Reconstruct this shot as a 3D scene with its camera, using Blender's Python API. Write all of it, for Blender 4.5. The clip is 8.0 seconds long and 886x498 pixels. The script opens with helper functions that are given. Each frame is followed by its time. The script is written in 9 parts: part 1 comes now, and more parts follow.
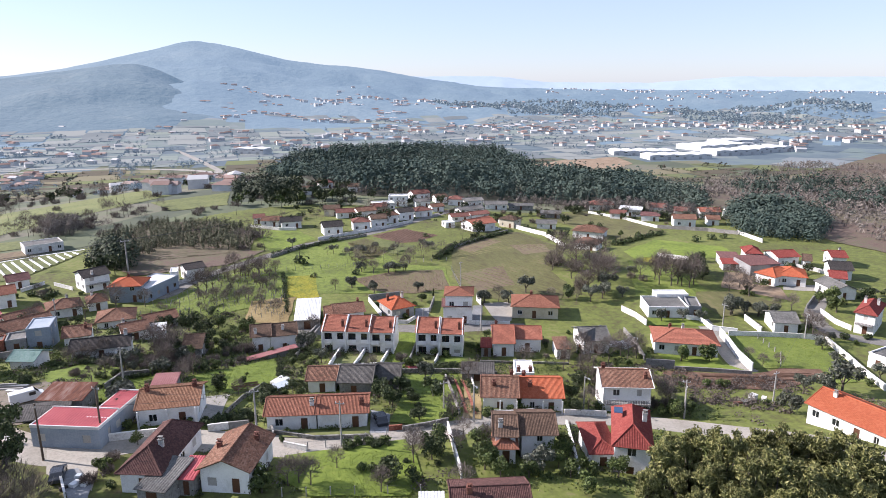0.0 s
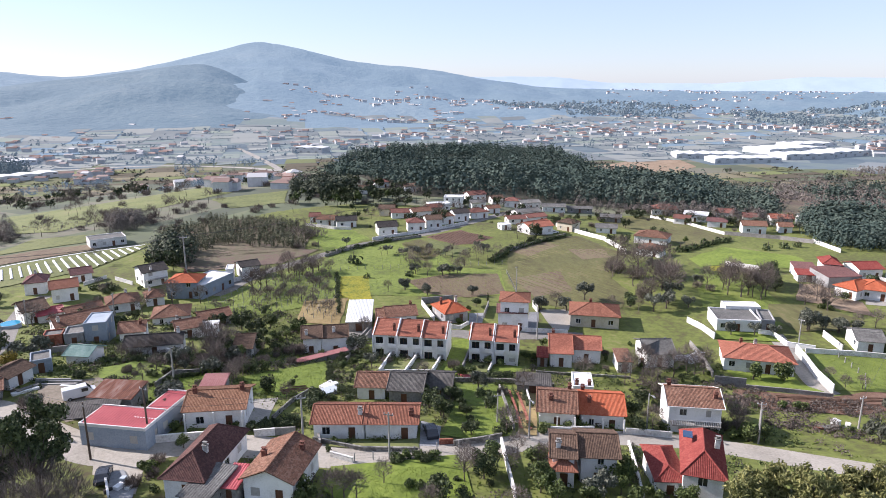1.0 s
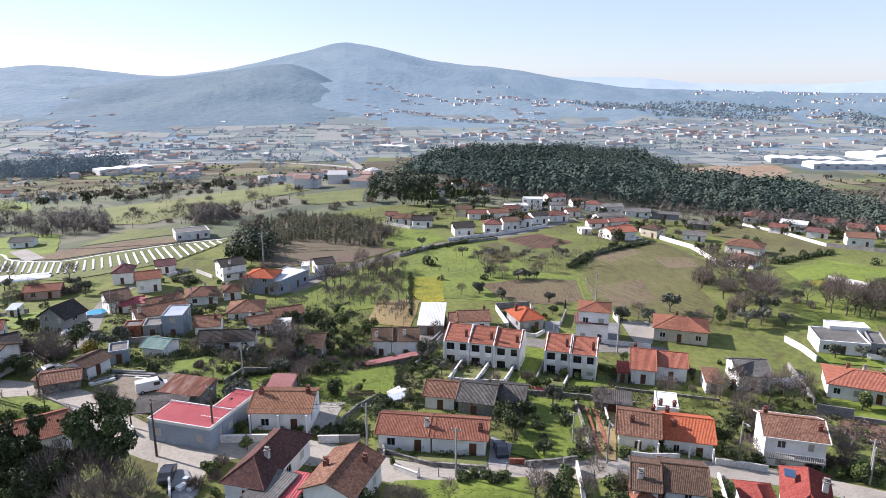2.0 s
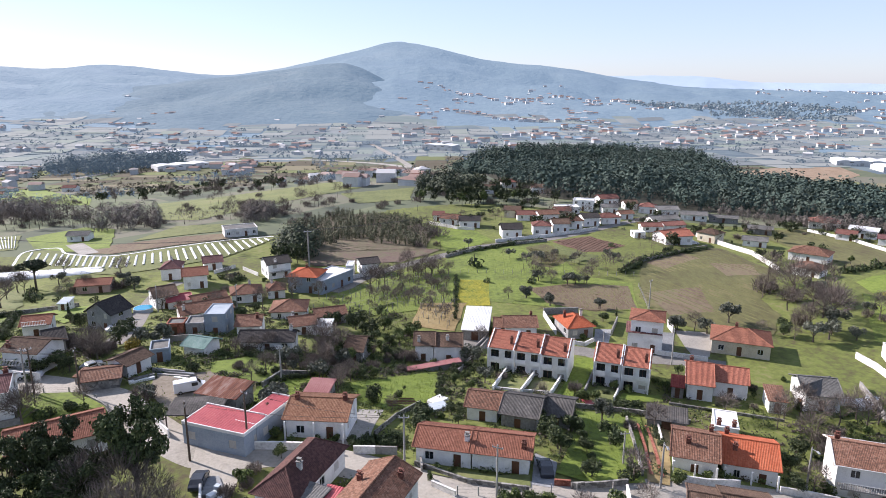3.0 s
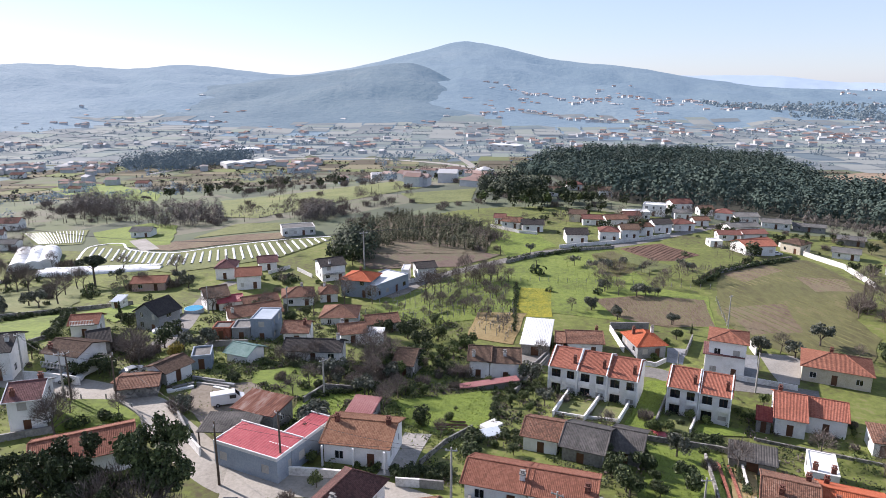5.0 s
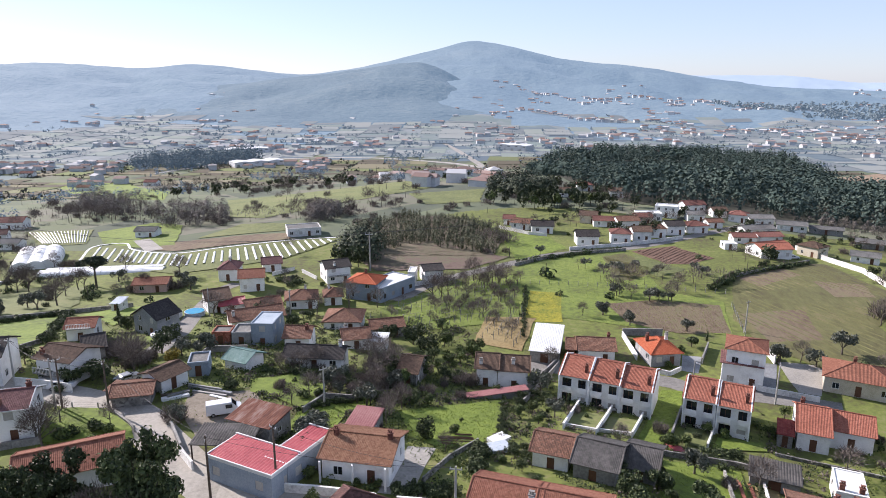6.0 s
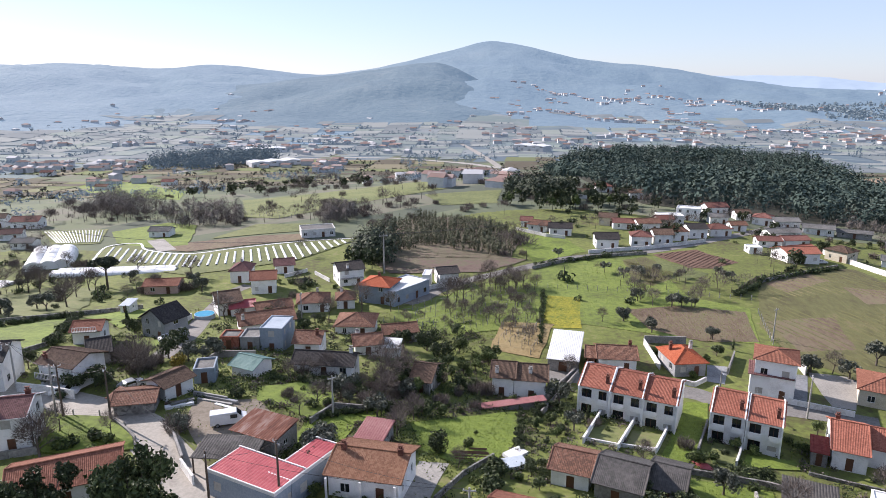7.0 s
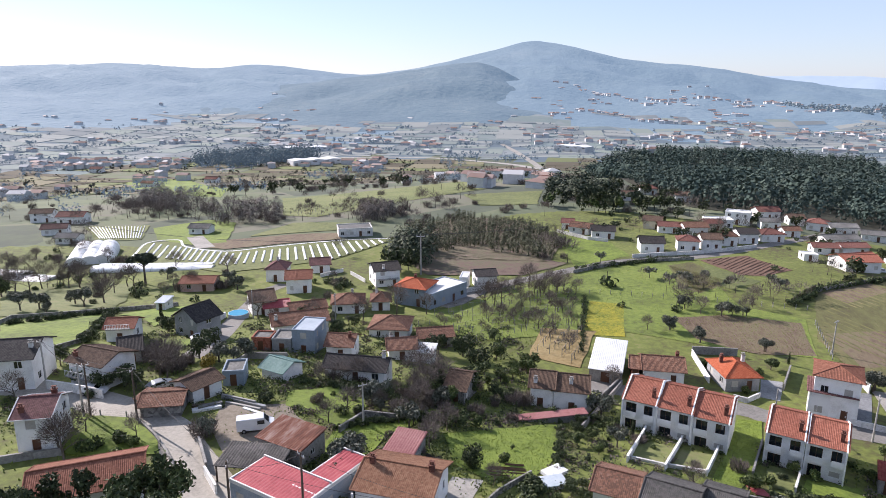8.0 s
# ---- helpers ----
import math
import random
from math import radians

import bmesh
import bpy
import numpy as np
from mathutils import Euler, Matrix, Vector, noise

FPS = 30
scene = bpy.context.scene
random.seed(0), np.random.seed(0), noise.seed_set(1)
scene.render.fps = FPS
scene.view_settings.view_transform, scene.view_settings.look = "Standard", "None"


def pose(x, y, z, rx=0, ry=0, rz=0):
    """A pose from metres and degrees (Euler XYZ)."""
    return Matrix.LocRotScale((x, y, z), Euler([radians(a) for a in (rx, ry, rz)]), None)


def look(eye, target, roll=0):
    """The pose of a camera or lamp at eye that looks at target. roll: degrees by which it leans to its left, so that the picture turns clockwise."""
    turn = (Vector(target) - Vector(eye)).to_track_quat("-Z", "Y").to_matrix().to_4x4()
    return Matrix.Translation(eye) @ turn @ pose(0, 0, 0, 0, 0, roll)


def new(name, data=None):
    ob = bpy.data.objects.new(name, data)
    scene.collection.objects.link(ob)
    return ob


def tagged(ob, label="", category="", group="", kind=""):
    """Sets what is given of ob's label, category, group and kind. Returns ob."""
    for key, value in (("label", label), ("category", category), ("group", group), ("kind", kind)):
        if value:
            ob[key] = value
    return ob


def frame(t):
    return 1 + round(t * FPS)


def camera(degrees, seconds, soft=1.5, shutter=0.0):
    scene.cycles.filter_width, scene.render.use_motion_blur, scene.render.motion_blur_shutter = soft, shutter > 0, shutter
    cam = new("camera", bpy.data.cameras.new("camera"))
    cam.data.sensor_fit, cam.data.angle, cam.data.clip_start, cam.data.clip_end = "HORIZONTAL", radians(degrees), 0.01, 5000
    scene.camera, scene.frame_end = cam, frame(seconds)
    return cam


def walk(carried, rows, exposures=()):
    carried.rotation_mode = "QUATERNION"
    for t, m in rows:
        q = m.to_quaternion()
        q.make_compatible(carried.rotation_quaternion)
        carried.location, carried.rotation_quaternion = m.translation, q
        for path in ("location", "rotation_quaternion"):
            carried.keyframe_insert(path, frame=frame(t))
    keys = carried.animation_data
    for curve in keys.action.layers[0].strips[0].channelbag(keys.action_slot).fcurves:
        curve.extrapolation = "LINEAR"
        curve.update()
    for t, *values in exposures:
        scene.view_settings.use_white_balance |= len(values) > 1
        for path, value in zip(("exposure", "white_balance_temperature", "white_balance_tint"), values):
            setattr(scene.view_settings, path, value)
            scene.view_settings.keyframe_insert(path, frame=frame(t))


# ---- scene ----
cam = camera(67.3, 8.0, soft=0.9)
PATH = [
    (0, (-0.417, -10.504, 56.932), (-0.036, -8.602, 56.446), -0.3),
    (0.5, (-0.17, -7.982, 56.646), (0.153, -6.069, 56.162), -0.2),
    (1, (0.157, -5.374, 56.335), (0.377, -3.446, 55.851), -0.2),
    (1.5, (0.431, -2.583, 56.039), (0.526, -0.645, 55.556), -0.1),
    (3, (1.164, 4.862, 55.307), (1.01, 6.796, 54.821), 0.0),
    (3.5, (1.221, 7.246, 55.144), (1.01, 9.175, 54.657), 0.0),
    (4, (1.244, 9.694, 54.839), (0.982, 11.617, 54.353), 0.0),
    (4.5, (1.119, 12.162, 54.622), (0.811, 14.078, 54.136), 0.0),
    (6, (0.542, 19.239, 53.903), (0.177, 21.144, 53.416), 0.1),
    (6.5, (0.272, 21.387, 53.741), (-0.105, 23.29, 53.254), 0.1),
    (7, (-0.103, 23.755, 53.387), (-0.516, 25.65, 52.901), 0.1),
    (7.5, (-0.528, 26.074, 52.99), (-0.986, 27.959, 52.504), 0.2),
    (8, (-1.005, 28.407, 52.603), (-1.531, 30.275, 52.117), 0.2),
]
walk(cam, [(t, look(eye, target, roll)) for t, eye, target, roll in PATH],
     exposures=[(0, 1.08, 6080, 21), (8, 0.97, 6080, 21)])

# ---- daylight: low winter sun over the hills, thin haze ----
SUN_AZ, SUN_EL = radians(67), radians(30)      # to the left of +y, above the horizon
sun_from = Vector((-math.sin(SUN_AZ) * math.cos(SUN_EL), math.cos(SUN_AZ) * math.cos(SUN_EL), math.sin(SUN_EL)))
world = bpy.data.worlds.new("sky")
scene.world = world
world.use_nodes = True
wn = world.node_tree
sky = wn.nodes.new("ShaderNodeTexSky")
sky.sky_type, sky.sun_disc = "NISHITA", False
sky.sun_elevation, sky.sun_rotation = SUN_EL, -SUN_AZ
sky.altitude, sky.air_density, sky.dust_density, sky.ozone_density = 300, 1.0, 0.35, 3.0
wn.nodes["Background"].inputs["Strength"].default_value = 0.094
veil = wn.nodes.new("ShaderNodeMix")             # thin high haze pales the clear sky evenly
veil.data_type, veil.inputs["Factor"].default_value = "RGBA", 0.58
veil.inputs[7].default_value = (3.3, 3.8, 4.4, 1)
wn.links.new(sky.outputs["Color"], veil.inputs[6])
wn.links.new(veil.outputs[2], wn.nodes["Background"].inputs["Color"])
sun = new("sun", bpy.data.lights.new("sun", "SUN"))
sun.data.energy, sun.data.angle, sun.data.color = 5.0, radians(0.6), (1.0, 0.92, 0.80)
sun.matrix_world = look(sun_from * 500, (0, 0, 0))

# ---- materials ----
def mat(name, cols, scale=0.5, fine=6.0, rough=0.85, metal=0.0, bump=0.0, bscale=8.0, tone=0.12, spread=0.5, cell=0.0, island=0.0,
        gloss=0.3, stretch=(1, 1, 1), deep=0.15):
    """A surface of two to four colours mixed by broad and fine noise, with fine relief and a slight change from object to object."""
    m = bpy.data.materials.new(name)
    m.use_nodes = True
    nt = m.node_tree
    N, K = nt.nodes.new, nt.links.new
    bsdf = nt.nodes["Principled BSDF"]
    tc = N("ShaderNodeTexCoord")
    mp = N("ShaderNodeMapping")
    mp.inputs["Scale"].default_value = stretch
    K(tc.outputs["Object"], mp.inputs["Vector"])
    info = N("ShaderNodeObjectInfo")
    big, small = N("ShaderNodeTexNoise"), N("ShaderNodeTexNoise")
    for n, s, det in ((big, scale, 4), (small, fine, 5)):
        n.noise_dimensions = "4D"
        n.inputs["Scale"].default_value, n.inputs["Detail"].default_value, n.inputs["Roughness"].default_value = s, det, 0.62
        K(mp.outputs["Vector"], n.inputs["Vector"])
        w = N("ShaderNodeMath")
        w.operation, w.inputs[1].default_value = "MULTIPLY", 37.0
        K(info.outputs["Random"], w.inputs[0])
        K(w.outputs[0], n.inputs["W"])
    mixf = N("ShaderNodeMix")
    mixf.data_type, mixf.inputs["Factor"].default_value = "FLOAT", spread
    K(big.outputs["Fac"], mixf.inputs[2])
    K(small.outputs["Fac"], mixf.inputs[3])
    fac = mixf.outputs[0]
    if cell:
        vor = N("ShaderNodeTexVoronoi")
        vor.inputs["Scale"].default_value = cell
        K(mp.outputs["Vector"], vor.inputs["Vector"])
        sep = N("ShaderNodeSeparateColor")
        K(vor.outputs["Color"], sep.inputs[0])
        mc = N("ShaderNodeMix")
        mc.data_type, mc.inputs["Factor"].default_value = "FLOAT", 0.3
        K(fac, mc.inputs[2])
        K(sep.outputs[0], mc.inputs[3])
        fac = mc.outputs[0]
    if island:
        geo = N("ShaderNodeNewGeometry")
        mi = N("ShaderNodeMix")
        mi.data_type, mi.inputs["Factor"].default_value = "FLOAT", island
        K(fac, mi.inputs[2])
        K(geo.outputs["Random Per Island"], mi.inputs[3])
        fac = mi.outputs[0]
    ramp = N("ShaderNodeValToRGB")
    els = ramp.color_ramp.elements
    lo, hi = 0.37, 0.64
    while len(els) < len(cols):
        els.new(0.5)
    for i, (e, c) in enumerate(zip(els, cols)):
        e.position, e.color = lo + (hi - lo) * i / max(1, len(cols) - 1), (*c, 1)
    K(fac, ramp.inputs["Fac"])
    hsv = N("ShaderNodeHueSaturation")
    rng = N("ShaderNodeMapRange")
    rng.inputs[3].default_value, rng.inputs[4].default_value = .82 * (1 - tone), .82 * (1 + tone)
    K(info.outputs["Random"], rng.inputs[0])
    K(rng.outputs[0], hsv.inputs["Value"])
    K(ramp.outputs["Color"], hsv.inputs["Color"])
    K(hsv.outputs["Color"], bsdf.inputs["Base Color"])
    bsdf.inputs["Roughness"].default_value, bsdf.inputs["Metallic"].default_value = rough, metal
    bsdf.inputs["Specular IOR Level"].default_value = gloss
    if bump:
        bn, bp = N("ShaderNodeTexNoise"), N("ShaderNodeBump")
        bn.inputs["Scale"].default_value, bn.inputs["Detail"].default_value = bscale, 6
        K(mp.outputs["Vector"], bn.inputs["Vector"])
        bp.inputs["Strength"].default_value, bp.inputs["Distance"].default_value = min(1.0, bump), deep
        K(bn.outputs["Fac"], bp.inputs["Height"])
        K(bp.outputs["Normal"], bsdf.inputs["Normal"])
    return m


def tiles(name, cols):
    """Clay roof tiles: each tile its own tone, weather streaks and lichen."""
    mean = [sum(c[k] for c in cols) / len(cols) for k in range(3)]
    cols = [tuple(m + (v - m) * .62 for v, m in zip(c, mean)) for c in cols]
    return mat(name, cols, scale=0.22, fine=4.5, rough=0.9, bump=0.4, bscale=9, cell=4.2, tone=0.12, spread=0.4, gloss=0.15, deep=.06)


tile_orange = tiles("tile_orange", [(.16, .068, .045), (.255, .105, .068), (.33, .155, .105)])
tile_salmon = tiles("tile_salmon", [(.22, .082, .054), (.33, .12, .08), (.41, .175, .12)])
tile_tan = tiles("tile_tan", [(.16, .082, .05), (.25, .125, .076), (.33, .185, .115)])
tile_bright = tiles("tile_bright", [(.33, .085, .04), (.43, .115, .055), (.49, .16, .085)])
tile_red = tiles("tile_red", [(.16, .035, .03), (.23, .05, .042), (.29, .085, .07)])
tile_brown = tiles("tile_brown", [(.065, .045, .034), (.125, .08, .058), (.185, .125, .09)])
tile_old = tiles("tile_old", [(.09, .052, .038), (.17, .085, .058), (.24, .122, .08), (.30, .185, .135)])
tile_dark = tiles("tile_dark", [(.028, .026, .026), (.055, .050, .048), (.09, .08, .075)])
# Red tile for distant roofs, muted because haze is mixed into its colour.
tile_red_hazed = tiles("tile_red_hazed", [(.13, .062, .05), (.20, .088, .07), (.27, .135, .11)])
tile_maroon = tiles("tile_maroon", [(.05, .03, .028), (.10, .05, .044), (.16, .085, .075)])
tile_mauve = tiles("tile_mauve", [(.10, .05, .05), (.17, .085, .08), (.24, .13, .12)])
sheet_pink = mat("painted_sheet_red", [(.30, .05, .06), (.42, .085, .095), (.50, .13, .13)], scale=.3, fine=3, rough=.55, tone=.05)
sheet_pale_red = mat("faded_red_sheet", [(.24, .085, .085), (.31, .13, .125), (.36, .18, .17)], scale=.3, fine=3, rough=.7, tone=.05)
sheet_rust = mat("rusty_sheet", [(.10, .035, .02), (.20, .07, .04), (.33, .22, .18)], scale=.5, fine=2, rough=.8, stretch=(1, .2, 1))
sheet_grey = mat("fibre_cement_sheet", [(.08, .078, .074), (.15, .148, .14), (.23, .225, .21)], scale=.25, fine=3, rough=.9, bump=.3)
sheet_dark = mat("weathered_dark_sheet", [(.045, .042, .04), (.085, .08, .075), (.14, .13, .12)], scale=.35, fine=2, rough=.92, bump=.3)
sheet_green = mat("green_sheet", [(.10, .19, .17), (.16, .27, .24), (.22, .33, .30)], scale=.4, fine=3, rough=.7)
sheet_white = mat("white_sheet", [(.55, .56, .55), (.72, .73, .72), (.80, .80, .79)], scale=.25, fine=4, rough=.5, tone=.04)
sheet_blue = mat("blue_grey_sheet", [(.36, .42, .48), (.46, .52, .58), (.55, .6, .65)], scale=.3, fine=4, rough=.5)
plaster_white = mat("white_plaster", [(.68, .67, .645), (.86, .855, .835), (.94, .935, .92)], scale=.45, fine=7, rough=.9, bump=.25, bscale=20, tone=.06, spread=.35)
plaster_cream = mat("cream_plaster", [(.46, .40, .30), (.62, .56, .44), (.70, .65, .53)], scale=.4, fine=7, rough=.9, bump=.25, bscale=20, tone=.06)
plaster_grey = mat("grey_plaster", [(.20, .205, .21), (.30, .305, .31), (.38, .38, .38)], scale=.35, fine=5, rough=.92, bump=.3, bscale=18, tone=.08)
plaster_blue = mat("blue_grey_plaster", [(.22, .27, .32), (.30, .35, .41), (.37, .42, .47)], scale=.3, fine=5, rough=.9, bump=.2, bscale=18)
plaster_pink = mat("pink_plaster", [(.50, .32, .26), (.62, .44, .37), (.68, .52, .45)], scale=.4, fine=6, rough=.9, bump=.2)
stone_wall = mat("granite_blocks", [(.13, .125, .115), (.24, .23, .21), (.34, .33, .30)], scale=.8, fine=4, rough=.95, bump=.7, bscale=5, cell=2.0)
wall_white = mat("weathered_white_wall", [(.44, .43, .41), (.72, .71, .68), (.88, .87, .85)], scale=.3, fine=3, rough=.92, bump=.3, bscale=12)
wall_grey = mat("concrete_wall", [(.16, .155, .145), (.27, .26, .245), (.37, .36, .34)], scale=.3, fine=3, rough=.95, bump=.35, bscale=10)
brick_red = mat("red_brick_panel", [(.22, .07, .045), (.31, .11, .07), (.38, .16, .11)], scale=.7, fine=6, rough=.92, cell=4)
brick_dark = mat("sooty_brick", [(.10, .04, .03), (.17, .07, .05), (.24, .11, .08)], scale=.7, fine=6, rough=.92, cell=4)
glass_dark = mat("window_glass", [(.012, .015, .018), (.025, .03, .035)], rough=.08, gloss=.6, tone=.3)
frame_white = mat("window_frame_white", [(.62, .62, .6), (.78, .78, .77)], rough=.5)
frame_brown = mat("window_frame_brown", [(.07, .035, .022), (.11, .055, .035)], rough=.6)
shutter_mat = mat("roller_blind", [(.42, .40, .36), (.55, .53, .49)], rough=.7, tone=.2)
door_wood = mat("door_wood", [(.09, .04, .022), (.15, .07, .04)], rough=.6, fine=12)
metal_grey = mat("galvanised_metal", [(.32, .33, .34), (.45, .46, .47)], rough=.45, metal=.6)
concrete_pole = mat("concrete_post", [(.28, .27, .255), (.40, .39, .37)], rough=.9, fine=9)
wood_pole = mat("weathered_wood_post", [(.075, .055, .042), (.14, .11, .085)], rough=.9, fine=14, stretch=(4, 4, .4))
cable_black = mat("cable_sheath", [(.03, .03, .032), (.05, .05, .05)], rough=.6)
panel_blue = mat("solar_panel", [(.02, .045, .10), (.04, .085, .17)], rough=.12, gloss=.6)
plastic_film = mat("white_film", [(.66, .68, .68), (.80, .81, .81), (.86, .87, .87)], scale=.2, fine=2, rough=.45, gloss=.4)
pool_water = mat("pool_water", [(.03, .22, .38), (.05, .32, .48)], rough=.05, gloss=.6)
rubber = mat("tyre_rubber", [(.015, .015, .016), (.03, .03, .03)], rough=.9)

bark = mat("bark", [(.06, .048, .038), (.12, .10, .08), (.17, .145, .12)], scale=2, fine=12, rough=.95, bump=.6, stretch=(1, 1, .3))
twig = mat("bare_twigs", [(.10, .08, .07), (.16, .13, .115), (.21, .18, .155)], scale=.6, fine=4, rough=.95, tone=.2, island=.4)
leaf_dark = mat("evergreen_leaves", [(.03, .045, .017), (.06, .082, .03), (.10, .125, .048)], scale=.7, fine=3, rough=.7, tone=.25, island=.5)
leaf_mid = mat("broad_leaves", [(.04, .062, .016), (.08, .115, .03), (.14, .175, .05)], scale=.7, fine=3, rough=.65, tone=.25, island=.5)
leaf_light = mat("gum_leaves", [(.10, .11, .035), (.19, .20, .065), (.29, .28, .11)], scale=.5, fine=3, rough=.6, tone=.12, island=.55)
leaf_olive = mat("olive_leaves", [(.065, .075, .052), (.115, .125, .092), (.17, .18, .14)], scale=.7, fine=3, rough=.7, tone=.2, island=.5)
leaf_yellow = mat("yellowing_leaves", [(.14, .11, .02), (.26, .2, .03), (.35, .27, .05)], scale=.8, fine=3, rough=.7, island=.5)
leaf_pine = mat("pine_needles", [(.028, .04, .024), (.052, .07, .04), (.085, .105, .06)], scale=.05, fine=.6, rough=.8, tone=.2, island=.55)
# Needles lighter and bluer than near pine; the base colour carries the haze.
leaf_far = mat("far_wood_needles_haze", [(.042, .066, .060), (.062, .09, .077), (.082, .108, .088), (.098, .122, .10)], scale=.02, fine=.12, rough=1, island=.1, gloss=.05)
brush_far = mat("far_bare_wood", [(.12, .105, .095), (.165, .145, .13), (.21, .185, .165)], scale=.015, fine=.3, rough=.95, island=.5)
dry_grass = mat("dry_stalks", [(.13, .10, .05), (.19, .15, .075), (.17, .18, .06)], scale=.1, fine=1.5, rough=.9, island=.5, tone=.0)
grass_blade = mat("grass_blades", [(.13, .18, .025), (.19, .26, .035), (.25, .31, .055)], scale=.12, fine=1.5, rough=.8, island=.4, tone=.0)

soil_wild = mat("rough_pasture", [(.085, .07, .036), (.11, .125, .034), (.15, .18, .04), (.20, .19, .08)], scale=.045, fine=.7, rough=.95, bump=.5, bscale=1.6, tone=0, spread=.55)
field_lush = mat("lush_grass", [(.085, .108, .022), (.13, .178, .027), (.172, .232, .034), (.215, .262, .053)], scale=.10, fine=1.0, rough=.9, bump=.4, bscale=2.2, tone=.08, spread=.5)
field_pale = mat("pale_meadow", [(.095, .11, .04), (.13, .15, .05), (.165, .185, .065), (.19, .18, .085)], scale=.05, fine=.8, rough=.92, bump=.7, bscale=1.8, tone=.08)
field_olive = mat("grazed_field", [(.085, .072, .038), (.11, .105, .042), (.138, .138, .052), (.19, .162, .08)], scale=.04, fine=.6, rough=.95, bump=.8, bscale=1.4, tone=.06, stretch=(1, .35, 1))
field_brown = mat("fallow_field", [(.10, .068, .046), (.15, .108, .074), (.185, .15, .092), (.15, .15, .068)], scale=.05, fine=.9, rough=.97, bump=.9, bscale=1.8, tone=.06, stretch=(1, .4, 1))
field_plough = mat("ploughed_earth", [(.09, .052, .035), (.15, .088, .06), (.20, .125, .09)], scale=.10, fine=1.4, rough=.97, bump=1, bscale=2.5, tone=.08)
field_tan = mat("dry_stubble", [(.20, .145, .062), (.28, .21, .095), (.33, .26, .13)], scale=.12, fine=1.4, rough=.95, bump=.8, bscale=2, tone=.05)
field_yellow = mat("flowering_mustard", [(.10, .135, .018), (.22, .215, .02), (.33, .29, .025)], scale=.2, fine=1.6, rough=.9, bump=.8, bscale=3, tone=.05)
heath = mat("heath_scrub", [(.09, .06, .048), (.14, .098, .078), (.12, .11, .065), (.18, .135, .105)], scale=.02, fine=.4, rough=.97, bump=1, bscale=.9, tone=.05)
bare_earth = mat("bare_earth", [(.20, .14, .09), (.30, .22, .15), (.36, .28, .20)], scale=.15, fine=1.5, rough=.97, bump=.7, bscale=2)
asphalt = mat("worn_asphalt", [(.14, .135, .125), (.21, .20, .185), (.27, .26, .235)], scale=.10, fine=2.5, rough=.9, bump=.25, bscale=8, tone=.04)
road_pale = mat("pale_worn_road", [(.27, .25, .215), (.37, .345, .30), (.44, .41, .36)], scale=.12, fine=2.5, rough=.92, bump=.2, bscale=8, tone=.04)
paving = mat("concrete_paving", [(.22, .21, .19), (.32, .305, .275), (.40, .38, .345)], scale=.2, fine=3, rough=.9, bump=.25, bscale=6, tone=.1)
yard_dirt = mat("trodden_dirt", [(.15, .125, .095), (.21, .18, .14), (.27, .235, .19)], scale=.15, fine=2, rough=.95, bump=.4, bscale=5, tone=.04)
paving_blue = mat("grey_paving", [(.15, .16, .17), (.24, .25, .26), (.32, .33, .34)], scale=.3, fine=3, rough=.9)
# Fields paled toward blue-grey: haze over the plain is painted into the colour.
far_plain = mat("valley_patchwork_haze", [(.055, .075, .085), (.095, .12, .12), (.12, .15, .12), (.17, .18, .17)], scale=.006, fine=.03, rough=1, tone=0, spread=.55, cell=.012)
hill_wood = mat("hill_woodland_haze", [(.022, .036, .042), (.04, .058, .06), (.06, .078, .075), (.085, .098, .09)], scale=.0025, fine=.05, rough=1, bump=.8, bscale=.05, tone=0, spread=.35, deep=8)
spur_wood = mat("spur_woodland_haze", [(.016, .028, .03), (.03, .045, .045), (.045, .06, .056), (.07, .08, .07)], scale=.004, fine=.06, rough=1, bump=.8, bscale=.06, tone=0, spread=.4, deep=7)
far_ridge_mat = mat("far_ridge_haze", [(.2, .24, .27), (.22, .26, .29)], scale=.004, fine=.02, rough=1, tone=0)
for m_, glow, amount in ((hill_wood, (.28, .42, .56), .33), (spur_wood, (.27, .42, .56), .255), (far_ridge_mat, (.50, .66, .85), .28)):   # imitates haze: a blue glow put into the hill surfaces, weaker on the nearer spur
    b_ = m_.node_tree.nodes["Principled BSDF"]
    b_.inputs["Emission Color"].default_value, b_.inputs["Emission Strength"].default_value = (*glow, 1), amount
far_white = mat("far_white_walls", [(.50, .51, .52), (.68, .69, .70)], rough=.9, tone=.1)
# Village roof reds dulled for distance, with haze painted into the tile tones.
far_roof = mat("far_tile_roofs_haze", [(.22, .15, .13), (.30, .21, .18), (.36, .28, .25), (.5, .5, .5)], scale=.02, fine=.09, rough=.95, island=.6)
# Meadow greens drained to grey, haze of the middle distance put into them.
valley_mid = mat("valley_meadows_haze", [(.085, .10, .072), (.11, .13, .08), (.14, .165, .09), (.165, .16, .12)], scale=.012, fine=.06, rough=1, tone=0, spread=.5, cell=.02, bump=.6, bscale=.3)
# Foliage of the two valley woods is greyed toward blue to look hazed.
leaf_haze = mat("valley_copse_haze", [(.11, .14, .14), (.14, .17, .165), (.18, .205, .19)], scale=.012, fine=.25, rough=.95, island=.5)
leaf_knoll = mat("knoll_trees_haze", [(.06, .085, .085), (.085, .115, .11), (.115, .145, .13)], scale=.012, fine=.25, rough=.95, island=.3)
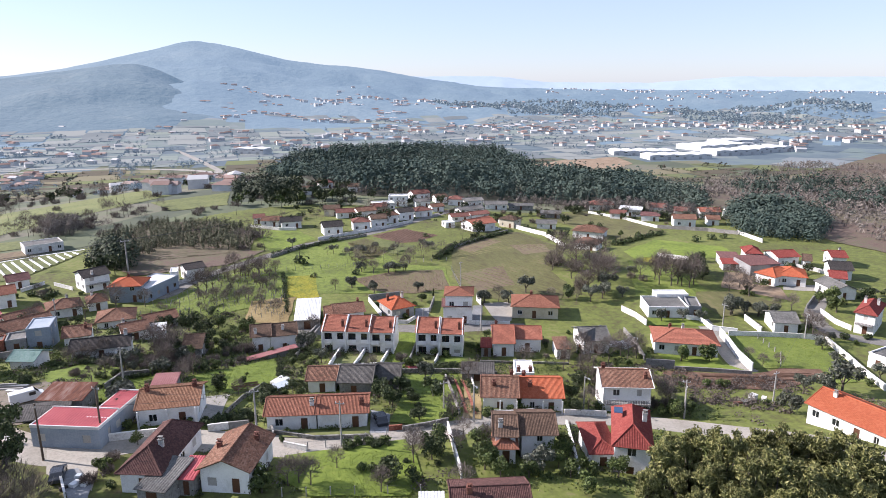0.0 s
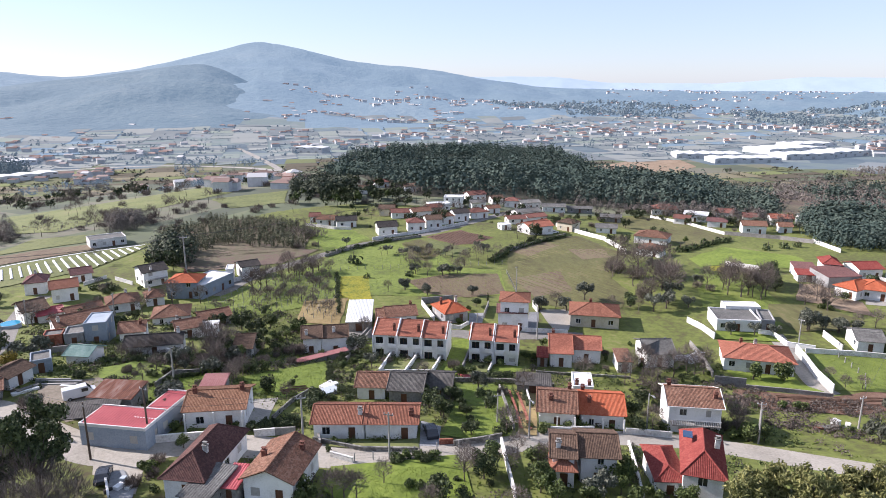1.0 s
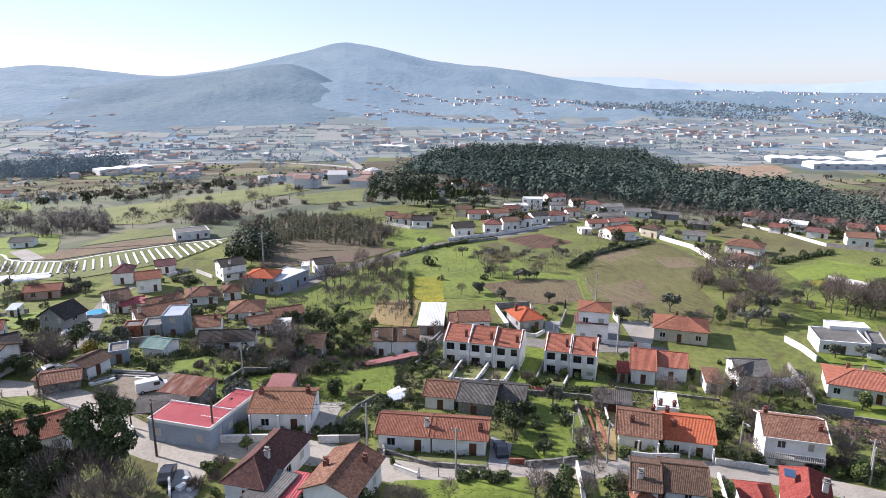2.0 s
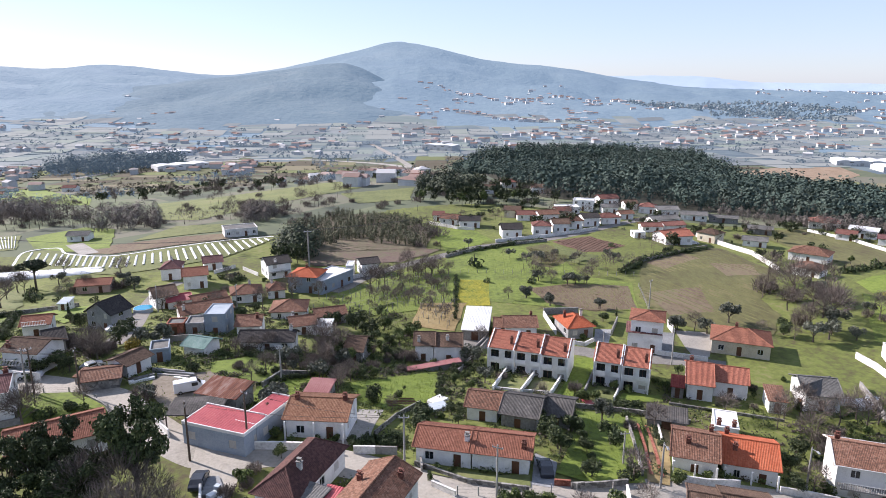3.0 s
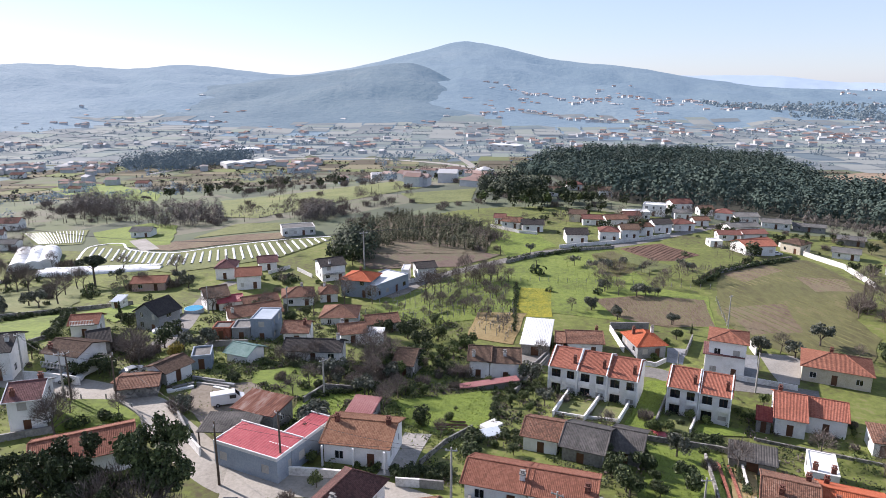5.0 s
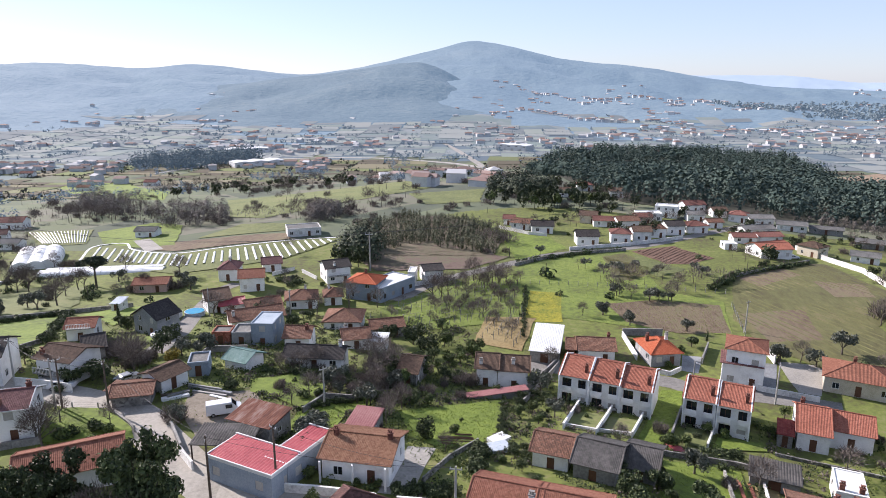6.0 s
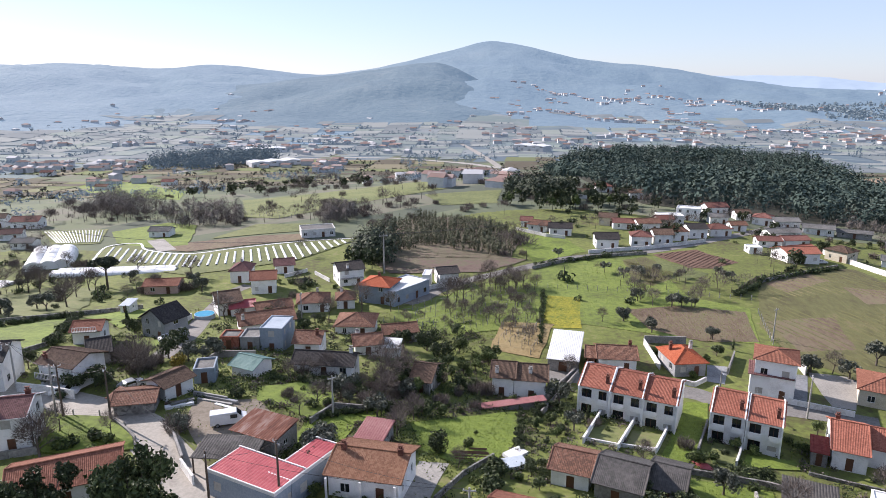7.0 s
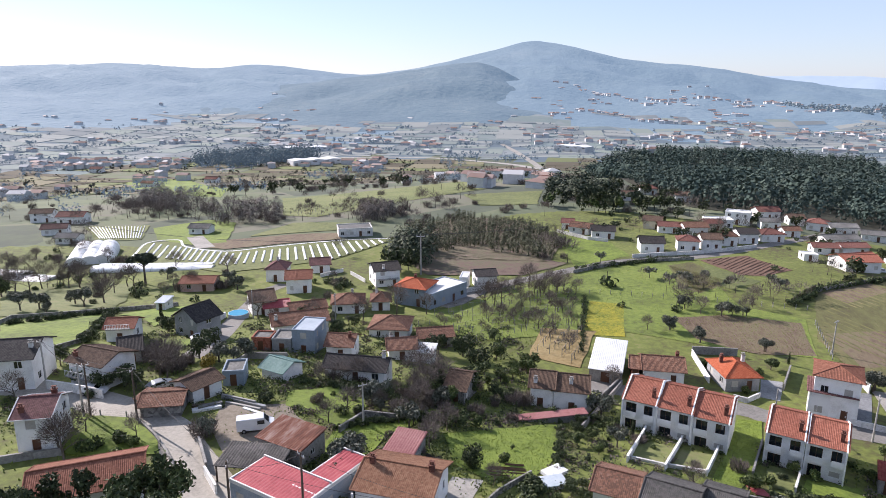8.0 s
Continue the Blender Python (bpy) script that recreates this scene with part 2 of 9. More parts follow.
for m_, amount in ((leaf_haze, .09), (far_plain, .09), (leaf_knoll, .05)):      # bluish glow added to valley land and trees, standing in for haze
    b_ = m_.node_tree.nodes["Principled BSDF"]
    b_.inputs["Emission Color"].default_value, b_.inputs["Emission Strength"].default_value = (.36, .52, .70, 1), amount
field_meadow = mat("winter_meadow", [(.085, .10, .03), (.13, .17, .035), (.17, .22, .042), (.22, .235, .07)], scale=.06, fine=.8, rough=.92, bump=.5, bscale=1.8, tone=.06)
leaf_young = mat("young_pine_needles", [(.075, .085, .045), (.115, .128, .068), (.155, .155, .09)], scale=.05, fine=.6, rough=.8, island=.55)
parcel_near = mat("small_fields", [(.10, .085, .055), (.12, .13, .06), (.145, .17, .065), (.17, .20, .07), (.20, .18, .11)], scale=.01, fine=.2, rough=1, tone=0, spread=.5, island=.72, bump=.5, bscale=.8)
# Far copy of the field colours, washed out as if through haze.
parcel_far = mat("far_small_fields_haze", [(.12, .125, .11), (.14, .155, .125), (.165, .185, .14), (.18, .20, .14), (.21, .21, .175)], scale=.008, fine=.08, rough=1, tone=0, spread=.5, island=.75)
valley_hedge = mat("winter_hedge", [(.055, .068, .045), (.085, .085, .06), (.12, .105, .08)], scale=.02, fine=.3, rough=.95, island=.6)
# Blue glow on the far fields, added in place of haze.
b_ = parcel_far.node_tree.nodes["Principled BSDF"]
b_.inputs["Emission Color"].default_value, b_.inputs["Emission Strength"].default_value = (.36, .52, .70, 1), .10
forest_floor = mat("dark_wood_floor", [(.022, .026, .016), (.04, .04, .026), (.06, .058, .036)], scale=.1, fine=.8, rough=1, bump=.6, bscale=2)

# ---- the lie of the land ----
def step(a, b, v):
    u = np.clip((np.asarray(v, float) - a) / (b - a), 0, 1)
    return u * u * (3 - 2 * u)


def height(x, y):
    """Ground height: a spur that falls away to the valley behind it and to the right."""
    x, y = np.asarray(x, float), np.asarray(y, float)
    along = y - 30 * step(0, -55, x) + 42 * step(0, 62, x)
    z = -2 + 9 * (1 - step(70, 150, along))
    z = z - 3.5 * step(40, 120, x) * step(170, 290, y) - 3 * step(150, 420, y)
    z = z - 4 * step(-90, -190, x) * step(110, 220, y)
    z = z - 36 * step(310, 800, np.hypot(x, y)) + 7 * np.exp(-((x - 60) / 190) ** 2 - ((y - 480) / 110) ** 2)
    return z


def ground_z(x, y):
    return float(height(x, y))


# ---- ground sheet ----
def mesh_object(name, verts, faces, material, parent=None, smooth=False, kind="", label="", category=""):
    me = bpy.data.meshes.new(name)
    me.from_pydata(verts, [], faces)
    me.materials.append(material)
    if smooth:
        me.shade_smooth()
    ob = new(name, me)
    if parent:
        ob.parent = parent
    return tagged(ob, label, category, "", kind)


def growing(inner0, inner1, fine, outer0, outer1, factor=1.13):
    """Grid lines, evenly fine in the middle and wider and wider apart outside."""
    mid = list(np.arange(inner0, inner1 + fine, fine))
    low, high, s = [], [], fine
    v = inner0
    while v > outer0:
        s *= factor
        v -= s
        low.append(v)
    s, v = fine, mid[-1]
    while v < outer1:
        s *= factor
        v += s
        high.append(v)
    return np.array(low[::-1] + mid + high)


def ground_sheet():
    xs, ys = growing(-170, 190, 2.0, -4700, 4700), growing(30, 330, 2.0, -1500, 4700)
    gx, gy = np.meshgrid(xs, ys)
    gz = height(gx, gy)
    verts = np.stack([gx, gy, gz], -1).reshape(-1, 3)
    nx, ny = len(xs), len(ys)
    i = (np.arange(ny - 1)[:, None] * nx + np.arange(nx - 1)[None]).reshape(-1)
    faces = np.stack([i, i + 1, i + 1 + nx, i + nx], -1)
    ob = mesh_object("ground", verts.tolist(), faces.tolist(), soil_wild, smooth=True, kind="structure",
                     label="rough winter pasture and bare soil falling to a wide valley", category="ground")
    # Ground colour steps greyer, then paler, outward to imitate haze with distance.
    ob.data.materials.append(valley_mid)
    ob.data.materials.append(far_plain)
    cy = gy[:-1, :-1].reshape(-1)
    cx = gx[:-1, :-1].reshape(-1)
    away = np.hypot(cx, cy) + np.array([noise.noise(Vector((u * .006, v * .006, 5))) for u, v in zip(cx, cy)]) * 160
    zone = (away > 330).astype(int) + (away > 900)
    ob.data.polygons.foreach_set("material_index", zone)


ground_sheet()


# ---- distant hills ----
HILL = []


def hills(name, dist, deep, bearings, tops, rough_m, seed, label, surface, power=1.35):
    """A range of hills across the view; tops are heights in metres by bearing to the left of +y."""
    nb, nd = 460, 40
    b = np.linspace(min(bearings), max(bearings), nb)
    top = np.interp(b, bearings, tops)
    k = np.hanning(15)
    top = np.convolve(np.pad(top, 7, mode="edge"), k / k.sum(), mode="valid")
    grid = np.zeros((nd, nb, 3))
    for j in range(nd):
        u = j / (nd - 1)                       # 0 at the foot, 1 behind the crest
        rise = (u / .72) ** power if u < .72 else 1 - .4 * (u - .72)
        r = dist + deep * (u - .72)
        for i in range(nb):
            a = radians(b[i])
            x, y = -math.sin(a) * r, math.cos(a) * r
            spur = noise.fractal(Vector((x * .0035, y * .0035, seed)), 1.0, 2.0, 5) * rough_m * min(1, u * 3) * (1 if u < .62 else max(.1, 1 - (u - .62) * 9))
            crest = noise.noise(Vector((x * .008, y * .008, seed))) * 3.0 + noise.noise(Vector((x * .02, y * .02, seed))) * 1.6
            grid[j, i] = x, y, -44 + (top[i] + 44) * rise + spur + crest * (u > .15)
    faces = [(j * nb + i, (j + 1) * nb + i, (j + 1) * nb + i + 1, j * nb + i + 1) for j in range(nd - 1) for i in range(nb - 1)]
    HILL.append((dist, deep, b, grid))
    ob = mesh_object(name, grid.reshape(-1, 3).tolist(), faces, surface, smooth=True, kind="structure", label=label, category="hill")
    if name == "wooded_hill":                  # terraced fields on the lower slopes, wood above
        ob.data.materials.append(far_plain)
        low = [(j / nd + .16 * noise.noise(Vector((i * .03, j * .13, 2))) + .05 * noise.noise(Vector((i * .11, j * .5, 4)))) < .06 for j in range(nd - 1) for i in range(nb - 1)]
        ob.data.polygons.foreach_set("material_index", np.array(low, int))
    return ob


def far_z(x, y):
    """Height of the ground or of the near hill, whichever is higher."""
    dist, deep, b, grid = HILL[0]
    r, a = math.hypot(x, y), math.degrees(math.atan2(-x, y))
    u = (r - dist) / deep + .72
    z = ground_z(x, y)
    if 0 < u < 1 and b[0] < a < b[-1]:
        z = max(z, grid[int(u * 39), int((a - b[0]) / (b[-1] - b[0]) * 459), 2])
    return z


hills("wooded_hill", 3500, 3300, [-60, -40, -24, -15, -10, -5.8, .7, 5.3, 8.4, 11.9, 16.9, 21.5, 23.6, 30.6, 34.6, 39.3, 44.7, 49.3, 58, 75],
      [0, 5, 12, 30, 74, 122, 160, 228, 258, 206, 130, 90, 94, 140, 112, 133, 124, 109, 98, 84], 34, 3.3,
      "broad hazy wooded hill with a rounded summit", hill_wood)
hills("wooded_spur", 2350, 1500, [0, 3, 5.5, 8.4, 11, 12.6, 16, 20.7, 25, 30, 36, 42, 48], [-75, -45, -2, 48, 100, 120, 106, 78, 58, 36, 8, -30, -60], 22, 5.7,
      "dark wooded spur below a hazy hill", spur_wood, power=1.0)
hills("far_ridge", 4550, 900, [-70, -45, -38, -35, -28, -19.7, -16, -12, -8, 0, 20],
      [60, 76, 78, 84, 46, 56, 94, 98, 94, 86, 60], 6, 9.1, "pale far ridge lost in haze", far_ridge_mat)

# ---- building blocks ----
def part(name, bm, material, parent, label="", m=None):
    """Links a bmesh as one mesh object under a thing or a part."""
    me = bpy.data.meshes.new(name)
    bm.to_mesh(me)
    bm.free()
    return part_of(name, me, material, parent, label, m)


def part_of(name, me, material, parent, label="", m=None):
    if not me.materials:
        me.materials.append(material)
    ob = new(name, me)
    ob.parent = parent
    if m is not None:
        ob.matrix_basis = m
    return tagged(ob, label)


def thing(name, x, y, rot, label, category, z=None, group=""):
    root = new(name)
    root.empty_display_size = 0.5
    root.matrix_basis = pose(x, y, ground_z(x, y) if z is None else z, 0, 0, rot)
    return tagged(root, label, category, group)


def box(bm, x0, x1, y0, y1, z0, z1, m=None):
    """An axis-aligned block, its edges left sharp; m turns or moves it."""
    vs = [bm.verts.new((x, y, z)) for z in (z0, z1) for x, y in ((x0, y0), (x1, y0), (x1, y1), (x0, y1))]
    for f in ((3, 2, 1, 0), (4, 5, 6, 7), (0, 1, 5, 4), (1, 2, 6, 5), (2, 3, 7, 6), (3, 0, 4, 7)):
        bm.faces.new([vs[i] for i in f])
    if m is not None:
        for v in vs:
            v.co = m @ v.co
    return vs


def worn(bm, width=0.02):
    bmesh.ops.bevel(bm, geom=bm.edges[:], offset=width, segments=1, affect="EDGES")
    return bm


def tube(bm, a, b, r0, r1, n=6):
    a, b = Vector(a), Vector(b)
    w = (b - a).normalized()
    u = w.orthogonal().normalized()
    v = w.cross(u)
    rings = []
    for p, r in ((a, r0), (b, r1)):
        rings.append([bm.verts.new(p + (u * math.cos(2 * math.pi * i / n) + v * math.sin(2 * math.pi * i / n)) * r) for i in range(n)])
    for i in range(n):
        bm.faces.new((rings[0][i], rings[0][(i + 1) % n], rings[1][(i + 1) % n], rings[1][i]))
    bm.faces.new(rings[1])
    bm.faces.new(rings[0][::-1])


def wall_face(bm, a, b, z0, z1, holes, reveal=0.16):
    """One outer wall from a to b (seen from outside, a is at the left), with holes (u0, u1, v0, v1) cut through and their reveals."""
    a, b = Vector((*a, 0)), Vector((*b, 0))
    length = (b - a).length
    along = (b - a) / length
    inward = Vector((-along.y, along.x, 0)) * reveal
    us = sorted({0, length, *[h[0] for h in holes], *[h[1] for h in holes]})
    vs = sorted({z0, z1, *[h[2] for h in holes], *[h[3] for h in holes]})
    at = lambda u, v, off=Vector(): a + along * u + off + Vector((0, 0, v))
    for u0, u1 in zip(us, us[1:]):
        for v0, v1 in zip(vs, vs[1:]):
            um, vm = (u0 + u1) / 2, (v0 + v1) / 2
            if any(h[0] < um < h[1] and h[2] < vm < h[3] for h in holes):
                continue
            bm.faces.new([bm.verts.new(at(*q)) for q in ((u0, v0), (u1, v0), (u1, v1), (u0, v1))])
    for u0, u1, v0, v1 in holes:
        ring = ((u0, v0), (u1, v0), (u1, v1), (u0, v1))
        for p, q in zip(ring, ring[1:] + ring[:1]):
            bm.faces.new([bm.verts.new(at(*p)), bm.verts.new(at(*p, inward)), bm.verts.new(at(*q, inward)), bm.verts.new(at(*q))])


KEPT = {}


def kept(key, make):
    """Mesh data shared between alike pieces."""
    if key not in KEPT:
        bm = bmesh.new()
        make(bm)
        me = bpy.data.meshes.new(key[0])
        bm.to_mesh(me)
        bm.free()
        KEPT[key] = me
    return KEPT[key]


def opening(root, kind, w, h, m, dark=False):
    """A window, door or garage door that fills a hole; m stands at the hole's lower middle, y inward."""
    w, h = round(w, 2), round(h, 2)

    def frame_of(bm):
        t = 0.07
        for x0, x1, z0, z1 in ((-w / 2, -w / 2 + t, 0, h), (w / 2 - t, w / 2, 0, h), (-w / 2 + t, w / 2 - t, 0, t), (-w / 2 + t, w / 2 - t, h - t, h),
                               (-t / 2, t / 2, t, h - t)):
            box(bm, x0, x1, 0.07, 0.14, z0, z1)

    def pane_of(bm):
        box(bm, -w / 2 + .02, w / 2 - .02, 0.10, 0.13, 0.02, h - .02)

    def blind_of(bm):
        n = max(3, int(h / 0.16))
        prof = []
        for i in range(n):
            prof += [(.06, h * i / n), (.06, h * (i + .8) / n), (.09, h * (i + .9) / n)]
        prof.append((.06, h))
        rows = [[bm.verts.new((x, y, z)) for y, z in prof] for x in (-w / 2, w / 2)]
        for i in range(len(prof) - 1):
            bm.faces.new((rows[0][i], rows[1][i], rows[1][i + 1], rows[0][i + 1]))

    def leaf_of(bm):
        box(bm, -w / 2 + .01, w / 2 - .01, 0.09, 0.14, 0, h)
        for i in (0, 1):
            for j in (0, 1):
                x = -w / 2 + w * (0.12 + 0.46 * i)
                box(bm, x, x + w * 0.3, 0.075, 0.09, h * (0.08 + 0.47 * j), h * (0.45 + 0.47 * j))

    fm = frame_brown if dark else frame_white
    if kind == "door":
        part_of("door", kept(("door", w, h), leaf_of), door_wood, root, m=m)
    elif kind == "blind":
        part_of("shutter", kept(("shutter", w, h), blind_of), shutter_mat, root, m=m)
    elif kind == "garage":
        part_of("garage_door", kept(("garage_door", w, h), blind_of), metal_grey, root, m=m)
    else:
        win = part_of("window", kept(("window", w, h, dark), frame_of), fm, root, m=m)
        part_of("pane", kept(("pane", w, h), pane_of), glass_dark, win)


def chimney(root, x, y, z0, z1, s=0.62, white=False, pots=True):
    bm = bmesh.new()
    box(bm, x - s / 2, x + s / 2, y - s * .35, y + s * .35, z0, z1)
    ch = part("chimney", worn(bm), wall_white if white else brick_dark, root)
    bm = bmesh.new()
    box(bm, x - s / 2 - .08, x + s / 2 + .08, y - s * .35 - .08, y + s * .35 + .08, z1, z1 + .1)
    if pots:
        for k in (-1, 1):
            tube(bm, (x + k * s * .22, y, z1 + .1), (x + k * s * .22, y, z1 + .42), .11, .08)
        box(bm, x - s / 2, x + s / 2, y - s * .3, y + s * .3, z1 + .42, z1 + .5)
    part("chimney_cap", bm, wall_grey if white else brick_dark, ch)


def slope(bm, o, a, u, length, run, hip0=0.0, hip1=0.0, pitch=0.21, bulge=0.036, thick=0.12):
    """One roof slope of tile columns: o the left end of the eave, a along it, u up the slope; the ends may lean in along hips."""
    o, a, u = Vector(o), Vector(a).normalized(), Vector(u).normalized()
    n = a.cross(u).normalized()
    cols = max(2, int(length / pitch))
    def top(s):
        t = run
        if hip0 > 0:
            t = min(t, run * s / hip0)
        if hip1 > 0:
            t = min(t, run * (length - s) / hip1)
        return max(t, 0.0)
    last = None
    for i in range(cols * 3 + 1):
        s = length * i / (cols * 3)
        b = (0, bulge, bulge * .8)[i % 3]
        lo = bm.verts.new(o + a * s + n * b)
        hi = bm.verts.new(o + a * s + u * top(s) + n * b)
        if last:
            bm.faces.new((last[0], lo, hi, last[1]))
        last = (lo, hi)
    under = [o - n * thick, o + a * length - n * thick]
    tops = [o + a * length + u * top(length) - n * thick, o + u * top(0) - n * thick]
    if hip0 or hip1:
        tops = [o + a * (length - hip1) + u * run - n * thick, o + a * hip0 + u * run - n * thick]
    vs = [bm.verts.new(p) for p in under + tops]
    if (tops[0] - tops[1]).length < 0.02:
        vs.pop()
    bm.faces.new(vs[::-1])
    e = [bm.verts.new(p) for p in (o, o + a * length)]
    bm.faces.new((vs[0], vs[1], e[1], e[0]))


def caps(root, lines, r, material, name="ridge_cap"):
    """Rounded ridge and hip tiles along the given lines."""
    for a, b in lines:
        bm = bmesh.new()
        tube(bm, a, b, r, r, 8)
        part(name, bm, material, root)


def roof_on(root, x0, x1, y0, y1, z, kind, rise, over, tile, verge=None, gable_mat=None):
    """A tiled roof over the rectangle: gable (ridge along x), cross (ridge along y), hip, mono (falls to the front)."""
    X0, X1, Y0, Y1 = x0 - over, x1 + over, y0 - over, y1 + over
    w, d = X1 - X0, Y1 - Y0
    verge = verge or tile
    if kind == "cross":
        half = w / 2
        k = rise / (half - over) if half > over else .4
        run, ze, zr = math.hypot(half, half * k), z - over * k, z - over * k + half * k
        for nm, o, a, u in (("roof_slope", (X0, Y1, ze), (0, -1, 0), (half, 0, half * k)), ("roof_slope", (X1, Y0, ze), (0, 1, 0), (-half, 0, half * k))):
            bm = bmesh.new()
            slope(bm, o, a, u, d, run)
            part(nm, bm, tile, root)
        xm = (X0 + X1) / 2
        caps(root, [((xm, Y0, zr + .02), (xm, Y1, zr + .02))], .13, tile)
        for yy in (Y0, Y1):
            for xa in (X0, X1):
                bm = bmesh.new()
                tube(bm, (xa, yy, ze + .02), (xm, yy, zr + .04), .09, .09, 6)
                part("verge", bm, verge, root)
        return zr
    k = rise / (d / 2 - over)
    half = d / 2
    run, ze = math.hypot(half, half * k), z - over * k
    zr = ze + half * k
    ym = (Y0 + Y1) / 2
    if kind == "gable":
        for o, a, u in (((X0, Y0, ze), (1, 0, 0), (0, half, half * k)), ((X1, Y1, ze), (-1, 0, 0), (0, -half, half * k))):
            bm = bmesh.new()
            slope(bm, o, a, u, w, run)
            part("roof_slope", bm, tile, root)
        caps(root, [((X0, ym, zr + .02), (X1, ym, zr + .02))], .13, tile)
        for xx in (X0, X1):
            for ya in (Y0, Y1):
                bm = bmesh.new()
                tube(bm, (xx, ya, ze + .02), (xx, ym, zr + .04), .09, .09, 6)
                part("verge", bm, verge, root)
    elif kind == "hip":
        half = min(w, d) / 2
        k = rise / (half - over)
        ze = z - over * k
        zr, run = ze + half * k, math.hypot(half, half * k)
        xm = (X0 + X1) / 2
        for o, a, u, ln in (((X0, Y0, ze), (1, 0, 0), (0, half, half * k), w), ((X1, Y1, ze), (-1, 0, 0), (0, -half, half * k), w),
                            ((X0, Y1, ze), (0, -1, 0), (half, 0, half * k), d), ((X1, Y0, ze), (0, 1, 0), (-half, 0, half * k), d)):
            bm = bmesh.new()
            slope(bm, o, a, u, ln, run, half, half)
            part("roof_slope", bm, tile, root)
        if w >= d:
            A, B = (X0 + half, ym, zr + .02), (X1 - half, ym, zr + .02)
            ends = {(X0, Y0): A, (X0, Y1): A, (X1, Y0): B, (X1, Y1): B}
        else:
            A, B = (xm, Y0 + half, zr + .02), (xm, Y1 - half, zr + .02)
            ends = {(X0, Y0): A, (X1, Y0): A, (X0, Y1): B, (X1, Y1): B}
        lines = [((*c, ze), e) for c, e in ends.items()]
        if math.dist(A, B) > .3:
            lines.append((A, B))
        caps(root, lines, .12, tile)
    elif kind == "mono":
        k = rise / d
        bm = bmesh.new()
        slope(bm, (X0, Y0, z), (1, 0, 0), (0, d, rise), w, math.hypot(d, rise), pitch=.35, bulge=.05)
        part("roof_slope", bm, tile, root)
        zr = z + rise
    for yy in ((Y0 - .05, Y1 + .05) if kind != "mono" else (Y0 - .05,)):
        gut = bmesh.new()
        tube(gut, (X0, yy, ze if kind != "mono" else z), (X1, yy, ze if kind != "mono" else z), .07, .07, 6)
        part("gutter", gut, frame_white if verge is frame_white else tile, root)
    return zr


def spaced(length, storeys, h, rng, door=False, blind=.35, low=0.9, wide=1.2, high=1.2):
    """Evenly set openings for one face: (u, v, w, h, kind)."""
    out = []
    n = max(1, int(length / 3.1))
    for s in range(storeys):
        base = h * s / storeys
        for i in range(n):
            u = length * (i + .5) / n + rng.uniform(-.25, .25)
            if s == 0 and door and i == n // 2:
                out.append((u, base + .05, 1.0, 2.05, "door"))
                continue
            if rng.random() < .12:
                continue
            out.append((u, base + low, wide if rng.random() < .7 else wide * .7, high, "blind" if rng.random() < blind else "window"))
    return out


def shell(root, x0, x1, y0, y1, h, wall, faces, sink=1.6, gable=None, rise=0.0, reveal=.16, dark=False, stone=None):
    """The outer walls with their openings; faces: lists of (u, v, w, h, kind) for f, b, l, r."""
    bm = bmesh.new()
    corners = {"f": ((x0, y0), (x1, y0), 0), "r": ((x1, y0), (x1, y1), 90), "b": ((x1, y1), (x0, y1), 180), "l": ((x0, y1), (x0, y0), 270)}
    for side, (a, b, turn) in corners.items():
        length = math.dist(a, b)
        holes = []
        for u, v, w, hh, kind in faces.get(side, []):
            w, hh = round(w, 2), round(hh, 2)
            if u - w / 2 < .12 or u + w / 2 > length - .12 or v + hh > h - .05:
                continue
            if any(u - w / 2 < q[1] + .05 and u + w / 2 > q[0] - .05 and v < q[3] + .05 and v + hh > q[2] - .05 for q in holes):
                continue
            holes.append((u - w / 2, u + w / 2, v, v + hh))
            px, py = a[0] + (b[0] - a[0]) * u / length, a[1] + (b[1] - a[1]) * u / length
            opening(root, kind, w, hh, pose(px, py, v, 0, 0, turn), dark)
        wall_face(bm, a, b, -sink, h, holes, reveal)
    if gable == "x":
        ym = (y0 + y1) / 2
        for xx, sgn in ((x0, -1), (x1, 1)):
            vs = [bm.verts.new(p) for p in ((xx, y0, h), (xx, y1, h), (xx, ym, h + rise))]
            bm.faces.new(vs if sgn > 0 else vs[::-1])
    elif gable == "y":
        xm = (x0 + x1) / 2
        for yy, sgn in ((y0, -1), (y1, 1)):
            vs = [bm.verts.new(p) for p in ((x0, yy, h), (x1, yy, h), (xm, yy, h + rise))]
            bm.faces.new(vs[::-1] if sgn > 0 else vs)
    part("wall", bm, wall, root)


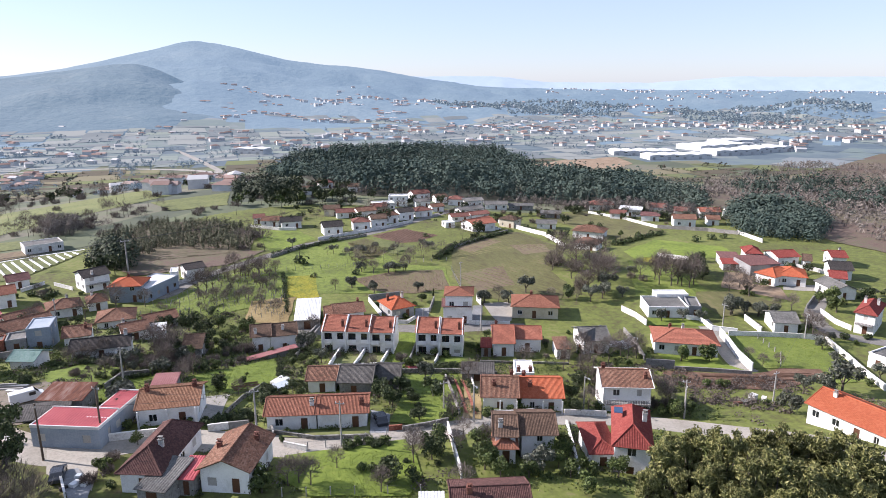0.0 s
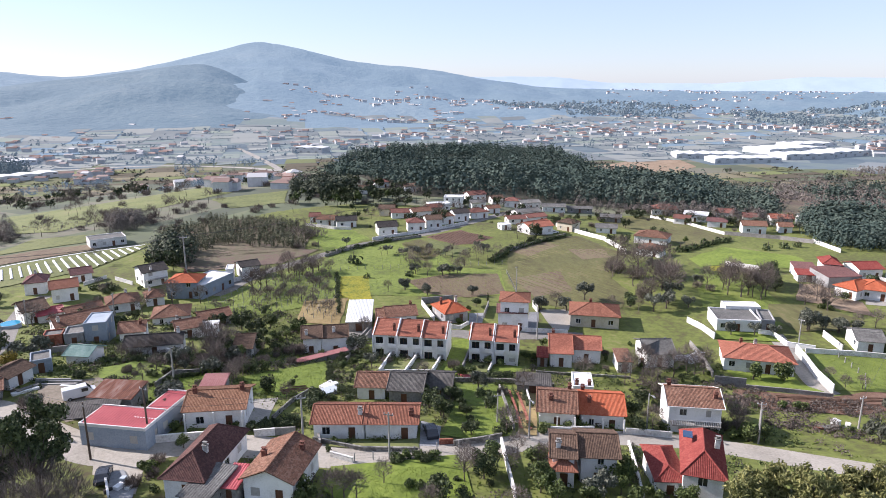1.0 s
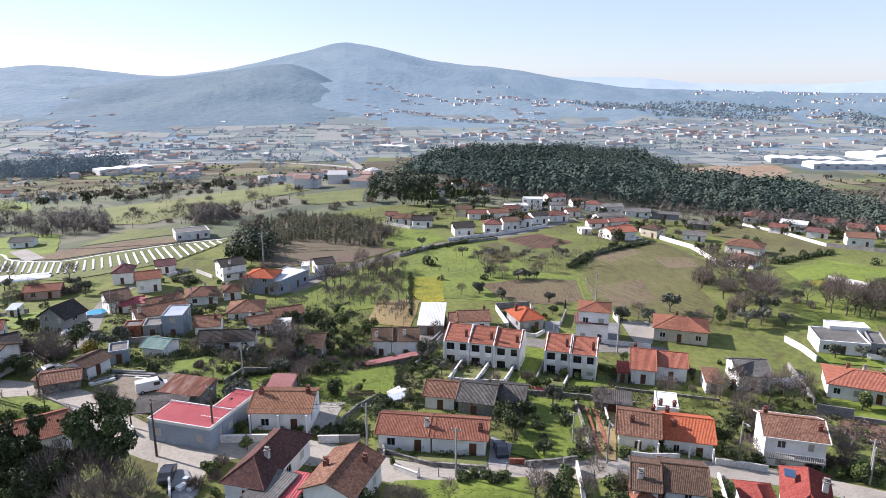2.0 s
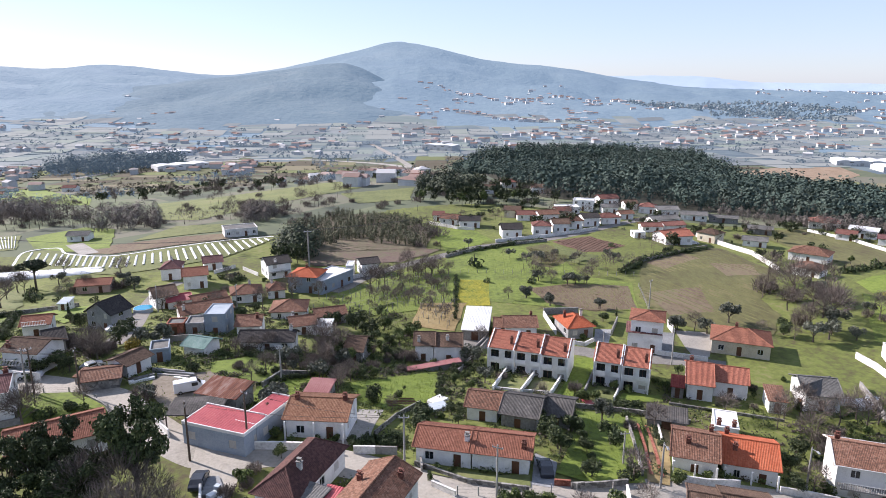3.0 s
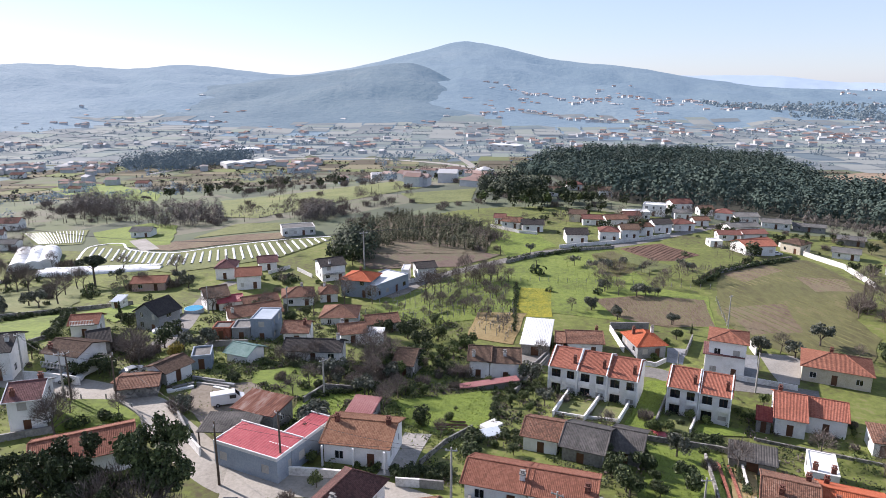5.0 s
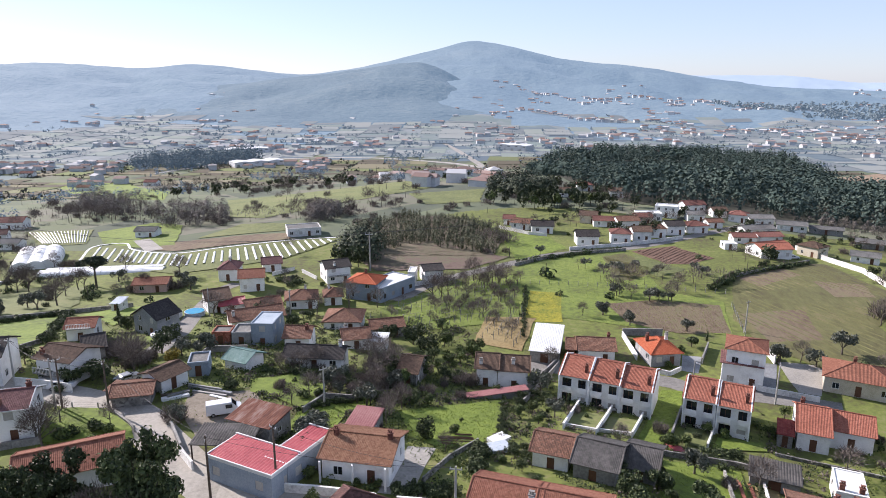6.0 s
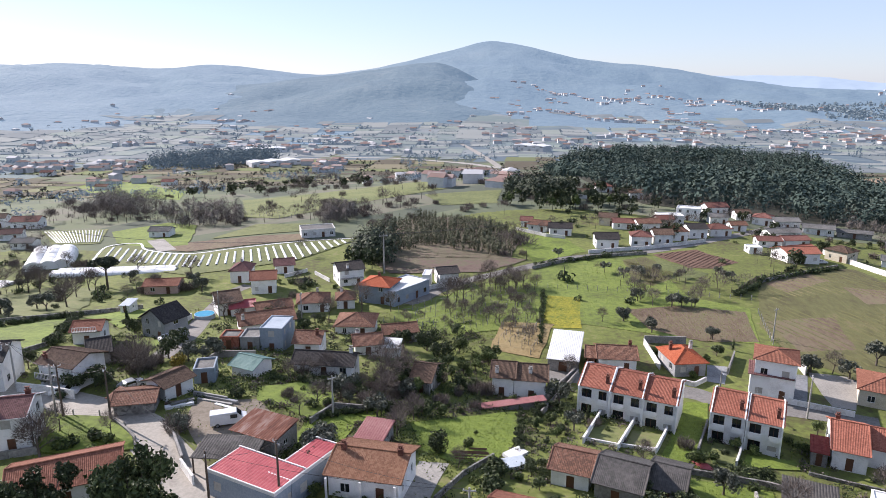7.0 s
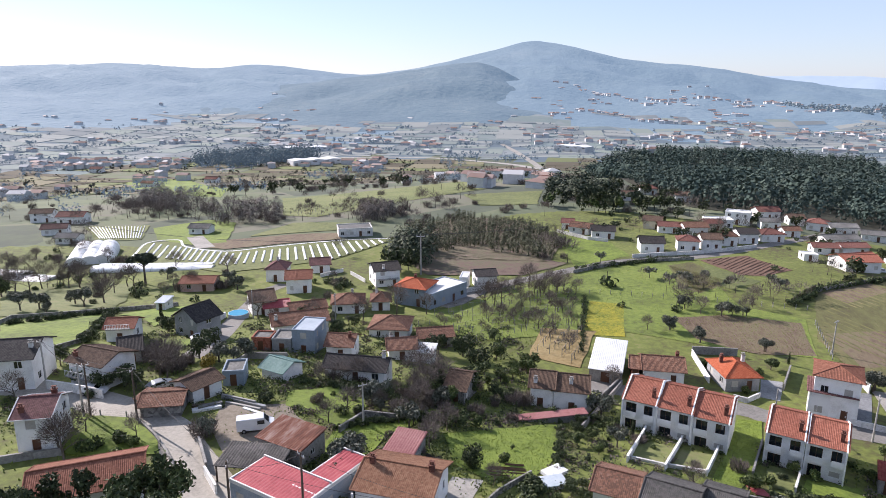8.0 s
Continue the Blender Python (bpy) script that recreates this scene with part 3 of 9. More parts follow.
def house(label, x, y, rot, w, d, h, roof="gable", rise=1.5, over=.45, wall=plaster_white, tile=tile_orange, storeys=1, seed=1, name="house",
          chimneys=(), verge=None, faces=None, doors="f", blind=.35, porch=0.0, balcony=0.0, group="", z=None, plinth=None, category="house", dark=False, panel=None):
    """A rendered house: walls with real openings, tiled roof, chimneys, and a porch or balcony on the front where it has one."""
    root = thing(name, x, y, rot, label, category, z, group)
    rng = random.Random(seed)
    x0, x1, y0, y1 = -w / 2, w / 2, -d / 2, d / 2
    if faces is None:
        faces = {s: spaced(w if s in "fb" else d, storeys, h, rng, s in doors, blind) for s in "fblr"}
    gable = {"gable": "x", "cross": "y"}.get(roof)
    shell(root, x0, x1, y0, y1, h, wall, faces, gable=gable, rise=rise, dark=dark)
    if plinth:
        bm = bmesh.new()
        for q in ((x0 - .04, x1 + .04, y0 - .04, y0), (x0 - .04, x1 + .04, y1, y1 + .04), (x0 - .04, x0, y0, y1), (x1, x1 + .04, y0, y1)):
            box(bm, *q, -1.5, .45)
        part("plinth", bm, plinth, root)
    if roof == "ribbed":
        bm = bmesh.new()
        slope(bm, (x0 + .1, y0 + .1, h - .02), (1, 0, 0), (0, d - .2, rise), w - .2, math.hypot(d - .2, rise), pitch=.45, bulge=.05)
        part("roof_sheet", bm, tile, root)
        for q in ((x0 - .06, x1 + .06, y0 - .06, y0 + .12), (x0 - .06, x1 + .06, y1 - .12, y1 + .06), (x0 - .06, x0 + .12, y0 + .12, y1 - .12), (x1 - .12, x1 + .06, y0 + .12, y1 - .12)):
            bm = bmesh.new()
            box(bm, *q, h - .3, h + .16 + (rise if q[2] > 0 else 0))
            part("white_edge_trim", worn(bm, .02), frame_white, root)
        zr = h
    elif roof == "flat":
        flat_roof(root, x0, x1, y0, y1, h, tile, wall, rise)
        zr = h
    else:
        zr = roof_on(root, x0, x1, y0, y1, h + .04, roof, rise, over, tile, verge)
        if roof == "mono":
            bm = bmesh.new()
            k = rise / (d + 2 * over)
            for xx in (x0, x1):
                bm.faces.new([bm.verts.new(p) for p in ((xx, y0, h), (xx, y1, h), (xx, y1, h + rise - over * k), (xx, y0, h + over * k))])
            bm.faces.new([bm.verts.new(p) for p in ((x0, y1, h), (x0, y1, h + rise - over * k), (x1, y1, h + rise - over * k), (x1, y1, h))])
            part("wall_top", bm, wall, root)
    for cx, cy, *white in chimneys:
        cx, cy = max(-w / 2 + .7, min(w / 2 - .7, cx)), max(-d / 2 + .8, min(d / 2 - .8, cy))
        u = abs(cy) / (d / 2) if roof != "cross" else abs(cx) / (w / 2)
        zc = h + rise * (1 - u) if roof not in ("flat", "mono") else h
        chimney(root, cx, cy, zc - .5, zc + .75, white=bool(white))
    if panel:
        px, py, pz, tilt, turn = panel
        bm = bmesh.new()
        box(bm, -.9, .9, -.6, .6, 0, .08, pose(px, py, pz, tilt, 0, turn))
        part("solar_panel", worn(bm, .02), panel_blue, root)
    if porch:
        bm = bmesh.new()
        box(bm, x0, x1, y0 - porch, y0, -1.4, .12)
        part("terrace", bm, paving, root)
        n = max(2, int(w / 3.2))
        for i in range(n + 1):
            bm = bmesh.new()
            xx = x0 + .12 + (w - .24) * i / n
            box(bm, xx - .11, xx + .11, y0 - porch + .05, y0 - porch + .27, .12, h - .1)
            part("pillar", bm, wall, root)
    if balcony:
        z = h / storeys
        bm = bmesh.new()
        box(bm, x0 + .3, x1 - .3, y0 - balcony, y0, z - .18, z)
        bal = part("balcony", bm, wall_grey, root)
        bm = bmesh.new()
        box(bm, x0 + .3, x1 - .3, y0 - balcony, y0 - balcony + .07, z + .85, z + .93)
        for i in range(int((w - .6) / .28) + 1):
            xx = x0 + .32 + i * .28
            box(bm, xx, xx + .05, y0 - balcony + .01, y0 - balcony + .06, z, z + .85)
        part("railing", bm, frame_white, bal)
    return root


def flat_roof(root, x0, x1, y0, y1, h, top, wall, parapet=.35):
    bm = bmesh.new()
    box(bm, x0 + .15, x1 - .15, y0 + .15, y1 - .15, h - .3, h + .02)
    part("roof_slab", bm, top, root)
    p, o = max(parapet, .08), .06
    for q in ((x0 - o, x1 + o, y0 - o, y0 + .18), (x0 - o, x1 + o, y1 - .18, y1 + o), (x0 - o, x0 + .18, y0 + .18, y1 - .18), (x1 - .18, x1 + o, y0 + .18, y1 - .18)):
        bm = bmesh.new()
        box(bm, *q, h + .004, h + p)
        part("parapet", worn(bm, .02), wall, root)


def shed(label, x, y, rot, w, d, h, wall=wall_grey, tile=sheet_grey, roof="mono", rise=.6, seed=1, name="shed", open_front=False, over=.25, z=None, chimneys=(), category="shed", door="f"):
    """A low outbuilding; with an open front its roof stands on posts."""
    if not open_front:
        rng = random.Random(seed)
        f = {"f": [(w * .5, .05, min(1.6, w * .4), min(2.0, h - .2), "door")] if door == "f" else [], "r": [(d * .5, 1.0, .8, .7, "window")], "l": [(d * .45, 1.0, .8, .7, "window")]}
        return house(label, x, y, rot, w, d, h, roof, rise, over, wall, tile, 1, seed, name, faces=f, z=z, chimneys=chimneys, category=category)
    root = thing(name, x, y, rot, label, category, z)
    for i in range(max(2, int(w / 3)) + 1):
        for yy in (-d / 2, d / 2):
            bm = bmesh.new()
            xx = -w / 2 + w * i / max(2, int(w / 3))
            box(bm, xx - .08, xx + .08, yy - .08, yy + .08, -1.2, h + (rise if yy > 0 and roof == "mono" else 0))
            part("post", bm, wood_pole, root)
    bm = bmesh.new()
    wall_face(bm, (w / 2, d / 2), (-w / 2, d / 2), -1.2, h, [])
    part("wall", bm, wall, root)
    roof_on(root, -w / 2, w / 2, -d / 2, d / 2, h, roof, rise, over, tile)
    return root


# ---- draped ground patches, roads and walls ----
def inside(px, py, poly):
    res = np.zeros(px.shape, bool)
    n = len(poly)
    for i in range(n):
        (xa, ya), (xb, yb) = poly[i], poly[(i + 1) % n]
        cond = ((ya > py) != (yb > py))
        res ^= cond & (px < (xb - xa) * (py - ya) / (yb - ya + 1e-12) + xa)
    return res


def patch(name, poly, material, lift, label, category="field", cell=1.5, ragged=.6, kind="structure"):
    """A sheet of crop, grass or paving that lies on the ground inside a polygon with a slightly ragged edge."""
    if category != "field" or material in (field_lush, field_pale):
        PAVED.append(poly)
    edge = []
    for i, (a, b) in enumerate(zip(poly, poly[1:] + poly[:1])):
        n = max(1, int(math.dist(a, b) / 4))
        for j in range(n):
            x, y = a[0] + (b[0] - a[0]) * j / n, a[1] + (b[1] - a[1]) * j / n
            if ragged:
                x += noise.noise(Vector((x * .2, y * .2, 1.7))) * ragged * 1.6
                y += noise.noise(Vector((x * .2, y * .2, 7.1))) * ragged * 1.6
            edge.append((x, y))
    bm = bmesh.new()
    bm.faces.new([bm.verts.new((x, y, 0)) for x, y in edge])
    bmesh.ops.triangulate(bm, faces=bm.faces[:])
    for axis in (0, 1):
        lo, hi = min(p[axis] for p in edge), max(p[axis] for p in edge)
        step_m = max(cell, (hi - lo) / 60)
        v = math.ceil(lo / step_m) * step_m
        while v < hi:
            co, no = [0, 0, 0], [0, 0, 0]
            co[axis], no[axis] = v, 1
            bmesh.ops.bisect_plane(bm, geom=bm.verts[:] + bm.edges[:] + bm.faces[:], plane_co=co, plane_no=no, dist=1e-4)
            v += step_m
    for v in bm.verts:
        v.co.z = ground_z(v.co.x, v.co.y) + lift
    bmesh.ops.recalc_face_normals(bm, faces=bm.faces[:])
    if bm.faces and sum(f.normal.z for f in bm.faces) < 0:
        bmesh.ops.reverse_faces(bm, faces=bm.faces[:])
    me = bpy.data.meshes.new(name)
    bm.to_mesh(me)
    bm.free()
    me.materials.append(material)
    return tagged(new(name, me), label, category, "", kind)


def smooth_line(pts, every=2.0):
    """A Catmull-Rom line through the points."""
    out = []
    P = [Vector(p).to_2d() for p in pts]
    P = [P[0] * 2 - P[1]] + P + [P[-1] * 2 - P[-2]]
    for a, b, c, d in zip(P, P[1:], P[2:], P[3:]):
        n = max(1, int((c - b).length / every))
        for i in range(n):
            t = i / n
            out.append(.5 * ((2 * b) + (c - a) * t + (2 * a - 5 * b + 4 * c - d) * t * t + (3 * b - a - 3 * c + d) * t ** 3))
    out.append(P[-2])
    return out


ROAD_PTS, PAVED = [], []


def strip(name, pts, width, material, lift, label, category="road", kind="structure", wave=0.0, lanes=4):
    """A road or path that follows a line over the ground."""
    line = smooth_line(pts)
    if category == "road":
        ROAD_PTS.extend((p.x, p.y, width / 2) for p in line)
    verts, faces = [], []
    for i, p in enumerate(line):
        t = (line[min(i + 1, len(line) - 1)] - line[max(i - 1, 0)]).normalized()
        n = Vector((-t.y, t.x))
        wd = width * (1 + wave * noise.noise(Vector((p.x * .1, p.y * .1, 3))))
        for j in range(lanes + 1):
            q = p + n * wd * (j / lanes - .5)
            verts.append((q.x, q.y, ground_z(q.x, q.y) + lift))
    k = lanes + 1
    for i in range(len(line) - 1):
        for j in range(lanes):
            faces.append((i * k + j + 1, i * k + j, (i + 1) * k + j, (i + 1) * k + j + 1))
    return mesh_object(name, verts, faces, material, kind=kind, label=label, category=category)


def garden_wall(pts, h, material, label, thick=.22, cap=True, name="garden_wall", kind="structure", smooth=False, level=False):
    """A wall along a line, stepped with the ground, with a coping."""
    line = smooth_line(pts, 3) if smooth else [Vector(p) for p in pts]
    root = thing(name, line[0].x, line[0].y, 0, label, "wall", z=0)
    tagged(root, kind=kind)
    ox, oy = line[0].x, line[0].y
    for a, b in zip(line, line[1:]):
        n = max(1, int((b - a).length / 4.5))
        for i in range(n):
            p, q = a.lerp(b, i / n), a.lerp(b, (i + 1) / n)
            t = (q - p).normalized()
            s = Vector((-t.y, t.x)) * thick / 2
            z0, z1 = ground_z(p.x, p.y), ground_z(q.x, q.y)
            bm = bmesh.new()
            vs = []
            for zz in (-.6, h):
                for c, z in ((p + s, z0), (p - s, z0), (q - s, z1), (q + s, z1)):
                    vs.append(bm.verts.new((c.x - ox, c.y - oy, z + zz)))
            for f in ((3, 2, 1, 0), (4, 5, 6, 7), (0, 1, 5, 4), (1, 2, 6, 5), (2, 3, 7, 6), (3, 0, 4, 7)):
                bm.faces.new([vs[k] for k in f])
            seg = part("wall_panel", bm, material, root)
            if cap:
                bm = bmesh.new()
                vs = []
                s2 = s * 1.35
                for zz in (h + .004, h + .08):
                    for c, z in ((p + s2, z0), (p - s2, z0), (q - s2, z1), (q + s2, z1)):
                        vs.append(bm.verts.new((c.x - ox, c.y - oy, z + zz)))
                for f in ((3, 2, 1, 0), (4, 5, 6, 7), (0, 1, 5, 4), (1, 2, 6, 5), (2, 3, 7, 6), (3, 0, 4, 7)):
                    bm.faces.new([vs[k] for k in f])
                part("coping", bm, material, seg)
    return root


def fence(pts, h=1.3, gap=2.5, material=concrete_pole, label="wire fence on weathered concrete posts", wires=3):
    root = thing("fence", pts[0][0], pts[0][1], 0, label, "fence", z=0)
    line = [Vector(p) for p in pts]
    ox, oy = line[0]
    me = kept(("post", h), lambda bm: box(bm, -.07, .07, -.07, .07, -.4, h))
    posts = []
    for a, b in zip(line, line[1:]):
        n = max(1, int((b - a).length / gap))
        posts += [a.lerp(b, i / n) for i in range(n)]
    posts.append(line[-1])
    tops = []
    for p in posts:
        z = ground_z(p.x, p.y)
        part_of("post", me, material, root, m=pose(p.x - ox, p.y - oy, z))
        tops.append((p.x - ox, p.y - oy, z))
    bm = bmesh.new()
    for a, b in zip(tops, tops[1:]):
        for i in range(wires):
            zz = h * (.3 + .65 * i / max(1, wires - 1))
            tube(bm, (a[0], a[1], a[2] + zz), (b[0], b[1], b[2] + zz), .008, .008, 3)
    tagged(part("wire", bm, cable_black, root), kind="stuff")
    return root


# ---- plants ----
def leaf_cloud(lobes, n, size, rng, hollow=.55, slim=.32, droop=0.0, tumble=.55):
    """Leaf clumps, each a small bent blade, over the shells of several uneven lobes (x, y, z, rx, ry, rz)."""
    verts, faces = [], []
    weights = np.array([l[3] * l[4] + l[4] * l[5] + l[3] * l[5] for l in lobes])
    pick = rng.choice(len(lobes), n, p=weights / weights.sum())
    dirs = rng.normal(size=(n, 3))
    dirs /= np.linalg.norm(dirs, axis=1)[:, None]
    rad = hollow + (1 - hollow) * rng.random(n) ** .6 + rng.normal(0, .10, n)
    L = np.array(lobes)[pick]
    pos = L[:, :3] + dirs * L[:, 3:6] * rad[:, None]
    nor = dirs + rng.normal(0, tumble, (n, 3))
    nor /= np.linalg.norm(nor, axis=1)[:, None]
    ref = rng.normal(size=(n, 3))
    ref = ref * (1 - droop) + np.cross(nor, np.array([0, 0, 1.0])) * droop * 1.5
    u = np.cross(nor, ref)
    u /= np.linalg.norm(u, axis=1)[:, None]
    v = np.cross(nor, u)
    s = size * (.6 + .8 * rng.random(n))[:, None]
    q = np.stack([pos - u * s * .5, pos - v * s * slim + nor * s * .12, pos + u * s * .5 - nor * s * .1, pos + v * s * slim + nor * s * .12], 1)
    return q.reshape(-1, 3), np.arange(n * 4).reshape(n, 4)


def limbs(bm, base, top, r, rng, depth, spread=.6, twigs=True):
    base, top = Vector(base), Vector(top)
    mid = base.lerp(top, .5) + Vector((rng.uniform(-1, 1), rng.uniform(-1, 1), 0)) * (top - base).length * .06
    n = 5 if depth > 1 else 3
    tube(bm, base, mid, r, r * .8, n)
    tube(bm, mid, top, r * .8, r * .5, n)
    if depth <= 0:
        return
    length = (top - base).length
    w = (top - base).normalized()
    for i in range(5):
        t = rng.uniform(.45, 1.0)
        p = base.lerp(top, t)
        a = rng.uniform(0, 2 * math.pi)
        side = Vector((math.cos(a), math.sin(a), rng.uniform(-.1, .5)))
        d = (w * (1 - spread) + side * spread).normalized()
        limbs(bm, p, p + d * length * rng.uniform(.5, .75), r * .45, rng, depth - 1, spread)


TREES = {}


def tree_mesh(kind, variant):
    """Trunk and crown meshes of one kind of tree at a height of about one metre per unit of its own size."""
    key = (kind, variant)
    if key in TREES:
        return TREES[key]
    rr = random.Random(hash_of(kind) + variant * 17)
    rng = np.random.default_rng(hash_of(kind) + variant)
    bm = bmesh.new()
    crown = None
    if kind == "bare":
        limbs(bm, (0, 0, -.3), (rr.uniform(-.3, .3), rr.uniform(-.3, .3), 3.0), .16, rr, 2, .6)
        me_t = finish("trunk", bm, bark)
        n = 700
        dirs = rng.normal(size=(n, 3))
        dirs[:, 2] = np.abs(dirs[:, 2]) * 1.1 + .1
        dirs /= np.linalg.norm(dirs, axis=1)[:, None]
        pos = np.array([0, 0, 3.0]) + dirs * np.array([2.3, 2.3, 2.9]) * (.35 + .65 * rng.random((n, 1)) ** .7)
        w = dirs + rng.normal(0, .35, (n, 3)) + np.array([0, 0, .35])
        w /= np.linalg.norm(w, axis=1)[:, None]
        side = np.cross(w, rng.normal(size=(n, 3)))
        side /= np.linalg.norm(side, axis=1)[:, None]
        ln = (.5 + .7 * rng.random(n))[:, None]
        q = np.stack([pos - side * .03, pos + side * .03, pos + w * ln], 1).reshape(-1, 3)
        crown = (q, np.arange(n * 3).reshape(n, 3), twig)
    elif kind == "scrub":
        n = 800
        a = rng.random(n) * 2 * math.pi
        r = np.sqrt(rng.random(n)) * 1.5
        pos = np.stack([np.cos(a) * r, np.sin(a) * r, rng.random(n) * 1.5], 1)
        w = rng.normal(0, .5, (n, 3)) + np.stack([np.cos(a) * .4, np.sin(a) * .4, np.ones(n)], 1)
        w /= np.linalg.norm(w, axis=1)[:, None]
        side = np.cross(w, rng.normal(size=(n, 3)))
        side /= np.linalg.norm(side, axis=1)[:, None]
        q = np.stack([pos - side * .045, pos + side * .045, pos + w * (.5 + .6 * rng.random((n, 1)))], 1).reshape(-1, 3)
        crown = (q, np.arange(n * 3).reshape(n, 3), twig)
        for i in range(7):
            t = rr.uniform(0, 6.28)
            tube(bm, (math.cos(t) * .2, math.sin(t) * .2, -.2), (math.cos(t) * 1.1, math.sin(t) * 1.1, 1.7), .05, .02, 4)
        me_t = finish("trunk", bm, bark)
    else:
        spec = {"broad": (leaf_mid, 1.4, 6, 1.7, 2.0, 850, .45), "dark": (leaf_dark, 1.3, 7, 1.9, 2.2, 820, .49), "olive": (leaf_olive, 1.1, 6, 1.3, 1.4, 900, .31),
                "gum": (leaf_light, 1.4, 62, 1.8, 5.6, 5600, .26), "cypress": (leaf_dark, .6, 6, .55, 2.6, 800, .34), "pine": (leaf_pine, 5.0, 9, 2.6, 1.2, 1700, .52),
                "bush": (leaf_mid, .2, 5, 1.0, .8, 300, .37), "dbush": (leaf_dark, .2, 5, 1.0, .8, 300, .37), "yellow": (leaf_yellow, .6, 5, 1.2, 1.2, 600, .34),
                "orange": (leaf_mid, .7, 4, 1.2, 1.2, 700, .32), "oak": (leaf_dark, 1.6, 40, 3.3, 4.2, 6000, .30)}[kind]
        m, trunk, nl, rad, ht, n, size = spec
        lobes = []
        for i in range(nl):
            a = rr.uniform(0, 6.28)
            if kind == "cypress":
                f = i / (nl - 1)
                lobes.append((rr.uniform(-.1, .1), rr.uniform(-.1, .1), trunk + .6 + f * 3.6, rad * (1.1 - .8 * f), rad * (1.1 - .8 * f), .9))
            elif kind == "pine":
                q = rr.uniform(.2, 1) * rad
                lobes.append((math.cos(a) * q, math.sin(a) * q, trunk + 1 + rr.uniform(-.5, .7), rr.uniform(.9, 1.5), rr.uniform(.9, 1.5), rr.uniform(.45, .8)))
            else:
                q = rr.uniform(.25, .85) * rad
                hgt = trunk + ht * rr.uniform(.25, 1.0)
                s = rr.uniform(.42, .72) * rad * {"gum": .33, "oak": .34}.get(kind, 1.0)
                taper = 1 - .45 * (hgt - trunk) / ht if kind == "gum" else 1
                lobes.append((math.cos(a) * q * taper, math.sin(a) * q * taper, hgt, s, s, s * rr.uniform(.75, 1.15)))
        tube(bm, (0, 0, -.4), (0, 0, max(trunk, .3)), .07 * (trunk + ht) ** .7 + .03, .05 * (trunk + ht) ** .7, 7)
        for l in lobes[:20]:
            tube(bm, (0, 0, max(trunk * .8, .2)), (l[0], l[1], l[2]), .03 * (trunk + ht) ** .7, .02, 4)
        me_t = finish("trunk", bm, bark)
        q, f = leaf_cloud(lobes, n, size, rng, *{"gum": (.15, .17, .3, .9), "oak": (.2, .32, .2, .8)}.get(kind, ()))
        crown = (q, f, m)
    me_c = bpy.data.meshes.new("crown")
    me_c.from_pydata(crown[0].tolist(), [], crown[1].tolist())
    me_c.materials.append(crown[2])
    TREES[key] = (me_t, me_c)
    return TREES[key]


def hash_of(word):
    return sum(ord(c) * (i + 3) for i, c in enumerate(word)) % 9973


def finish(name, bm, material):
    me = bpy.data.meshes.new(name)
    bm.to_mesh(me)
    bm.free()
    me.materials.append(material)
    return me


TREE_WORDS = {"bare": ("bare_tree", "leafless winter tree with grey-brown twigs", "tree"), "scrub": ("bare_shrub", "leafless brown shrub thicket", "shrub"),
              "broad": ("leafy_tree", "rounded green leafy tree in rough grass", "tree"), "dark": ("evergreen_tree", "dense dark evergreen tree", "tree"),
              "olive": ("olive_tree", "small grey-green olive tree", "tree"), "gum": ("gum_tree", "tall yellow-green gum tree with drooping leaves", "tree"),
              "cypress": ("cypress", "narrow dark green garden cypress", "tree"), "pine": ("umbrella_pine", "umbrella pine with a flat dark crown", "tree"),
              "bush": ("bush", "low green garden bush", "shrub"), "dbush": ("evergreen_bush", "low dark evergreen bush", "shrub"),
              "yellow": ("yellow_shrub", "yellowing leafy shrub in a garden", "shrub"), "orange": ("orange_tree", "small clipped fruit tree in a garden", "tree"),
              "oak": ("holm_oak", "broad dark evergreen oak with a dense crown", "tree")}
tree_count = {}
far_plants = {}


def join_far_plants():
    """Trees and shrubs too far off to count, one object a kind, their crowns thinned to fewer and larger leaf clumps."""
    for kind, spots in far_plants.items():
        me_t, me_c = tree_mesh(kind, 0)
        ct = np.array([v.co[:] for v in me_c.vertices])
        k = len(me_c.polygons[0].vertices)
        quads = ct.reshape(-1, k, 3)[::4]
        mid = quads.mean(1, keepdims=True)
        quads = (mid + (quads - mid) * (1.7 if k == 4 else 1.5)).reshape(-1, 3)
        V, n = [], 0
        for x, y, s, wide, turn in spots:
            a = radians(turn)
            p = quads * np.array([s * wide, s * wide, s])
            V.append(np.stack([x + p[:, 0] * math.cos(a) - p[:, 1] * math.sin(a), y + p[:, 0] * math.sin(a) + p[:, 1] * math.cos(a), ground_z(x, y) + p[:, 2]], 1))
        V = np.concatenate(V)
        name, label, cat = TREE_WORDS[kind]
        ob = mesh_object("far_" + name + "s", V.tolist(), np.arange(len(V)).reshape(-1, k).tolist(), me_c.materials[0], kind="stuff", label="far-off " + label, category=cat + "s")
        bm = bmesh.new()
        for x, y, s, wide, turn in spots:
            z = ground_z(x, y)
            tube(bm, (x, y, z - .3), (x, y, z + 2.2 * s), .12 * s, .06 * s, 4)
        part("trunks", bm, bark, ob)


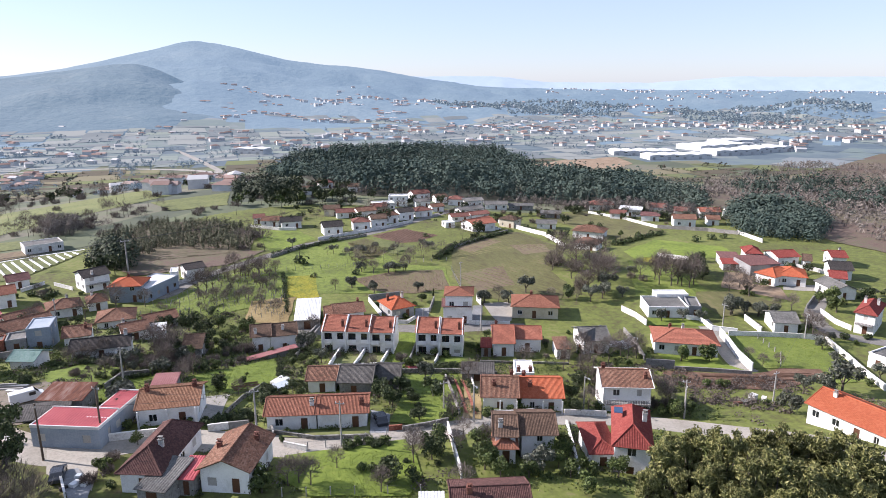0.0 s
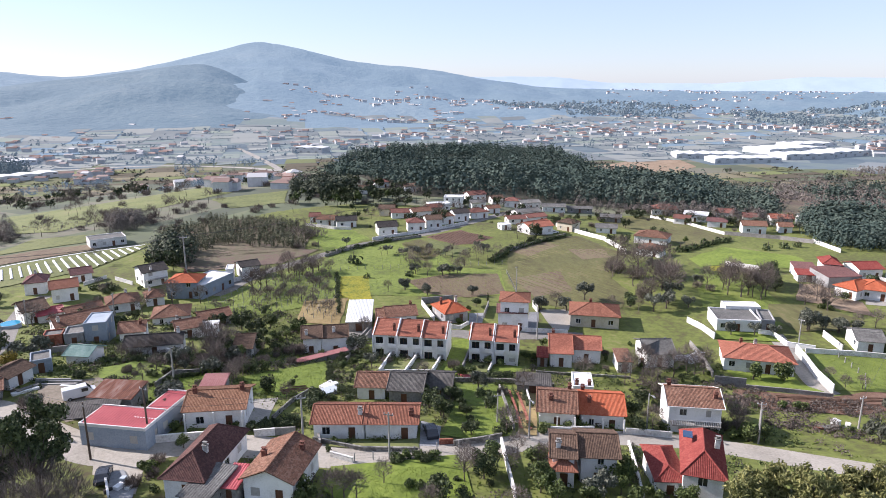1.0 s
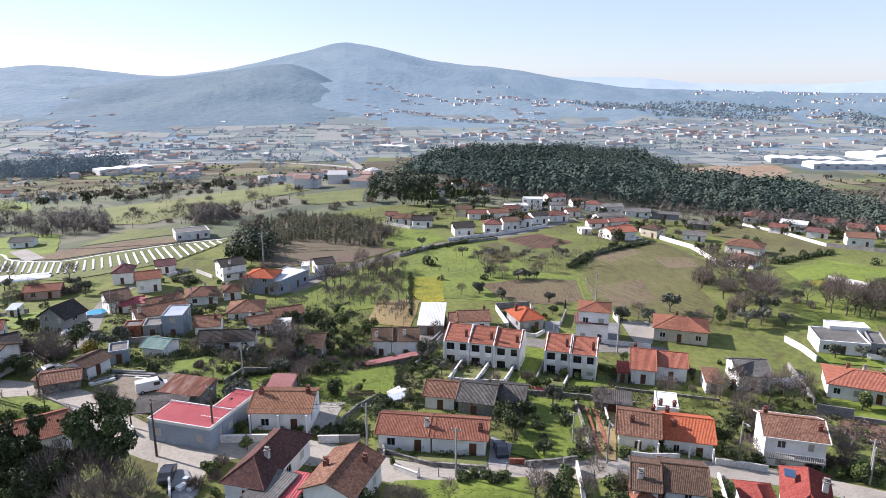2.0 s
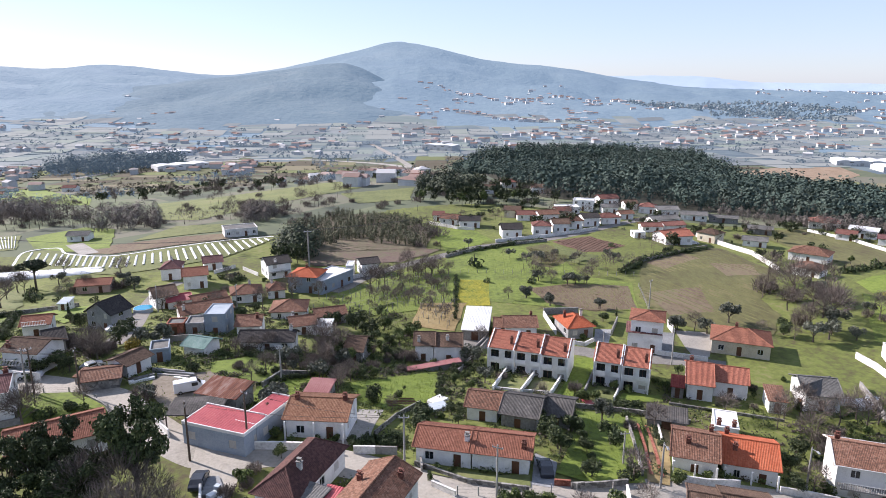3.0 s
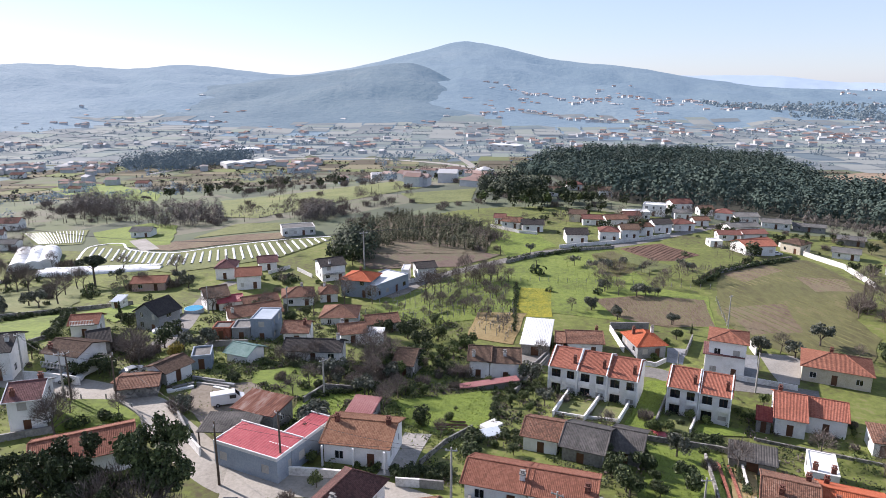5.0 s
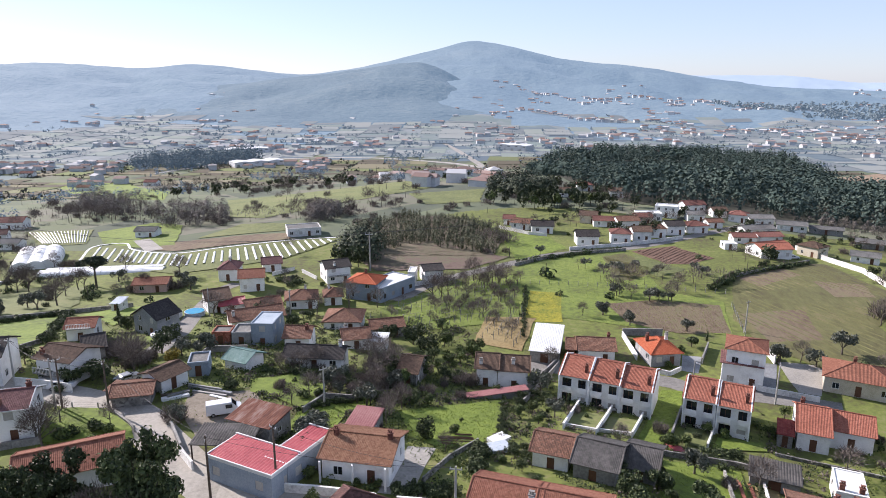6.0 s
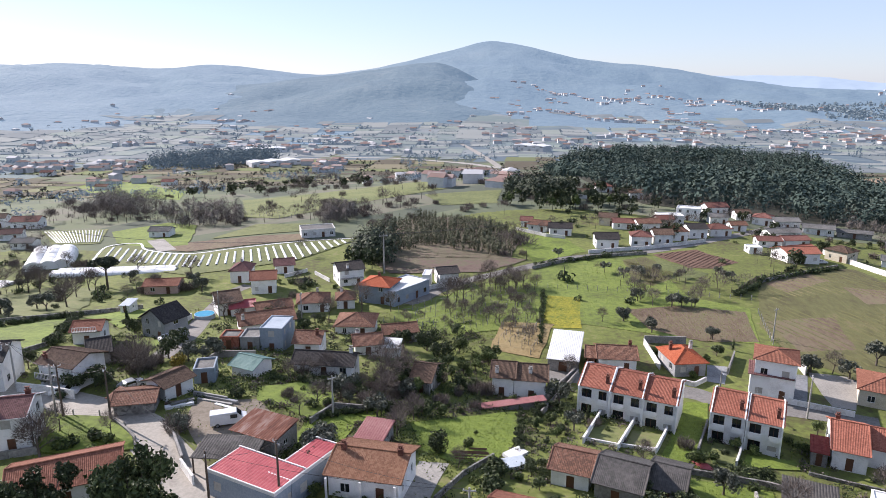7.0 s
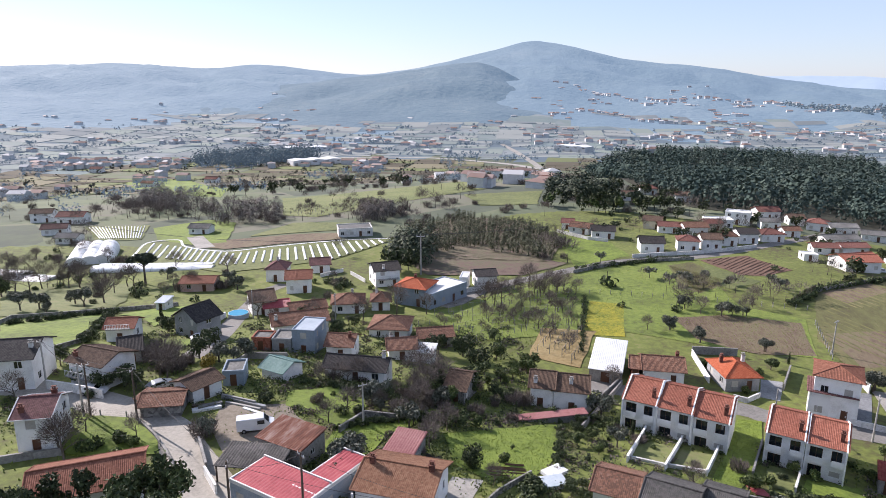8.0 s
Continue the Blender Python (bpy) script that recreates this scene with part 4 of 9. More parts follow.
def tree(kind, x, y, s=1.0, wide=1.0):
    """Plants a tree of the kind at a place, scaled; variants take turns."""
    k = tree_count[kind] = tree_count.get(kind, 0) + 1
    if y > 205 or kind in ("bush", "dbush", "scrub") and y > 165:
        far_plants.setdefault(kind, []).append((x, y, s, wide, (k * 137.5) % 360))
        return None
    me_t, me_c = tree_mesh(kind, k % (3 if kind not in ("gum", "oak") else 2))
    name, label, cat = TREE_WORDS[kind]
    root = new(name)
    turn = (k * 137.5) % 360
    root.matrix_basis = pose(x, y, ground_z(x, y), 0, 0, turn) @ Matrix.Diagonal((s * wide, s * wide, s, 1))
    tagged(root, label, cat, cat + "s of the valley")
    part_of("trunk", me_t, bark, root)
    part_of("crown", me_c, bark, root)
    return root


def row_of(kind, a, b, n, s=1.0, jit=.8, seed=1):
    rng = random.Random(seed)
    for i in range(n):
        t = (i + .5) / n
        tree(kind, a[0] + (b[0] - a[0]) * t + rng.uniform(-jit, jit), a[1] + (b[1] - a[1]) * t + rng.uniform(-jit, jit), s * rng.uniform(.75, 1.25), rng.uniform(.85, 1.2))


def scatter(kinds, poly, n, s=1.0, seed=1, vary=.35):
    rng = random.Random(seed)
    xs, ys = [p[0] for p in poly], [p[1] for p in poly]
    k = 0
    while k < n:
        x, y = rng.uniform(min(xs), max(xs)), rng.uniform(min(ys), max(ys))
        if inside(np.array([x]), np.array([y]), poly)[0] and (y > 200 or off_road(np.array([x]), np.array([y]), .8)[0]):
            tree(rng.choice(kinds), x, y, s * rng.uniform(1 - vary, 1 + vary), rng.uniform(.85, 1.2))
            k += 1


def woods(name, polys, n, hgt, material, label, seed, leaves=40, slim=.30, crown=.9, size=.14, clump=None, round_top=False, broad=.4):
    """A wood in one object: many slender crowns of leaf clumps, too many to count, with stems below."""
    rng = np.random.default_rng(seed)
    V, F, off = [], [], 0
    for poly in polys:
        arr = np.array(poly)
        lo, hi = arr.min(0), arr.max(0)
        px = rng.uniform(lo[0], hi[0], n * 4)
        py = rng.uniform(lo[1], hi[1], n * 4)
        ok = inside(px, py, poly)
        if clump:
            ok &= np.array([noise.noise(Vector((x * clump, y * clump, seed))) > .12 for x, y in zip(px, py)])
        px, py = px[ok][:n], py[ok][:n]
        for x, y in zip(px, py):
            h = hgt * rng.uniform(.7, 1.1) * (1 + .45 * noise.noise(Vector((x * .03, y * .03, seed))) + .4 * noise.noise(Vector((x * .011, y * .011, seed + 3))))
            r = h * slim * rng.uniform(.75, 1.3)
            z = far_z(x, y)
            m = int(leaves * (1.6 if math.hypot(x, y) < 470 and round_top else .75 if round_top else 1))
            t = rng.random(m) ** .8
            a = rng.random(m) * 2 * math.pi
            if round_top:                        # a bushy crown of a few leaning lobes
                lobe = rng.integers(0, 4, m)
                lx, ly, lz = rng.normal(0, .38, (3, 4)) * r
                t = np.clip(.5 + .5 * rng.normal(0, .55, m), 0, 1)
                rad = r * np.sqrt(np.clip(1 - (2 * t - 1) ** 2, .04, 1)) * (.7 + .3 * rng.random(m)) * .8
                cx, cy, top_z = x + lx[lobe], y + ly[lobe], h * (1 - crown) + h * crown * t * (.86 + .14 * np.cos(lobe * 2.1)) + lz[lobe] * .5
            else:
                rad = r * (np.sin(np.pi * np.clip(t * .85 + .15, 0, 1)) * .75 + .25) * (.5 + .5 * rng.random(m))
                cx, cy, top_z = x, y, h * (1 - crown) + h * crown * t
            pos = np.stack([cx + np.cos(a) * rad, cy + np.sin(a) * rad, z + top_z], 1)
            nor = np.stack([np.cos(a), np.sin(a), 1.7 * t - .1], 1) + rng.normal(0, .14, (m, 3))
            nor /= np.linalg.norm(nor, axis=1)[:, None]
            u = np.cross(nor, rng.normal(size=(m, 3)))
            u /= np.linalg.norm(u, axis=1)[:, None]
            v = np.cross(nor, u)
            s = (h * size * (.6 + .8 * rng.random(m)) * (.7 if m > leaves else 1))[:, None]
            q = np.stack([pos - u * s * .5, pos - v * s * broad, pos + u * s * .5, pos + v * s * broad], 1).reshape(-1, 3)
            V.append(q)
            F.append(np.arange(m * 4).reshape(m, 4) + off)
            off += m * 4
            w = h * .012 + .05
            V.append(np.array([(x - w, y, z - .5), (x + w, y, z - .5), (x + w * .5, y, z + h * .6), (x - w * .5, y, z + h * .6)]))
            F.append(np.arange(4)[None] + off)
            off += 4
    return mesh_object(name, np.concatenate(V).tolist(), np.concatenate(F).tolist(), material, kind="stuff", label=label, category="wood")


def village(b0, b1, d0, d1, n, seed, wide=10.0):
    """A far village between two bearings and distances."""
    corner = lambda b, d: (-math.sin(radians(b)) * d, math.cos(radians(b)) * d)
    distant_houses([corner(b0, d0), corner(b1, d0), corner(b1, d1), corner(b0, d1)], n, seed, wide)


def distant_houses(poly, n, seed, wide=10.0):
    """A far village in one object: plain gabled and hipped houses, too many and too small to tell apart."""
    rng = np.random.default_rng(seed)
    arr = np.array(poly)
    lo, hi = arr.min(0), arr.max(0)
    groups = {"wall": ([], []), "roof": ([], [])}
    k = 0
    tries = 0
    while k < n and tries < n * 60:
        tries += 1
        x, y = rng.uniform(lo[0], hi[0]), rng.uniform(lo[1], hi[1])
        if not inside(np.array([x]), np.array([y]), poly)[0] or noise.noise(Vector((x * .008, y * .008, seed))) < .05:
            continue
        k += 1
        w, d, h = wide * rng.uniform(.7, 1.5), wide * rng.uniform(.6, 1.0), rng.uniform(3.2, 6.5)
        a, z = rng.uniform(-.5, .5), far_z(x, y)
        c, s = math.cos(a), math.sin(a)
        T = lambda u, v, q: (x + u * c - v * s, y + u * s + v * c, z + q)
        V, F = groups["wall"]
        o = len(V)
        V += [T(u, v, q) for q in (-1, h) for u, v in ((-w / 2, -d / 2), (w / 2, -d / 2), (w / 2, d / 2), (-w / 2, d / 2))]
        F += [(o, o + 1, o + 5, o + 4), (o + 1, o + 2, o + 6, o + 5), (o + 2, o + 3, o + 7, o + 6), (o + 3, o, o + 4, o + 7)]
        V, F = groups["roof"]
        o = len(V)
        e, r = .5, rng.uniform(1.4, 2.2)
        i = d / 2 if rng.random() < .4 else 0
        V += [T(-w / 2 - e, -d / 2 - e, h), T(w / 2 + e, -d / 2 - e, h), T(w / 2 + e, d / 2 + e, h), T(-w / 2 - e, d / 2 + e, h), T(-w / 2 + i, 0, h + r), T(w / 2 - i, 0, h + r)]
        F += [(o, o + 1, o + 5, o + 4), (o + 2, o + 3, o + 4, o + 5), (o + 3, o, o + 4), (o + 1, o + 2, o + 5)]
    ob = mesh_object("distant_houses", groups["wall"][0], groups["wall"][1], far_white, kind="stuff", label="far cluster of small white houses with tile roofs", category="houses")
    mesh_object("roofs", groups["roof"][0], groups["roof"][1], far_roof, parent=ob)
    return ob


def off_road(px, py, gap):
    """Which of the places lie clear of every road and paved yard."""
    road = np.array(ROAD_PTS)
    ok = np.ones(len(px), bool)
    for paved in PAVED if gap > .8 else ():
        ok &= ~inside(px, py, paved)
    for i in range(0, len(px), 4000):
        u, v = px[i:i + 4000], py[i:i + 4000]
        ok[i:i + 4000] &= (np.hypot(u[:, None] - road[None, :, 0], v[:, None] - road[None, :, 1]) - road[None, :, 2]).min(1) > gap
    return ok


def undergrowth(name, polys, n, material, label, seed):
    """Low uneven clumps of weeds and shrubs, too many to count, in drifts and clear of roads and paving."""
    rng = np.random.default_rng(seed)
    V = []
    for poly in polys:
        arr = np.array(poly)
        lo, hi = arr.min(0), arr.max(0)
        px, py = rng.uniform(lo[0], hi[0], n * 8), rng.uniform(lo[1], hi[1], n * 8)
        ok = inside(px, py, poly)
        ok &= np.array([noise.noise(Vector((x * .09, y * .09, seed))) > .02 for x, y in zip(px, py)])
        ok &= off_road(px, py, 1.2)
        for x, y in zip(px[ok][:n], py[ok][:n]):
            r, m = rng.uniform(.35, 1.05), 30
            q, _ = leaf_cloud([(x + rng.uniform(-.5, .5) * r, y + rng.uniform(-.5, .5) * r, ground_z(x, y) + r * .35, r, r, r * rng.uniform(.5, .95)) for k in range(2)], m, .32, rng)
            V.append(q)
    V = np.concatenate(V)
    return mesh_object(name, V.tolist(), np.arange(len(V)).reshape(-1, 4).tolist(), material, kind="stuff", label=label, category="shrubs")


def tufts(name, polys, n, size, material, label, seed, tall=1.0):
    """Grass tufts too small to count, over the given polygons."""
    rng = np.random.default_rng(seed)
    V = []
    for poly in polys:
        arr = np.array(poly)
        lo, hi = arr.min(0), arr.max(0)
        px, py = rng.uniform(lo[0], hi[0], n * 3), rng.uniform(lo[1], hi[1], n * 3)
        ok = inside(px, py, poly) & off_road(px, py, .6)
        px, py = px[ok][:n], py[ok][:n]
        m = len(px)
        base = np.stack([px, py, height(px, py)], 1)
        for k in range(3):
            a = rng.random(m) * 2 * math.pi
            s = size * (.5 + rng.random(m))
            side = np.stack([np.cos(a), np.sin(a), np.zeros(m)], 1) * s[:, None] * .35
            lean = rng.normal(0, .3, (m, 3)) * s[:, None]
            lean[:, 2] = s * tall
            V.append(np.stack([base - side, base + side, base + lean], 1).reshape(-1, 3))
    V = np.concatenate(V)
    return mesh_object(name, V.tolist(), np.arange(len(V)).reshape(-1, 3).tolist(), material, kind="stuff", label=label, category="grass")


def furrows(poly, turn, gap, material, label, seed, up=.16):
    """Low uneven ridges of soil left by the plough, side by side over a field."""
    rng = random.Random(seed)
    xs, ys = [p[0] for p in poly], [p[1] for p in poly]
    mx, my, reach = sum(xs) / len(xs), sum(ys) / len(ys), max(max(xs) - min(xs), max(ys) - min(ys)) * .75
    c, s_ = math.cos(radians(turn)), math.sin(radians(turn))
    V, F = [], []
    for i in range(int(-reach / gap), int(reach / gap) + 1):
        prev = None
        v0 = i * gap + rng.uniform(-.2, .2) * gap
        for j in range(int(-reach / 2.5), int(reach / 2.5) + 1):
            u, v = j * 2.5, v0 + .5 * noise.noise(Vector((j * .12, i * .3, seed)))
            x, y = mx + u * c - v * s_, my + u * s_ + v * c
            if not inside(np.array([x]), np.array([y]), poly)[0] or noise.noise(Vector((x * .06, y * .06, seed))) < -.25:
                prev = None
                continue
            z, hw, tall = ground_z(x, y) + .1, gap * rng.uniform(.18, .32), up * rng.uniform(.5, 1.3)
            off = len(V)
            V += [(x + s_ * hw, y - c * hw, z - .1), (x, y, z + tall), (x - s_ * hw, y + c * hw, z - .1)]
            if prev is not None:
                F += [(prev, off, off + 1, prev + 1), (prev + 1, off + 1, off + 2, prev + 2)]
            prev = off
    return mesh_object("furrows", V, F, material, kind="stuff", label=label, category="furrows")


def vineyard(poly, turn, gap, every, seed):
    """Rows of leaning vine posts with pruned brown vines along wires, too many to count."""
    rng = random.Random(seed)
    xs, ys = [p[0] for p in poly], [p[1] for p in poly]
    mx, my, reach = sum(xs) / len(xs), sum(ys) / len(ys), max(max(xs) - min(xs), max(ys) - min(ys))
    c, s_ = math.cos(radians(turn)), math.sin(radians(turn))
    posts, vines = bmesh.new(), []
    gen = np.random.default_rng(seed)
    for i in range(int(-reach / gap), int(reach / gap) + 1):
        last = None
        for j in range(int(-reach / every), int(reach / every) + 1):
            u, v = j * every + rng.uniform(-.3, .3), i * gap + rng.uniform(-.2, .2)
            x, y = mx + u * c - v * s_, my + u * s_ + v * c
            if not inside(np.array([x]), np.array([y]), poly)[0]:
                last = None
                continue
            z = ground_z(x, y)
            tip = (x + rng.uniform(-.12, .12), y + rng.uniform(-.12, .12), z + rng.uniform(1.5, 2.1))
            tube(posts, (x, y, z - .3), tip, .09, .07, 4)
            if last:
                tube(posts, last, tip, .02, .02, 3)
            last = tip
            q, _ = leaf_cloud([(x + rng.uniform(-.5, .5), y + rng.uniform(-.5, .5), z + 1.1, .7, .7, .8)], 14, .42, gen, slim=.12)
            vines.append(q)
    me = finish("vine_rows", posts, concrete_pole)
    ob = tagged(new("vine_rows", me), "rows of weathered vine posts with wires", "vineyard", "", "stuff")
    V = np.concatenate(vines)
    mesh_object("vines", V.tolist(), np.arange(len(V)).reshape(-1, 4).tolist(), twig, parent=ob)


# ---- street furniture ----
def utility_pole(x, y, h=8.5, lamp=False, concrete=True, arm_turn=0.0):
    root = thing("street_lamp" if lamp else "utility_pole", x, y, arm_turn, "slim grey concrete street lamp beside the road" if lamp else "tapered concrete utility pole with a short crossarm" if concrete else
                 "dark wooden utility pole beside the road", "lamp" if lamp else "pole")
    bm = bmesh.new()
    tube(bm, (0, 0, -.5), (0, 0, h), .17, .10, 8)
    part("shaft", bm, concrete_pole if concrete else wood_pole, root)
    if lamp:
        bm = bmesh.new()
        tube(bm, (0, 0, h - .2), (0, -1.5, h + .25), .05, .04, 6)
        part("arm", bm, metal_grey, root)
        bm = bmesh.new()
        box(bm, -.14, .14, -2.1, -1.4, h + .18, h + .34)
        part("lamp_head", worn(bm, .03), metal_grey, root)
    else:
        bm = bmesh.new()
        box(bm, -.7, .7, -.05, .05, h - .45, h - .33)
        arm = part("crossarm", bm, metal_grey, root)
        for k in (-.6, 0, .6):
            bm = bmesh.new()
            tube(bm, (k, 0, h - .33), (k, 0, h - .12), .045, .035, 6)
            part("insulator", bm, frame_white, arm)
    return Vector((x, y, ground_z(x, y) + h - .2))


def cable(a, b, sag=.8, name="overhead_cable", r=.022):
    cu = bpy.data.curves.new(name, "CURVE")
    cu.dimensions, cu.bevel_depth, cu.bevel_resolution = "3D", r, 0
    sp = cu.splines.new("POLY")
    n = 12
    sp.points.add(n)
    for i in range(n + 1):
        t = i / n
        p = a.lerp(b, t) - Vector((0, 0, sag * 4 * t * (1 - t)))
        sp.points[i].co = (*p, 1)
    cu.materials.append(cable_black)
    return tagged(new(name, cu), "thin black overhead cable between poles", "cable")


def car(x, y, rot, paint, label, van=False):
    root = thing("van" if van else "car", x, y, rot, label, "van" if van else "car")
    L, W = (4.9, 1.9) if van else (4.1, 1.7)
    prof = ([(-.5, .35), (-.5, 1.95), (.22, 2.0), (.36, 1.25), (.5, 1.05), (.5, .35)] if van else
            [(-.5, .35), (-.5, .85), (-.40, 1.0), (-.26, 1.42), (.08, 1.45), (.24, 1.0), (.46, .85), (.5, .35)])
    bm = bmesh.new()
    left = [bm.verts.new((px * L, -W / 2 + (.12 if pz > 1.2 else 0), pz)) for px, pz in prof]
    right = [bm.verts.new((px * L, W / 2 - (.12 if pz > 1.2 else 0), pz)) for px, pz in prof]
    n = len(prof)
    bm.faces.new(left)
    bm.faces.new(right[::-1])
    for i in range(n):
        bm.faces.new((left[(i + 1) % n], left[i], right[i], right[(i + 1) % n]))
    part("body", worn(bm, .05), paint, root)
    for s in (-1, 1):
        bm = bmesh.new()
        if van:
            box(bm, .05 * L, .24 * L, s * W / 2 - .02, s * W / 2 + .012, 1.2, 1.75)
        else:
            box(bm, -.24 * L, .10 * L, s * (W / 2 - .05) - .03, s * (W / 2 - .05) + .012, 1.0, 1.33)
        part("side_window", bm, glass_dark, root)
    bm = bmesh.new()
    xa, za, xb, zb = (.225, 1.95, .35, 1.3) if van else (.09, 1.42, .225, 1.04)
    bm.faces.new([bm.verts.new(p) for p in ((xa * L + .03, -W / 2 + .2, za), (xb * L + .03, -W / 2 + .15, zb), (xb * L + .03, W / 2 - .15, zb), (xa * L + .03, W / 2 - .2, za))])
    bmesh.ops.solidify(bm, geom=bm.faces[:], thickness=.02)
    part("windscreen", bm, glass_dark, root)
    for px in (-.31, .31):
        for s in (-1, 1):
            bm = bmesh.new()
            tube(bm, (px * L, s * (W / 2 - .2), .32), (px * L, s * (W / 2 + .01), .32), .32, .32, 12)
            wh = part("wheel", bm, rubber, root)
            bm = bmesh.new()
            tube(bm, (px * L, s * (W / 2 - .05), .32), (px * L, s * (W / 2 + .02), .32), .18, .17, 10)
            part("rim", bm, metal_grey, wh)
    return root


paint_white = mat("white_car_paint", [(.68, .69, .70), (.78, .78, .78)], rough=.25, gloss=.6)
paint_dark = mat("dark_car_paint", [(.03, .035, .045), (.05, .055, .065)], rough=.25, gloss=.6)
paint_silver = mat("silver_car_paint", [(.36, .37, .39), (.44, .45, .46)], rough=.3, metal=.4)


def terraced_house(label, x, y, rot, w, d, h):
    """One unit of a terrace: recessed balconies, tiled roof between raised white party walls, a front terrace and garden walls."""
    root = thing("terraced_house", x, y, rot, label, "house", group="terraced houses")
    x0, x1, y0, y1 = -w / 2 + .1, w / 2 - .1, -d / 2, d / 2
    rise = 1.75
    faces = {"f": [(w * .24, 3.2, 1.6, 1.75, "window"), (w * .74, 3.2, 1.3, 1.75, "window"), (w * .25, .25, 1.7, 1.95, "window"), (w * .74, 1.0, 1.3, .8, "blind")],
             "b": [(w * .3, 3.6, 1.2, 1.2, "window"), (w * .7, 3.6, 1.2, 1.2, "blind"), (w * .5, .1, 1.0, 2.1, "door")]}
    shell(root, x0, x1, y0, y1, h, plaster_white, faces, sink=2.6, reveal=.3, dark=True)
    roof_on(root, x0 + .12, x1 - .12, y0, y1, h + .05, "gable", rise, .35, tile_salmon, verge=tile_salmon)
    for xx in (-w / 2, w / 2 - .2):
        bm = bmesh.new()
        prof = [(y0 - .7, -2.5), (y1 + .4, -2.5), (y1 + .4, h + .1), (0, h + rise + .35), (y0 - .7, h - .1)]
        a = [bm.verts.new((xx, py, pz)) for py, pz in prof]
        b = [bm.verts.new((xx + .2, py, pz)) for py, pz in prof]
        bm.faces.new(a[::-1])
        bm.faces.new(b)
        for i in range(5):
            bm.faces.new((a[i], a[(i + 1) % 5], b[(i + 1) % 5], b[i]))
        bmesh.ops.recalc_face_normals(bm, faces=bm.faces[:])
        part("party_wall", bm, plaster_white, root)
    for a, b in ((x0 + .15, -.35), (.75, x1 - .15)):
        bm = bmesh.new()
        box(bm, a, b, y0 - .62, y0, 2.75, 2.9)
        bal = part("balcony", bm, plaster_white, root)
        bm = bmesh.new()
        box(bm, a, b, y0 - .66, y0 - .54, 2.9, 3.75)
        part("parapet", worn(bm, .02), plaster_white, bal)
    bm = bmesh.new()
    box(bm, x0, x1, y0 - 2.6, y0, -2.4, .1)
    part("terrace", bm, paving, root)
    chimney(root, w / 2 - .8, y0 + 1.2, h + .2, h + 1.7, s=.55)
    return root



def polytunnel(x, y, rot, w, length, h):
    """A film-covered growing tunnel on hoops; its length runs along local y."""
    root = thing("polytunnel", x, y, rot, "arched white film growing tunnel on metal hoops", "polytunnel", group="growing tunnels")
    n = 10
    bm = bmesh.new()
    rows = []
    k = max(2, int(length / 3))
    for j in range(k + 1):
        yy = -length / 2 + length * j / k
        sag = .06 * math.sin(j * 2.1)
        rows.append([bm.verts.new((-w / 2 * math.cos(math.pi * i / n), yy, -.2 + (h + sag) * math.sin(math.pi * i / n) ** .8)) for i in range(n + 1)])
    for a, b in zip(rows, rows[1:]):
        for i in range(n):
            bm.faces.new((a[i], a[i + 1], b[i + 1], b[i]))
    bm.faces.new(rows[0][::-1])
    bm.faces.new(rows[-1])
    part("film", bm, plastic_film, root)
    for j in range(0, k + 1, 2):
        yy = -length / 2 + length * j / k
        bm = bmesh.new()
        for i in range(n):
            q = lambda i: (-w / 2 * 1.01 * math.cos(math.pi * i / n), yy, -.2 + h * 1.03 * math.sin(math.pi * i / n) ** .8)
            tube(bm, q(i), q(i + 1), .05, .05, 4)
        part("hoop", bm, metal_grey, root)


def crop_covers(top, low, counts, width):
    """White film laid over crop rows between two edges of a field, one strip a row; counts: rows between one pair of ends and the next."""
    root = thing("crop_covers", top[0][0], top[0][1], 0, "white film strips over rows of a crop bed", "crop cover", z=0)
    ox, oy = top[0]
    for k, n in enumerate(counts):
        for i in range(n):
            a = Vector(top[k]).lerp(Vector(top[k + 1]), i / n)
            b = Vector(low[k]).lerp(Vector(low[k + 1]), i / n)
            d = (b - a).normalized()
            s = Vector((-d.y, d.x)) * width / 2
            bm = bmesh.new()
            rows = []
            for j in range(9):
                p = a.lerp(b, j / 8)
                z = ground_z(p.x, p.y) + .15
                rows.append([bm.verts.new((p.x + s.x * q - ox, p.y + s.y * q - oy, z + up)) for q, up in ((-1, 0), (-.7, .3), (0, .4), (.7, .3), (1, 0))])
            for u, v in zip(rows, rows[1:]):
                for q in range(4):
                    bm.faces.new((u[q], v[q], v[q + 1], u[q + 1]))
            bmesh.ops.recalc_face_normals(bm, faces=bm.faces[:])
            part("row_cover", bm, plastic_film, root)


def swimming_pool(x, y, r=2.3):
    root = thing("swimming_pool", x, y, 0, "round blue above-ground pool beside a lane", "pool")
    bm = bmesh.new()
    tube(bm, (0, 0, -.3), (0, 0, 1.1), r, r, 28)
    part("pool_wall", bm, sheet_blue, root)
    bm = bmesh.new()
    tube(bm, (0, 0, 1.105), (0, 0, 1.12), r * .94, r * .94, 28)
    part("water", bm, pool_water, root)


def stack(name, x, y, rot, pieces, label, category):
    """A loose pile of beams or boards lying on the ground; pieces: (x, y, z, length, width, height, turn, material)."""
    root = thing(name, x, y, rot, label, category)
    for px, py, pz, l, w, h, a, m in pieces:
        bm = bmesh.new()
        box(bm, -l / 2, l / 2, -w / 2, w / 2, 0, h, pose(px, py, pz, 0, 0, a))
        part("beam", worn(bm, .02), m, root)


